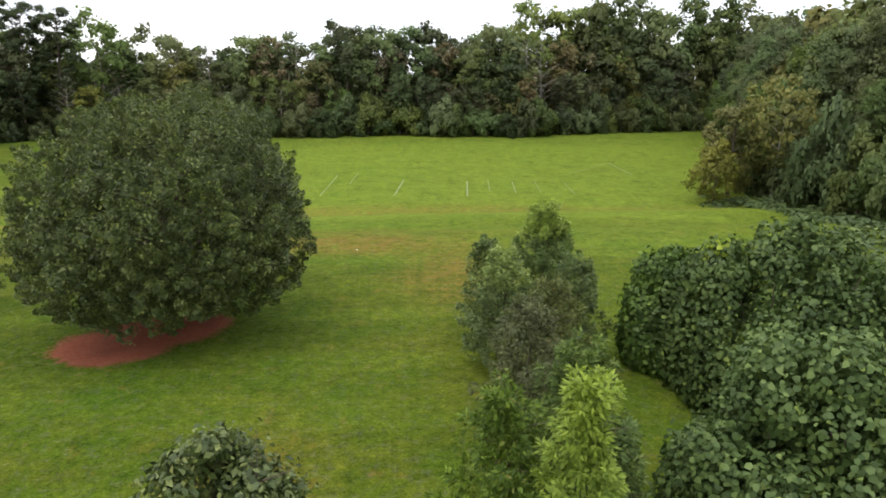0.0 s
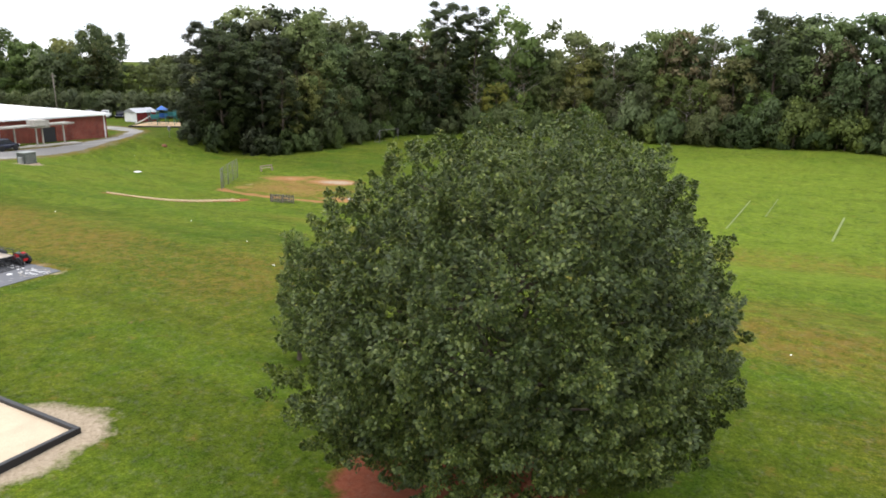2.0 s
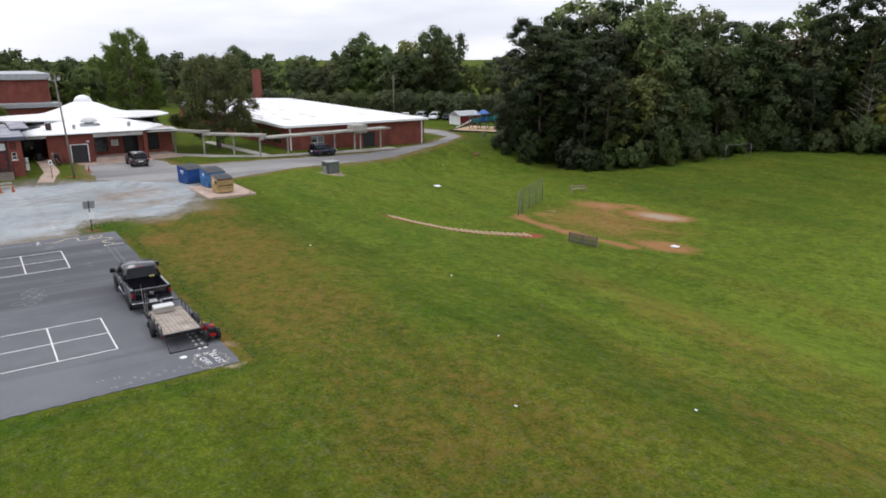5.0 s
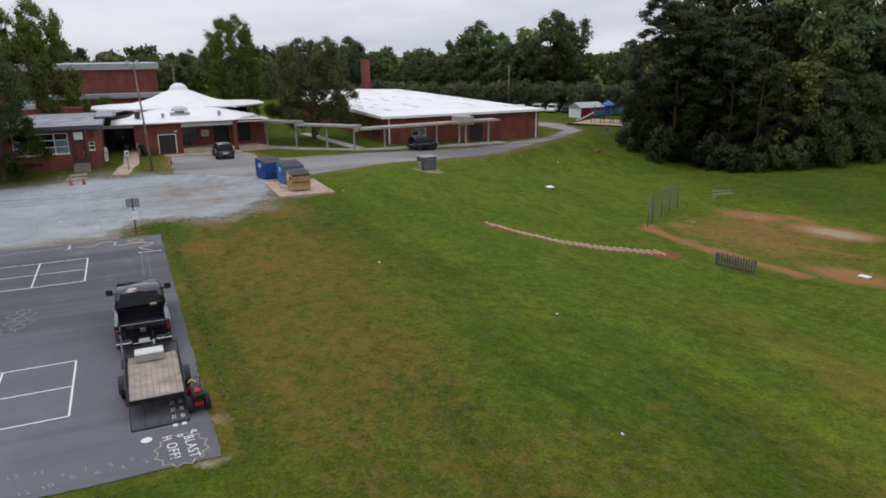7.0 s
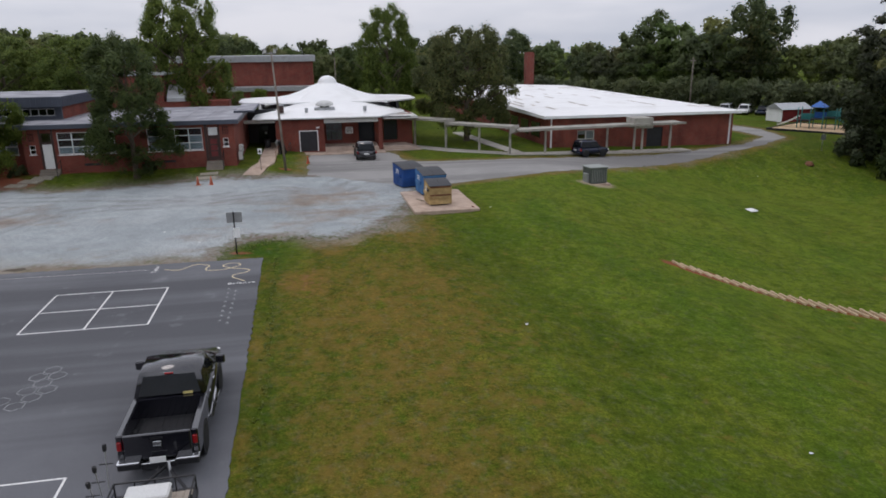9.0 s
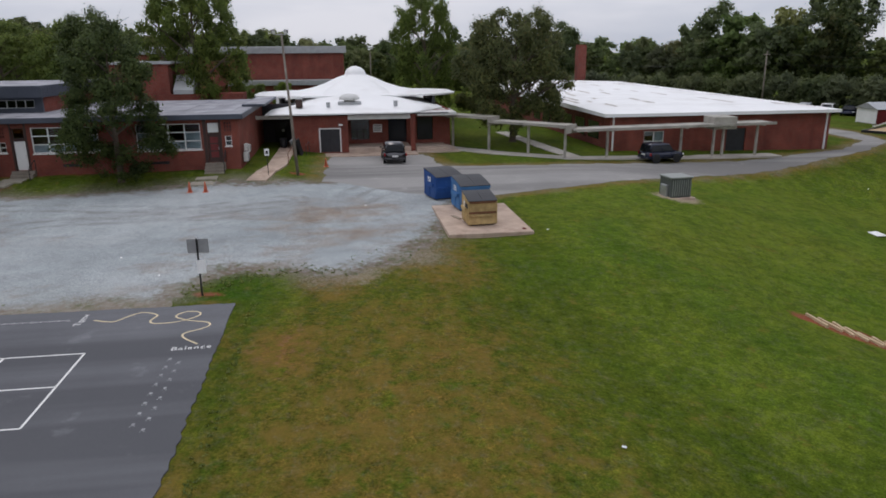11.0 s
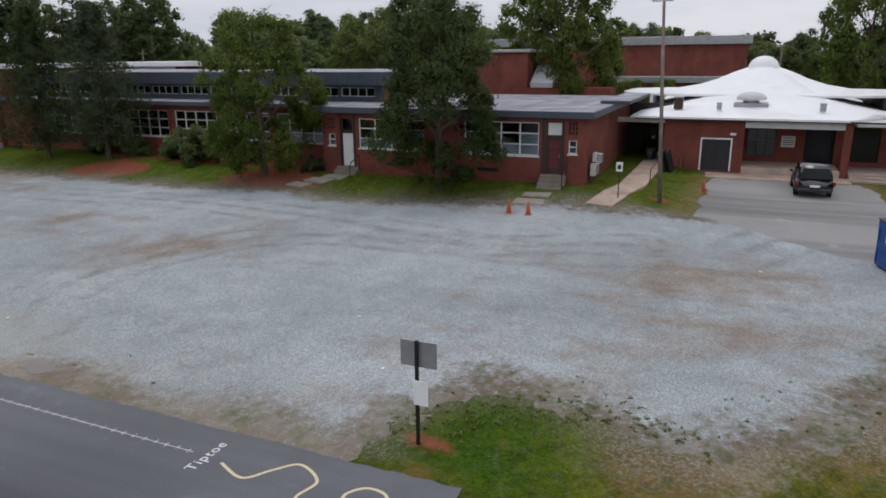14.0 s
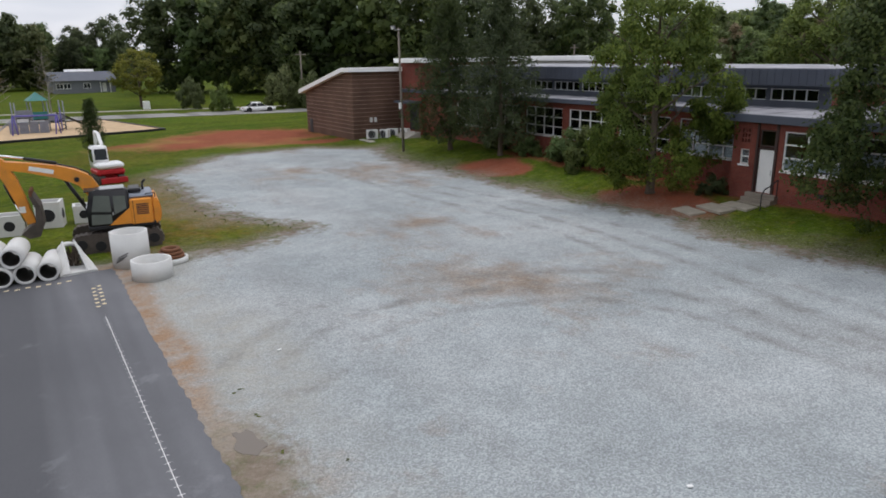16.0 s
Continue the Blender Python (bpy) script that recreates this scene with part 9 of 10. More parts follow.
ub = thing("utility_box", pose(-85.6, 61.7, lz(-85.6, 61.7) - 0.02, 0, 0, 6), "dark green-grey ribbed electrical transformer cabinet on the lawn", "utility box")
part("plinth", boxm(-0.95, 0.95, -0.95, 0.95, -0.1, 0.08, bevel=0.02), M_CONC_PINK, ub)
M_UTIL = plain("green_grey_enamel", (0.085, 0.095, 0.088), 0.5, 0.0, 0.2, 1.0)
M_UTIL_LT = plain("pale_green_enamel", (0.26, 0.28, 0.26), 0.5, 0.0, 0.15, 1.0)
part("cabinet", boxm(-0.7, 0.7, -0.75, 0.75, 0.08, 1.35, bevel=0.03), M_UTIL, ub)
part("lid", boxm(-0.78, 0.78, -0.82, 0.82, 1.35, 1.45, bevel=0.03), M_UTIL_LT, ub, "grey-green lid")
for k in range(2):
    part("door", boxm(0.7, 0.72, -0.72 + 0.74 * k, -0.02 + 0.74 * k, 0.15, 1.3, bevel=0.005), M_UTIL, ub)
for k in range(9):
    part("rib", boxm(0.72, 0.76, -0.66 + 0.16 * k, -0.62 + 0.16 * k, 0.2, 1.25), M_UTIL_LT, ub)
part("side_duct", boxm(-0.3, 0.4, -0.95, -0.75, 0.1, 0.9, bevel=0.03), M_STEEL, ub)

# ---------------------------------------------------------------- signs, poles, cones
M_SIGNWHITE = plain("bright_white_enamel", (0.94, 0.94, 0.94), 0.4, 0.0, 0.03)
sg = thing("sign_post", pose(-69.25, 34.3, 0.0), "grey metal sign seen from behind on a dark post", "sign")
part("post", boxm(-0.035, 0.035, -0.03, 0.03, -0.05, 2.3), M_BLACKSTEEL, sg)
part("panel", boxm(-0.06, -0.04, -0.38, 0.42, 1.72, 2.28, bevel=0.006), M_STEEL, sg, "blank grey metal back")
part("lower_panel", boxm(0.04, 0.055, -0.06, 0.26, 0.92, 1.46, bevel=0.004), M_SIGNWHITE, sg, "small white panel")
ss = thing("parking_sign", pose(-94.8, 34.3, lz(-94.8, 34.3)), "small white sign with dark symbol on a thin post", "sign")
part("post", tubes([((0, 0, -0.05), (0, 0, 1.95), 0.028)], 8), M_BLACKSTEEL, ss)
part("panel", boxm(0.03, 0.045, -0.17, 0.17, 1.5, 2.0, bevel=0.004), M_WHITE, ss)
part("symbol", boxm(0.045, 0.05, -0.09, 0.09, 1.62, 1.86), M_BLACKSTEEL, ss, "plain dark symbol")
ps = thing("playground_sign", pose(-100.4, 95.4, lz(-100.4, 95.4)), "grey sign board on a thin post by the drive", "sign")
part("post", tubes([((0, 0, -0.05), (0, 0, 1.9), 0.04)], 8), M_STEEL, ps)
part("panel", boxm(0.04, 0.06, -0.3, 0.3, 1.2, 1.8, bevel=0.006), M_STEEL, ps)


M_GREYMETAL = plain("dull_grey_metal", (0.2, 0.2, 0.2), 0.5, 0.3)


def lamp_pole(x, y, h, lean, label, heads=2):
    t = thing("light_pole", pose(x, y, lz(x, y)), label, "light pole")
    top = Vector((lean[0], lean[1], h))
    part("pole", tubes([((0, 0, -0.2), top, 0.12, 0.07)], 12), M_WOODPOST, t)
    part("crossarm", tubes([(top + Vector((0.05, -0.55, -0.15)), top + Vector((0.05, 0.45, -0.15)), 0.035)], 6), M_STEEL, t)
    for k in range(heads):
        yy = -0.55 + 0.9 * k
        hd = part("floodlight", boxm(-0.12, 0.16, -0.16, 0.16, -0.13, 0.13, bevel=0.05), M_GREYMETAL, t, "grey floodlight")
        hd.matrix_basis = pose(top.x + 0.15, top.y + yy, top.z + 0.05, 0, 25, 20 - 40 * k)
        part("lens", boxm(0.16, 0.17, -0.12, 0.12, -0.1, 0.1), M_HEADLIGHT, hd)
    return t


lamp_pole(-95.4, 36.4, 10.2, (0.2, -0.5), "leaning grey wooden light pole with two floodlights")
lp2 = lamp_pole(-93.6, -13.6, 9.7, (0.1, -0.15), "grey wooden light pole with a floodlight", 1)
part("conduit_box", boxm(0.14, 0.28, -0.12, 0.12, 3.4, 3.9, bevel=0.01), M_WHITE, lp2)


def cone(x, y):
    t = thing("traffic_cone", pose(x, y, lz(x, y) + 0.015), "faded orange traffic cone", "traffic cone", "traffic cones")
    part("base", boxm(-0.19, 0.19, -0.19, 0.19, 0, 0.035, bevel=0.01), M_CONE, t)
    part("cone", lathe([(0.14, 0.035), (0.035, 0.7), (0.03, 0.72)], 14), M_CONE, t)


for x, y in ((-90.9, 29.45), (-90.8, 30.5), (-99.6, 38.4)):
    cone(x, y)
# boards leaning and a rail by the breezeway
for k in range(3):
    t = part("leaning_board", boxm(-0.03, 0.03, -0.35, 0.35, 0, 1.5, bevel=0.005), M_BLACKSTEEL if k else M_STEEL)
    t.matrix_basis = pose(-104.6, 35.75 + 0.24 * k, lz(-104.6, 36), 18, -8, 70)
    tagged(t, "dark panel leaning beside the service path", "panel", "leaning panels")
rail("railing", [(-104.4, 36.6, 0.4), (-104.4, 36.6, 1.3), (-106.8, 36.75, 1.3), (-106.8, 36.75, 0.3)], 0.03, M_BLACKSTEEL, "black steel railing beside the service door")
rail("railing", [(-98.6, 35.5, 0.5), (-98.6, 35.5, 1.45), (-103.2, 35.6, 1.45), (-103.2, 35.6, 0.5)], 0.03, M_RUST, "rusty steel railing along the path")
for k in range(2):
    rb = thing("wheelie_bin", pose(-108.8 - 0.8 * k, 34.3, 0.35, 0, 0, 10), "black wheeled rubbish bin in the breezeway", "rubbish bin", "bins in the breezeway")
    part("body", body([(-0.25, 0.05), (-0.3, 0.95), (0.3, 0.95), (0.25, 0.05)], [0.24, 0.3, 0.3, 0.24], 0.02), M_LID, rb)
    part("lid", boxm(-0.32, 0.34, -0.31, 0.31, 0.95, 1.03, bevel=0.02), M_LID, rb)
    part("wheel", tubes([((-0.25, -0.28, 0.1), (-0.25, 0.28, 0.1), 0.1)], 10), M_RUBBER, rb)

# ---------------------------------------------------------------- field things
def on(x, y, dz=0.0):
    return (x, y, lz(x, y) + dz)


# sandbox with black timbers
M_SAND = plain("play_sand", (0.52, 0.42, 0.30), 0.95, 0.0, 0.15, 1.0, grain=25)
sb = thing("sandbox", pose(-27.3, 22.4, -0.02), "square sandbox with black timber edging in the lawn", "sandbox")
for d in ((-4.6, 4.6, 2.38, 2.55), (-4.6, 4.6, -2.55, -2.38), (-4.6, -4.43, -2.38, 2.38), (4.43, 4.6, -2.38, 2.38)):
    part("edging", boxm(*d, -0.05, 0.26, bevel=0.015), M_BLACKSTEEL, sb, "black edging timber")
part("sand", boxm(-4.43, 4.43, -2.38, 2.38, 0.0, 0.13), M_SAND, sb)

M_PALETIMBER = plain("sun_bleached_timber", (0.52, 0.40, 0.25), 0.9, 0.0, 0.25, 2.0)
M_GREYWIRE = plain("dull_grey_wire", (0.17, 0.165, 0.16), 0.6, 0.3, 0.2, 2.0)
M_GREYSLAT = plain("grey_weathered_slats", (0.11, 0.10, 0.09), 0.9, 0.0, 0.3, 3.0)
# plank walk laid down the bank
tr0, tr1 = Vector((-66.9, 58.6, 0)), Vector((-58.8, 68.7, 0))
lad = thing("plank_walk", pose(tr0.x, tr0.y, lz(tr0.x, tr0.y), 0, 0, math.degrees(math.atan2(tr1.y - tr0.y, tr1.x - tr0.x))), "row of weathered timbers laid slantwise down the grass bank", "plank walk")
ln = (tr1 - tr0).length
for k in range(27):
    f = (k + 0.5) / 27
    p = tr0.lerp(tr1, f)
    b = part("plank", boxm(-0.62, 0.62, -0.05, 0.05, -0.03, 0.1, bevel=0.012), M_PALETIMBER, lad)
    b.matrix_basis = pose(ln * f, 0.06 * math.sin(k), lz(p.x, p.y) - lz(tr0.x, tr0.y) + 0.03, 0, 3, -47 + 5 * math.sin(k * 2.1))

# low slatted fence by the diamond
fx0, fy0, fx1, fy1 = -55.4, 70.3, -52.75, 70.95
fa = math.degrees(math.atan2(fy1 - fy0, fx1 - fx0))
fn = thing("picket_fence", pose(*on(fx0, fy0, -0.05), 0, 0, fa), "short run of grey weathered slat fence", "fence")
fl = math.hypot(fx1 - fx0, fy1 - fy0)
for k in range(15):
    x = fl * k / 14
    b = part("slat", boxm(x - 0.05, x + 0.05, -0.02, 0.02, 0.02, 0.95 + 0.05 * math.sin(k * 3.3), bevel=0.008), M_GREYSLAT, fn)
for z in (0.25, 0.75):
    part("rail", boxm(0, fl, 0.02, 0.06, z - 0.04, z + 0.04), M_TIMBER, fn)
for x in (0.0, fl / 2, fl):
    part("post", boxm(x - 0.05, x + 0.05, 0.06, 0.16, -0.1, 0.9), M_TIMBER, fn)


def chain_fence(name, pts, h, label, cell=0.28):
    """A wire mesh fence on pipe posts."""
    t = thing(name, pose(*on(*pts[0])), label, "fence")
    o = Vector(on(*pts[0]))
    for (ax, ay), (bx, by) in zip(pts, pts[1:]):
        a, b = Vector(on(ax, ay)) - o, Vector(on(bx, by)) - o
        n = max(1, int((b - a).length / 2.4))
        for k in range(n + 1):
            p = a.lerp(b, k / n)
            part("post", tubes([(p - Vector((0, 0, 0.1)), p + Vector((0, 0, h)), 0.04)], 8), M_GREYWIRE, t)
        part("top_rail", tubes([(a + Vector((0, 0, h)), b + Vector((0, 0, h)), 0.022)], 6), M_GREYWIRE, t)
        part("mid_rail", tubes([(a + Vector((0, 0, h * 0.5)), b + Vector((0, 0, h * 0.5)), 0.018)], 6), M_GREYWIRE, t)
        bm = bmesh.new()
        ln = (b - a).length
        m = int(ln / cell)
        for k in range(-int(h / cell), m):
            for s in (0, 1):
                u0, u1 = k * cell, k * cell + h
                z0, z1 = 0.0, h
                if u0 < 0:
                    z0, u0 = -u0, 0.0
                if u1 > ln:
                    z1, u1 = h - (u1 - ln), ln
                if z1 - z0 < 0.05:
                    continue
                p0, p1 = a.lerp(b, u0 / ln), a.lerp(b, u1 / ln)
                if s:
                    p0, p1 = a.lerp(b, 1 - u0 / ln), a.lerp(b, 1 - u1 / ln)
                tube(bm, p0 + Vector((0, 0, z0)), p1 + Vector((0, 0, z1)), 0.006, seg=3, caps=False)
        part("wire_mesh", bm, M_GREYWIRE, t)
    return t


chain_fence("backstop", [(-66.9, 74.2), (-68.4, 76.0), (-72.2, 82.4)], 2.6, "grey chain-link backstop behind the ball diamond")


def bench(x, y, turn, label):
    t = thing("bench", pose(*on(x, y), 0, 0, turn), label, "bench")
    part("seat", boxm(-1.1, 1.1, -0.15, 0.15, 0.42, 0.47, bevel=0.01), M_TIMBER, t)
    part("backrest", boxm(-1.1, 1.1, 0.17, 0.21, 0.62, 0.8, bevel=0.01), M_TIMBER, t)
    for x0 in (-0.95, 0.95):
        part("leg", boxm(x0 - 0.05, x0 + 0.05, -0.15, 0.2, -0.05, 0.42), M_TIMBER, t)
        part("post", boxm(x0 - 0.05, x0 + 0.05, 0.12, 0.18, 0.42, 0.82), M_TIMBER, t)
    return t


bench(-73.3, 89.4, 78, "weathered wooden player bench on the grass")


def goal(x, y, turn, w, h, label):
    t = thing("goal_frame", pose(*on(x, y), 0, 0, turn), label, "goal", "goal frames")
    for s in (-1, 1):
        part("upright", tubes([((s * w / 2, 0, -0.1), (s * w / 2, 0, h), 0.05)], 8), M_GREYWIRE, t)
        part("stay", tubes([((s * w / 2, 0, h), (s * w / 2, 1.4, 0.0), 0.04)], 6), M_GREYWIRE, t)
    part("crossbar", tubes([((-w / 2, 0, h), (w / 2, 0, h), 0.05)], 8), M_GREYWIRE, t)
    part("back_bar", tubes([((-w / 2, 1.4, 0.03), (w / 2, 1.4, 0.03), 0.04)], 6), M_GREYWIRE, t)


goal(-74.9, 125.2, 78, 5.0, 2.3, "grey metal goal frame at the edge of the woods")
wp = part("white_board", boxm(-0.55, 0.55, -0.3, 0.3, 0.0, 0.06, bevel=0.01), M_WHITE)
wp.matrix_basis = pose(*on(-82.1, 74.2, 0.03), 4, 0, -8)
tagged(wp, "white flat board lying on the grass", "board")
wb = part("white_board", boxm(-0.35, 0.35, -0.25, 0.25, 0.0, 0.1, bevel=0.02), M_WHITE)
wb.matrix_basis = pose(*on(-49.9, 77.9, 0.03), 0, 0, 10)
tagged(wb, "pale home plate slab on the dirt", "base plate")
g = random.Random(9)
for k, (x, y) in enumerate(((-2.4, 44.1), (-94.7, 83.6), (-30.5, 43.0), (-36.5, 47.0), (-27.0, 49.0), (-47.5, 52.0), (-75.1, 29.6), (-72.1, 32.0), (-84.5, 41.1), (-76.9, 50.4), (-71.0, 19.5), (-57.0, 46.5), (-4.0, 15.0))):
    lt = part("litter", boxm(-0.06, 0.06, -0.035, 0.035, 0, 0.03, bevel=0.01), M_WHITE)
    lt.matrix_basis = pose(*on(x, y, 0.03), 10, 5, g.uniform(0, 180))
    tagged(lt, "scrap of white litter on the ground", "litter", "scraps of litter")
stump = part("tree_stump", lathe([(0.5, -0.1), (0.42, 0.1), (0.3, 0.32), (0.1, 0.36)], 11), M_RUST)
stump.matrix_basis = pose(*on(-96.9, 91.2))
tagged(stump, "rusty brown mound of soil on the lawn", "soil mound")

# chalk lines on the far field
M_CHALK = plain("faded_field_chalk", (0.175, 0.22, 0.075), 0.95, 0.0, 0.25, 0.6)
for x0, y0, x1, y1, w in ((-9.1, 82.2, -8.4, 99.0, 0.14), (-6.2, 90.0, -5.6, 101.0, 0.1), (-0.2, 81.0, 1.0, 93.0, 0.2), (8.4, 79.6, 9.5, 91.4, 0.22), (11.6, 83.3, 12.4, 92.4, 0.1), (14.6, 82.1, 15.6, 91.4, 0.12),
                      (17.8, 82.5, 18.7, 91.6, 0.1), (21.7, 81.3, 22.4, 90.0, 0.1), (34.3, 98.1, 34.2, 109.0, 0.2), (24.2, 97.9, 34.2, 109.0, 0.12)):
    n = 12
    bm = bmesh.new()
    dx, dy = x1 - x0, y1 - y0
    s = math.hypot(dx, dy)
    nx, ny = -dy / s * w / 2, dx / s * w / 2
    prev = None
    for k in range(n + 1):
        x, y = x0 + dx * k / n, y0 + dy * k / n
        pr = (bm.verts.new((x + nx, y + ny, lz(x, y) + 0.075)), bm.verts.new((x - nx, y - ny, lz(x, y) + 0.075)))
        if prev:
            bm.faces.new((prev[0], prev[1], pr[1], pr[0]))
        prev = pr
    tagged(part("field_line", bm, M_CHALK), "faded painted line on the grass field", "field line", "faded field lines", "structure")

# ---------------------------------------------------------------- painted games on the asphalt
def worn_paint(name, c, cover=0.5):
    m, nt, b = node_mat(name, 0.8, 0.0, 0.2)
    f = ramp(nt, add_noise(nt, 9, 7, 0.75), [(cover - 0.12, (0.2, 0.2, 0.21)), (cover + 0.04, c)])
    nt.links.new(f, b.inputs["Base Color"])
    return m


M_LINE = worn_paint("court_line_white", (0.72, 0.72, 0.70), 0.36)
M_LINE_FAINT = worn_paint("court_line_faint", (0.36, 0.37, 0.37), 0.56)
M_LINE_YEL = worn_paint("court_line_cream", (0.66, 0.56, 0.36), 0.36)
M_LINE_FAINT_YEL = worn_paint("court_line_faint_cream", (0.42, 0.37, 0.24), 0.55)
TOP = 0.034


def strip(bm, pts, w, z=TOP):
    prev = None
    for k, p in enumerate(pts):
        a, b = pts[max(0, k - 1)], pts[min(len(pts) - 1, k + 1)]
        dx, dy = b[0] - a[0], b[1] - a[1]
        s = math.hypot(dx, dy) or 1
        nx, ny = -dy / s * w / 2, dx / s * w / 2
        q = (bm.verts.new((p[0] + nx, p[1] + ny, z)), bm.verts.new((p[0] - nx, p[1] - ny, z)))
        if prev:
            bm.faces.new((prev[0], prev[1], q[1], q[0]))
        prev = q


def marking(name, lines, w, mat, label, z=TOP):
    bm = bmesh.new()
    for l in lines:
        strip(bm, l, w, z)
    return tagged(part(name, bm, mat), label, "painted marking", kind="structure")


def square(x0, x1, y0, y1):
    xm, ym = (x0 + x1) / 2, (y0 + y1) / 2
    return [[(x0, y0), (x1, y0)], [(x1, y0), (x1, y1)], [(x1, y1), (x0, y1)], [(x0, y1), (x0, y0)], [(xm, y0), (xm, y1)], [(x0, ym), (x1, ym)]]


for x0, y0 in ((-64.2, 26.95), (-49.15, 27.05), (-64.2, 16.0), (-49.15, 16.0)):
    marking("court_marking", square(x0, x0 + 4.55, y0, y0 + 4.72), 0.068, M_LINE, "white painted four-square court on asphalt")

# the balance line: a wandering cream line with a loop
def smooth_line(pts, n=8):
    out = []
    P = [Vector((*p, 0)) for p in pts]
    for k in range(len(P) - 1):
        p0, p1, p2, p3 = P[max(0, k - 1)], P[k], P[k + 1], P[min(len(P) - 1, k + 2)]
        for j in range(n):
            t = j / n
            q = 0.5 * ((2 * p1) + (p2 - p0) * t + (2 * p0 - 5 * p1 + 4 * p2 - p3) * t * t + (3 * p1 - p0 - 3 * p2 + p3) * t ** 3)
            out.append((q.x, q.y))
    return out + [pts[-1]]


marking("balance_line", [smooth_line([(-67.12, 31.0), (-66.86, 31.7), (-67.3, 32.1), (-67.65, 32.5), (-67.3, 33.1), (-66.75, 33.0), (-66.46, 33.25), (-66.52, 34.0), (-67.0, 34.6), (-67.4, 34.5), (-67.45, 34.05), (-67.05, 33.8),
                                  (-66.6, 34.3), (-66.3, 35.0), (-66.0, 35.15), (-65.7, 34.9), (-65.4, 34.45), (-65.0, 34.5), (-64.4, 35.05)])], 0.065, M_LINE_YEL, "cream painted wandering balance line on asphalt")


def lettering(text, x, y, size, turn, mat, label, shear=0.0):
    cu = bpy.data.curves.new("painted_word", 'FONT')
    cu.body = text
    cu.size = size
    cu.align_x, cu.align_y = 'CENTER', 'CENTER'
    cu.extrude = 0.002
    cu.space_character = 1.15
    cu.materials.append(mat)
    ob = new("painted_word", cu)
    ob.matrix_basis = pose(x, y, TOP + 0.002, 0, 0, turn)
    return tagged(ob, label, "painted word", kind="structure")


lettering("Balance", -64.12, 34.92, 0.36, 92, M_LINE, "white painted word Balance on asphalt")
lettering("Tiptoe", -67.2, 30.57, 0.34, 180, M_LINE, "white painted word Tiptoe on asphalt")
hx, hy = -41.87, 34.85
for letter, dy, turn in (("H", -0.36, 8), ("o", 0.02, 95), ("P", 0.4, 78)):
    lettering(letter, hx - 0.06 * dy, hy + dy, 0.36, turn, M_LINE, "white painted letter of the word Hop on asphalt")
lettering("BLAST", -41.1, 35.12, 0.42, 4, M_LINE, "white painted word Blast on asphalt")
lettering("OFF!", -41.05, 34.62, 0.42, 4, M_LINE, "white painted word Off on asphalt")
for k, (n_, x, y) in enumerate((("1", -40.82, 34.17), ("2", -40.8, 33.89), ("3", -41.1, 33.53), ("4", -40.79, 33.28), ("5", -41.05, 32.98), ("6", -40.82, 32.66), ("7", -41.13, 32.37), ("8", -40.85, 32.05), ("9", -41.09, 31.8), ("10", -40.65, 31.48), ("11", -41.46, 31.2), ("12", -40.58, 30.94), ("13", -41.52, 30.58))):
    lettering(n_, x, y, 0.3, 104 + 14 * math.sin(k * 2.3), M_LINE_FAINT, "faint painted counting number on asphalt")
marking("burst_marking", [[(-41.05 + (0.78 + 0.16 * (k % 2)) * math.cos(2 * math.pi * k / 24), 34.85 + (0.62 + 0.14 * (k % 2)) * math.sin(2 * math.pi * k / 24)) for k in range(25)]], 0.06, M_LINE_FAINT_YEL, "cream painted star burst round the words")
bm = bmesh.new()
for k in range(5):
    for s in (-1, 1):
        cx_, cy_ = -44.6 + 0.5 * k, 34.92 + s * 0.13
        strip(bm, [(cx_ - 0.13, cy_), (cx_ + 0.13, cy_)], 0.13)
tagged(part("footprint_marking", bm, M_LINE), "white painted footprints on asphalt", "painted marking", kind="structure")
bm = bmesh.new()
for k in range(8):
    for s in (-1, 1):
        cx_, cy_ = -63.2 + 0.56 * k + 0.15 * s, 34.6 + s * 0.16
        strip(bm, [(cx_ - 0.06, cy_), (cx_ + 0.06, cy_)], 0.09)
        strip(bm, [(cx_ + 0.09, cy_ - 0.05), (cx_ + 0.13, cy_ - 0.05)], 0.035)
        strip(bm, [(cx_ + 0.09, cy_ + 0.05), (cx_ + 0.13, cy_ + 0.05)], 0.035)
tagged(part("footprint_marking", bm, M_LINE_FAINT), "faint painted footprints on asphalt", "painted marking", kind="structure")
bm = bmesh.new()
for k in range(6):
    for s in (-1, 1):
        cx_, cy_ = -67.55 + 0.1 * s + 0.02 * k, 10.7 + 0.42 * k + 0.1 * s
        strip(bm, [(cx_ - 0.06, cy_), (cx_ + 0.06, cy_ + 0.03)], 0.13)
for k in range(7):
    strip(bm, [(-66.9 + 0.32 * k, 9.4 + 0.08 * (k % 2)), (-66.75 + 0.32 * k, 9.4 + 0.08 * (k % 2))], 0.12)
tagged(part("footprint_marking", bm, M_LINE_YEL), "cream painted footprints on asphalt", "painted marking", kind="structure")
bm = bmesh.new()
strip(bm, [(-67.42, 14.0), (-67.22, 30.2)], 0.016)
for k in range(54):
    y = 14.2 + 0.3 * k
    xr = -67.42 + 0.2 * (y - 14.0) / 16.2
    strip(bm, [(xr - 0.075, y), (xr + 0.075, y)], 0.016, TOP + 0.001)
tagged(part("scale_marking", bm, M_LINE), "white painted ruler line on asphalt", "painted marking", kind="structure")
hexes = []
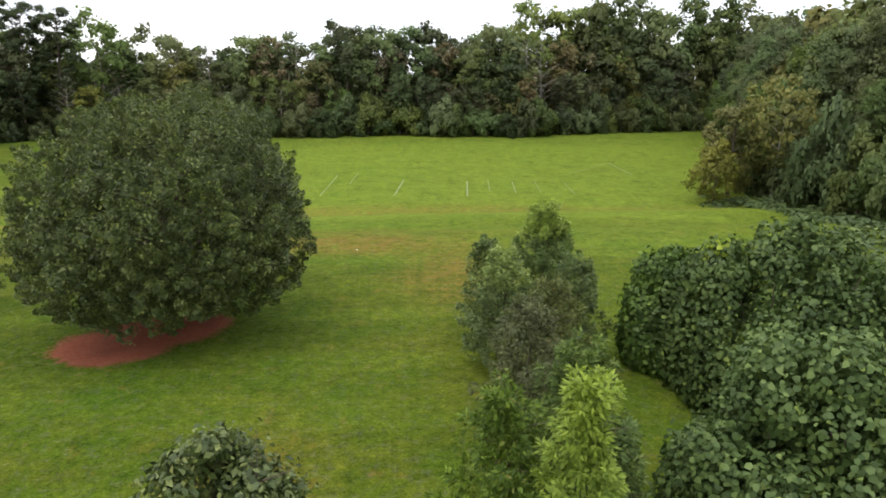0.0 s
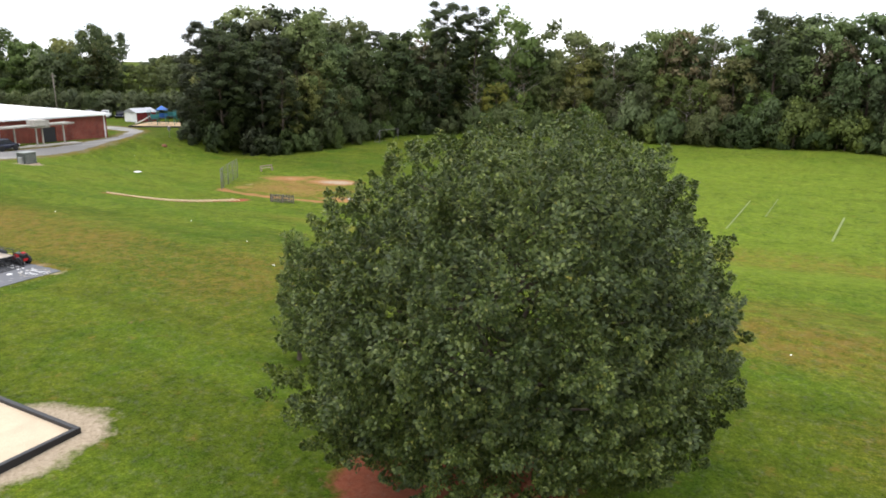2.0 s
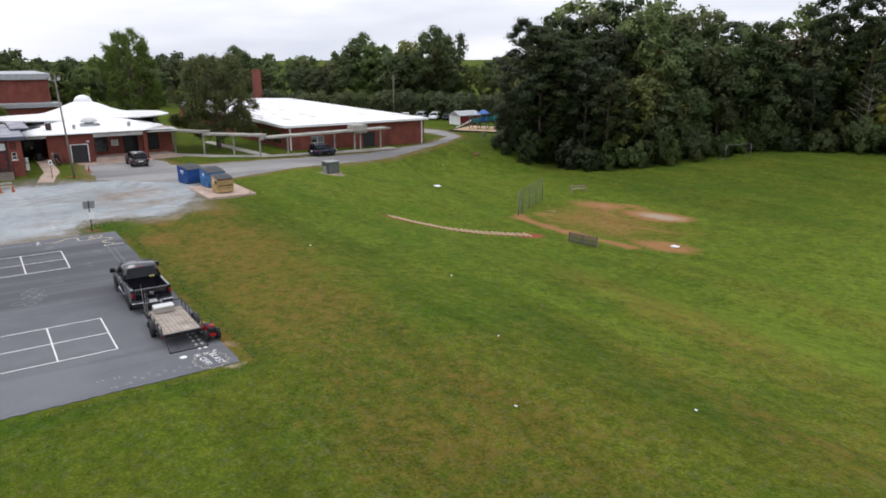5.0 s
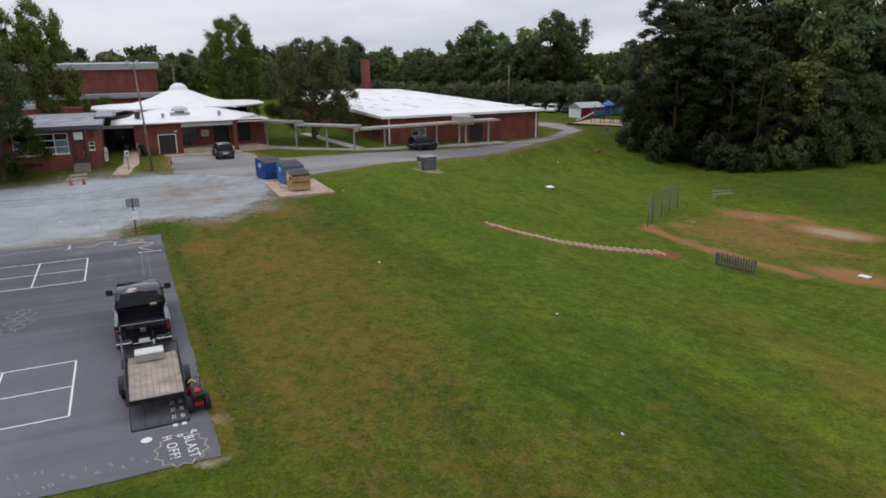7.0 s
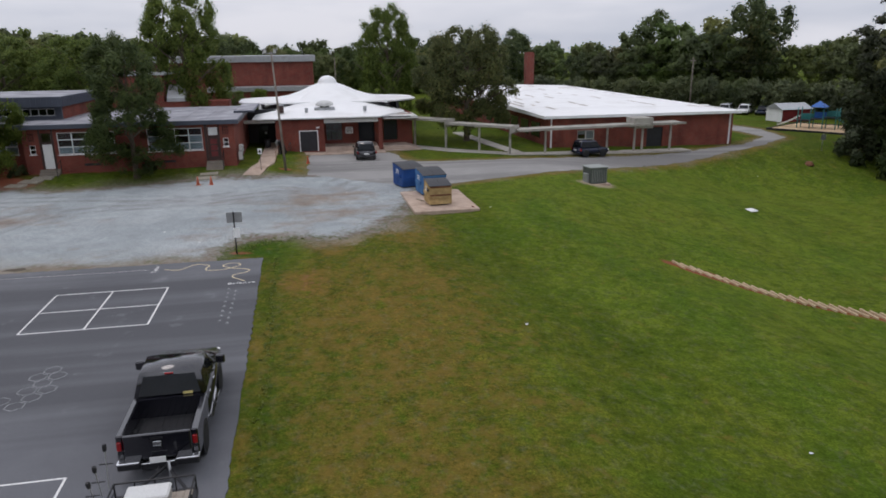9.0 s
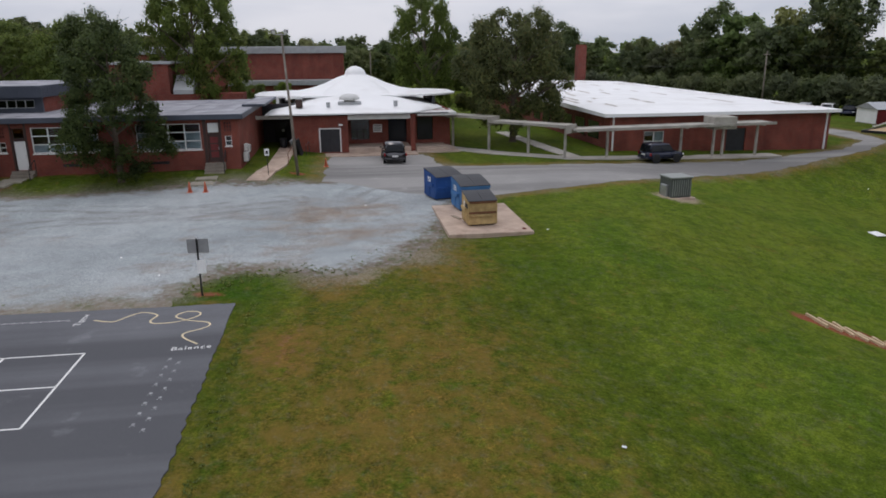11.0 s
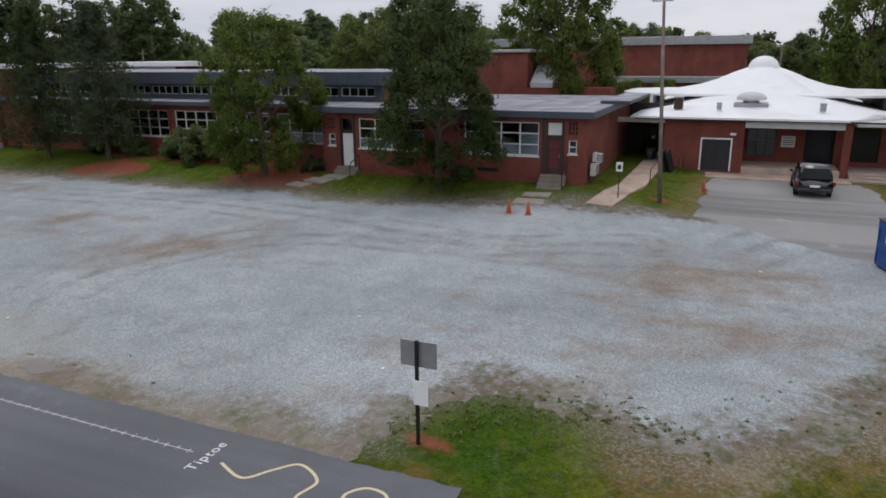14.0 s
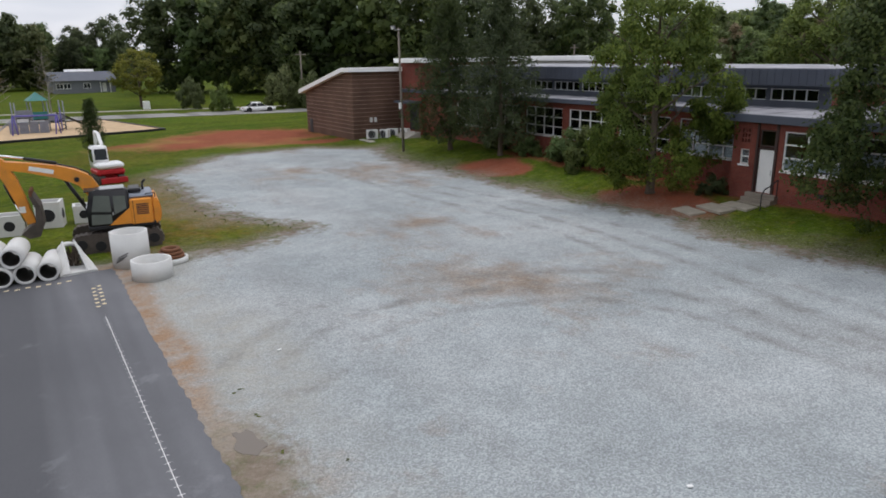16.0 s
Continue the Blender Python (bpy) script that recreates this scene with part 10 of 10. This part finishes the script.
for k, (hx, hy) in enumerate(((-56.0, 29.35), (-55.5, 29.05), (-55.0, 29.35), (-54.5, 29.05), (-54.5, 29.65), (-54.0, 29.35), (-53.5, 29.05), (-55.5, 29.65), (-53.9, 28.5))):
    hexes.append([(hx + 0.29 * math.cos(math.pi * j / 3), hy + 0.29 * math.sin(math.pi * j / 3)) for j in range(7)])
marking("hexagon_marking", hexes, 0.03, M_LINE_FAINT, "faint painted hexagons on asphalt")
ball = bmesh.new()
vs = [ball.verts.new((-42.0 + 0.16 * math.cos(2 * math.pi * k / 20), 33.95 + 0.16 * math.sin(2 * math.pi * k / 20), TOP)) for k in range(20)]
ball.faces.new(vs)
tagged(part("disc_marking", ball, M_LINE), "white painted disc on asphalt", "painted marking", kind="structure")

# ---------------------------------------------------------------- beyond the drive: shed and playground
def playground(x, y, turn, label, roof_mat, deck_mat, slide_mat, tall=1.0):
    t = thing("playground_set", pose(*on(x, y), 0, 0, turn), label, "playground set")
    for px in (-2.4, -0.8, 0.8, 2.4):
        for py in (-0.8, 0.8):
            part("post", tubes([((px, py, -0.1), (px, py, 2.9 * tall), 0.07)], 8), deck_mat, t)
    for k, px in enumerate((-1.6, 0.0, 1.6)):
        part("deck", boxm(px - 0.8, px + 0.8, -0.8, 0.8, 1.1 + 0.25 * k, 1.2 + 0.25 * k), M_BLACKSTEEL, t)
        part("guard_panel", boxm(px - 0.75, px + 0.75, 0.76, 0.82, 1.2 + 0.25 * k, 2.0 + 0.25 * k, bevel=0.02), roof_mat if k % 2 else deck_mat, t)
    bm = bmesh.new()
    for sx, sy in ((-1, -1), (1, -1), (1, 1), (-1, 1)):
        bm.verts.new((sx * 1.0, sy * 1.0, 3.0 * tall))
    apex = bm.verts.new((0, 0, 3.8 * tall))
    bm.verts.ensure_lookup_table()
    for k in range(4):
        bm.faces.new((bm.verts[k], bm.verts[(k + 1) % 4], apex))
    bm.faces.new([bm.verts[k] for k in (3, 2, 1, 0)])
    part("roof", bm, roof_mat, t)
    bm = bmesh.new()
    prev = None
    for k in range(9):
        f = k / 8
        xx, zz = -2.4 - 2.8 * f, 1.35 * (1 - f) ** 1.3 + 0.25
        ring = [bm.verts.new((xx, yy, zz + dz)) for yy, dz in ((-0.35, 0.22), (-0.25, 0.0), (0.25, 0.0), (0.35, 0.22))]
        if prev:
            for j in range(3):
                bm.faces.new((prev[j], prev[j + 1], ring[j + 1], ring[j]))
        prev = ring
    bmesh.ops.solidify(bm, geom=bm.faces[:], thickness=0.04)
    part("slide", bm, slide_mat, t, "curved slide")
    bm = bmesh.new()
    for s in (-1, 1):
        tube(bm, (2.4, s * 0.4, 1.6), (4.6, s * 0.4, 0.05), 0.04, seg=6)
    for k in range(7):
        f = k / 6
        tube(bm, (2.4 + 2.2 * f, -0.4, 1.6 - 1.55 * f), (2.4 + 2.2 * f, 0.4, 1.6 - 1.55 * f), 0.03, seg=6)
    part("ladder", bm, deck_mat, t)
    return t


M_PLAYBLUE = plain("play_blue", (0.03, 0.13, 0.42), 0.45)
M_PLAYTEAL = plain("play_teal", (0.03, 0.17, 0.16), 0.45)
M_PLAYGREEN = plain("play_green", (0.08, 0.28, 0.06), 0.45)
M_PLAYPURPLE = plain("play_purple", (0.12, 0.1, 0.35), 0.45)
M_CHIPS = plain("wood_chips", (0.50, 0.36, 0.22), 0.95, 0.0, 0.2, 1.0, grain=20)


def chip_bed(x0, x1, y0, y1, turn, label):
    t = thing("chip_bed", pose(*on((x0 + x1) / 2, (y0 + y1) / 2), 0, 0, turn), label, "playground bed")
    w, l = (x1 - x0) / 2, (y1 - y0) / 2
    part("chip_layer", boxm(-w, w, -l, l, -0.25, 0.14), M_CHIPS, t)
    for d in ((-w, w, -l - 0.14, -l), (-w, w, l, l + 0.14), (-w - 0.14, -w, -l - 0.14, l + 0.14), (w, w + 0.14, -l - 0.14, l + 0.14)):
        part("border", boxm(*d, -0.25, 0.26, bevel=0.02), M_BLACKSTEEL, t, "black border timber")


chip_bed(-120.5, -110.5, 102.5, 112.5, 30, "tan wood-chip playground bed with black border")
playground(-115.6, 107.0, 35, "teal playground set with blue roof and white slide", M_PLAYBLUE, M_PLAYTEAL, M_WHITE)
M_BARNRED = plain("barn_red_paint", (0.2, 0.028, 0.03), 0.7, 0.0, 0.2, 1.5)
shed = thing("shed", pose(-126.4, 110.6, lz(-126, 110.5), 0, 0, 0) @ Matrix.Diagonal((0.8, 0.76, 0.8, 1)), "small barn-red shed with white door and grey gable roof", "shed")
part("wall", boxm(-2.2, 2.2, -3.2, 3.2, 0, 2.4), M_BARNRED, shed)
bm = bmesh.new()
side_prism(bm, [(-2.5, 2.35), (2.5, 2.35), (0, 3.4)], -3.5, 3.5)
part("roof", bm, M_STEEL, shed, "grey metal gable roof")
part("door", boxm(-2.14, 2.14, -3.26, -3.2, 0.05, 2.36), M_WHITE, shed, "white double door")
for s in (-1, 1):
    part("trim", boxm(s * 2.2 - 0.06, s * 2.2 + 0.06, -3.24, -3.1, 0, 2.4), M_WHITE, shed)

# ---------------------------------------------------------------- across the street
M_PLAYGREY = plain("play_grey", (0.2, 0.21, 0.25), 0.5)
chip_bed(-79.5, -53.5, -62.85, -43.35, 12, "wide tan wood-chip playground bed with black border")
playground(-69.6, -53.6, 10, "grey and green playground set with teal roof", M_PLAYTEAL, M_PLAYGREY, M_BLACKSTEEL, 1.15)
playground(-63.0, -56.5, 80, "green and purple playground set", M_PLAYGREEN, M_PLAYPURPLE, M_PLAYGREEN, 0.8)
cf = thing("overhead_ladder", pose(*on(-69.0, -49.1), 0, 0, -15), "purple overhead ladder for climbing on the wood chips", "climbing ladder")
for px in (-2.05, 2.05):
    for s in (-1, 1):
        part("post", tubes([((px + 0.15 * s, 0.5 * s, 0.0), (px, 0.22 * s, 2.1), 0.075)], 8), M_PLAYPURPLE, cf)
for s in (-1, 1):
    part("beam", tubes([((-2.1, 0.22 * s, 2.1), (2.1, 0.22 * s, 2.1), 0.07)], 8), M_PLAYPURPLE, cf)
for k in range(9):
    part("rung", tubes([((-1.8 + 0.45 * k, -0.22, 2.1), (-1.8 + 0.45 * k, 0.22, 2.1), 0.025)], 6), M_PLAYPURPLE, cf)
nets = thing("climbing_net", pose(*on(-68.4, -50.9), 0, 0, -8), "grey climbing wall panels beside the playground set", "climbing wall")
for k in range(4):
    part("wall_panel", boxm(-1.9 + 0.95 * k, -1.0 + 0.95 * k, -0.05, 0.05, 0.1, 1.35, bevel=0.03), M_PLAYGREY, nets)
sw = thing("spiral_climber", pose(*on(-71.6, -51.6)), "dark curved climber with a purple rail", "climber")
part("coil", tubes([((0.45 * math.cos(0.7 * k), 0.45 * math.sin(0.7 * k), 0.1 + 0.12 * k), (0.45 * math.cos(0.7 * k + 0.7), 0.45 * math.sin(0.7 * k + 0.7), 0.22 + 0.12 * k), 0.05) for k in range(18)], 6), M_BLACKSTEEL, sw)
part("pole", tubes([((0, 0, 0), (0, 0, 2.7), 0.06)], 8), M_PLAYPURPLE, sw)
path("street", [(-20.0, -74.0), (-60.0, -74.5), (-95.0, -66.5), (-112.0, -62.0), (-150.0, -48.0)], 7.0, 0.04, M_DRIVE, "grey asphalt street beyond the playground")
path("pavement", [(-20.0, -84.0), (-70.0, -86.0), (-108.0, -74.0), (-150.0, -58.0)], 1.6, 0.05, M_CONC, "pale concrete footway along the street")
hs = thing("house", pose(-84.5, -162.0, 0.2, 0, 0, 4), "grey bungalow with white trim and dark roof across the street", "house")
M_SIDING = plain("grey_siding", (0.17, 0.18, 0.2), 0.7, 0.0, 0.1, 0.5)
part("wall", boxm(-7.5, 6.5, -4, 4, -0.3, 2.9), M_SIDING, hs)
bm = bmesh.new()
a = [bm.verts.new((-8.0, y, z)) for y, z in ((-4.6, 2.8), (4.6, 2.8), (0, 4.9))]
b = [bm.verts.new((7.0, y, z)) for y, z in ((-4.6, 2.8), (4.6, 2.8), (0, 4.9))]
bm.faces.new(a)
bm.faces.new(b[::-1])
for k in range(3):
    bm.faces.new((a[k - 1], b[k - 1], b[k], a[k]))
bmesh.ops.recalc_face_normals(bm, faces=bm.faces)
part("roof", bm, M_FASCIA, hs, "dark grey gable roof")
for x in (5.0, 3.4, -1.0):
    w = part("window", boxm(x - 0.8, x + 0.8, 4.0, 4.06, 0.9, 2.2), M_WHITE, hs, "white framed window")
    for k in (-1, 1):
        part("pane", boxm(x + k * 0.38 - 0.33, x + k * 0.38 + 0.33, 4.06, 4.07, 1.0, 2.1), M_CARGLASS, w)
part("door", boxm(-5.4, -4.5, 4.0, 4.05, 0, 2.1), M_WHITE, hs)
part("porch_roof", boxm(-6.2, -3.6, 4.0, 5.8, 2.5, 2.7), M_FASCIA, hs)
for x in (-6.0, -3.8):
    part("porch_post", boxm(x - 0.08, x + 0.08, 5.5, 5.66, -0.2, 2.5), M_WHITE, hs)
wh = thing("house", pose(-86.7, -182.0, 0.2, 0, 0, 4) @ Matrix.Diagonal((0.56, 0.6, 0.8, 1)), "distant house with a bright white metal roof", "house")
part("wall", boxm(-6, 6, -4, 4, -0.3, 3.4), M_SIDING, wh)
bm = bmesh.new()
a = [bm.verts.new((-6.5, y, z)) for y, z in ((-4.6, 3.3), (4.6, 3.3), (0, 6.6))]
b = [bm.verts.new((6.5, y, z)) for y, z in ((-4.6, 3.3), (4.6, 3.3), (0, 6.6))]
bm.faces.new(a)
bm.faces.new(b[::-1])
for k in range(3):
    bm.faces.new((a[k - 1], b[k - 1], b[k], a[k]))
bmesh.ops.recalc_face_normals(bm, faces=bm.faces)
part("roof", bm, M_ROOFWHITE, wh)
tree("young_tree", -71.5, -22.0, CONIC[0], conifer(155, 9.7, 2.0, 170, 2.6), "young dark olive tree with an oval crown on a bare stem", "tree", 30, 0.5)
tree("bare_tree", -72.5, -80.0, BARE[0], BARE[1], "leafless grey tree beside the playground", "tree", 0, 0.62)
tree("street_tree", -86.5, -90.0, MAPLE[0], crown_mesh("crown", 133, lambda g: crown_clumps(g, 70, 4.3, 4.3, 4.4, 0.9, 1.8, 0.1), 9, 0.34, 0.2, [M_YELLOWTREE], shell=0.8, core=5.0), "broad yellow-green street tree across the street", "tree", 0, 1.0, 0.92)
tree("young_tree", -92.5, -80.0, SHRUB[0], SHRUB[1], "small dark tree beside the street", "tree", 0, 0.8, 1.6)
tree("young_tree", -94.5, -70.5, SHRUB[0], SHRUB[1], "small dark tree beside the street", "tree", 60, 0.7, 1.5)
tree("young_tree", -104.0, -70.5, SHRUB[0], SHRUB[1], "small green tree beside the street", "tree", 90, 1.2, 1.4)
tree("young_tree", -107.5, -66.5, SHRUB[0], SHRUB[1], "small dark tree beside the street", "tree", 20, 0.9, 1.6)
tree("bare_tree", -65.8, -72.0, BARE[0], BARE[1], "grey bare tree across the playground", "tree", 0, 0.6, 1.0)
eb = part("electric_box", boxm(-0.5, 0.5, -0.4, 0.4, -0.1, 1.3, bevel=0.03), M_WHITE)
eb.matrix_basis = pose(-86.3, -84.5, 0)
tagged(eb, "white utility cabinet beside the street", "utility box")

# ---------------------------------------------------------------- wires
def wire(pts, sag, label, r=0.03):
    cu = bpy.data.curves.new("power_line", 'CURVE')
    cu.dimensions = '3D'
    cu.bevel_depth = r
    cu.bevel_resolution = 1
    for p, q in zip(pts, pts[1:]):
        sp = cu.splines.new('POLY')
        sp.points.add(16)
        for k in range(17):
            f = k / 16
            v = Vector(p).lerp(Vector(q), f)
            sp.points[k].co = (v.x, v.y, v.z - sag * 4 * f * (1 - f), 1)
    cu.materials.append(M_BLACKSTEEL)
    return tagged(new("power_line", cu), label, "power line", "power lines")


POLES = [(-122.0, 132.0), (-150.0, 108.0), (-176.0, 80.0), (-196.0, 46.0)]
for x, y in POLES:
    t = thing("utility_pole", pose(*on(x, y)), "grey wooden utility pole with a cross arm", "utility pole", "utility poles")
    part("pole", tubes([((0, 0, -0.2), (0, 0, 9.2), 0.15, 0.1)], 8), M_WOODPOST, t)
    part("crossarm", boxm(-0.9, 0.9, -0.06, 0.06, 8.6, 8.75), M_WOODPOST, t)
for dz in (8.8, 7.4):
    wire([(x, y, lz(x, y) + dz) for x, y in POLES], 0.7, "thin dark overhead power line", 0.018)
SP = [(-30.0, -80.0), (-64.5, -92.0), (-108.0, -72.0), (-150.0, -54.0)]
for x, y in SP:
    t = thing("utility_pole", pose(*on(x, y)), "grey wooden utility pole beside the street", "utility pole", "utility poles")
    part("pole", tubes([((0, 0, -0.2), (0, 0, 8.6), 0.15, 0.1)], 8), M_WOODPOST, t)
    part("crossarm", boxm(-0.9, 0.9, -0.06, 0.06, 8.0, 8.15), M_WOODPOST, t)
wire([(x, y, lz(x, y) + 8.2) for x, y in SP], 0.6, "thin dark overhead power line by the street", 0.014)

# a small puddle between the gravel and the asphalt
M_PUDDLE, nt_, b_ = node_mat("muddy_water", 0.12, 0.0, 0.4)
b_.inputs["Base Color"].default_value = (0.15, 0.125, 0.10, 1)
bm = bmesh.new()
bm.faces.new([bm.verts.new((-68.85 + (0.26 + 0.05 * math.sin(3 * a) + 0.04 * math.sin(7 * a + 1)) * math.cos(a), 23.6 + (0.62 + 0.1 * math.cos(2 * a) + 0.07 * math.sin(5 * a)) * math.sin(a), 0.022)) for a in np.linspace(0, 2 * math.pi, 56, endpoint=False)])
tagged(part("puddle", bm, M_PUDDLE), "small muddy puddle beside the asphalt edge", "puddle", kind="structure")

# ---------------------------------------------------------------- weeds along the gravel and the asphalt
def tufts(name, places, label, mats, size=0.12, seed=1):
    """Low clumps of blades and small leaves, too many to count."""
    rng = np.random.default_rng(seed)
    cl = []
    for x, y, s in places:
        cl.append((x, y, lz(x, y) + 0.02, s, s, s * 0.45))
    V, Q, N = leaves(rng, cl, 90, size, size * 0.3, droop=-0.5, shell=0.7, up=0.6, wild=0.8, cut=lambda p: p[:, 2] > land(p[:, 0], p[:, 1]) - 0.02)
    return tagged(new(name, fast_mesh(name, V, Q, mats, None, N)), label, "weeds", kind="stuff")


g = random.Random(17)
M_WEED = leaf_mat("weed_leaves", (0.11, 0.15, 0.028), (0.16, 0.205, 0.04), (0.21, 0.245, 0.055), (0.26, 0.22, 0.08), trans=0.5, spread=0.1)
spots = []
for ax, ay, bx, by, n, wide in ((-69.6, 33.8, -72.2, 36.6, 90, 0.9), (-72.2, 37.2, -71.5, 39.8, 50, 0.8), (-71.5, 39.8, -76.0, 44.2, 18, 1.4), (-69.2, 21.0, -70.2, 28.0, 6, 0.6), (-76.5, 6.5, -74.0, 1.0, 40, 0.8),
                               (-74.0, 1.0, -74.4, -13.0, 60, 0.9), (-91.8, -11.0, -92.0, 8.0, 60, 0.4), (-92.6, 15.0, -93.8, 31.0, 50, 0.4)):
    for _ in range(n):
        f = g.random()
        spots.append((ax + (bx - ax) * f + g.gauss(0, wide * 0.6), ay + (by - ay) * f + g.gauss(0, wide * 0.6), g.uniform(0.03, 0.09)))
tufts("weed_tufts", spots, "scattered green weed tufts along the gravel edge", [M_WEED])
spots = []
for ax, ay, bx, by in ((-39.7, 10.0, -39.7, 35.9), (-40.1, 36.4, -68.0, 36.3)):
    for k in range(190):
        f = g.random()
        spots.append((ax + (bx - ax) * f + g.gauss(0.12, 0.1), ay + (by - ay) * f + g.gauss(0.1, 0.1), g.uniform(0.05, 0.11)))
tufts("edge_grass", spots, "ragged grass tufts along the asphalt edge", [M_WEED], 0.1, 2)
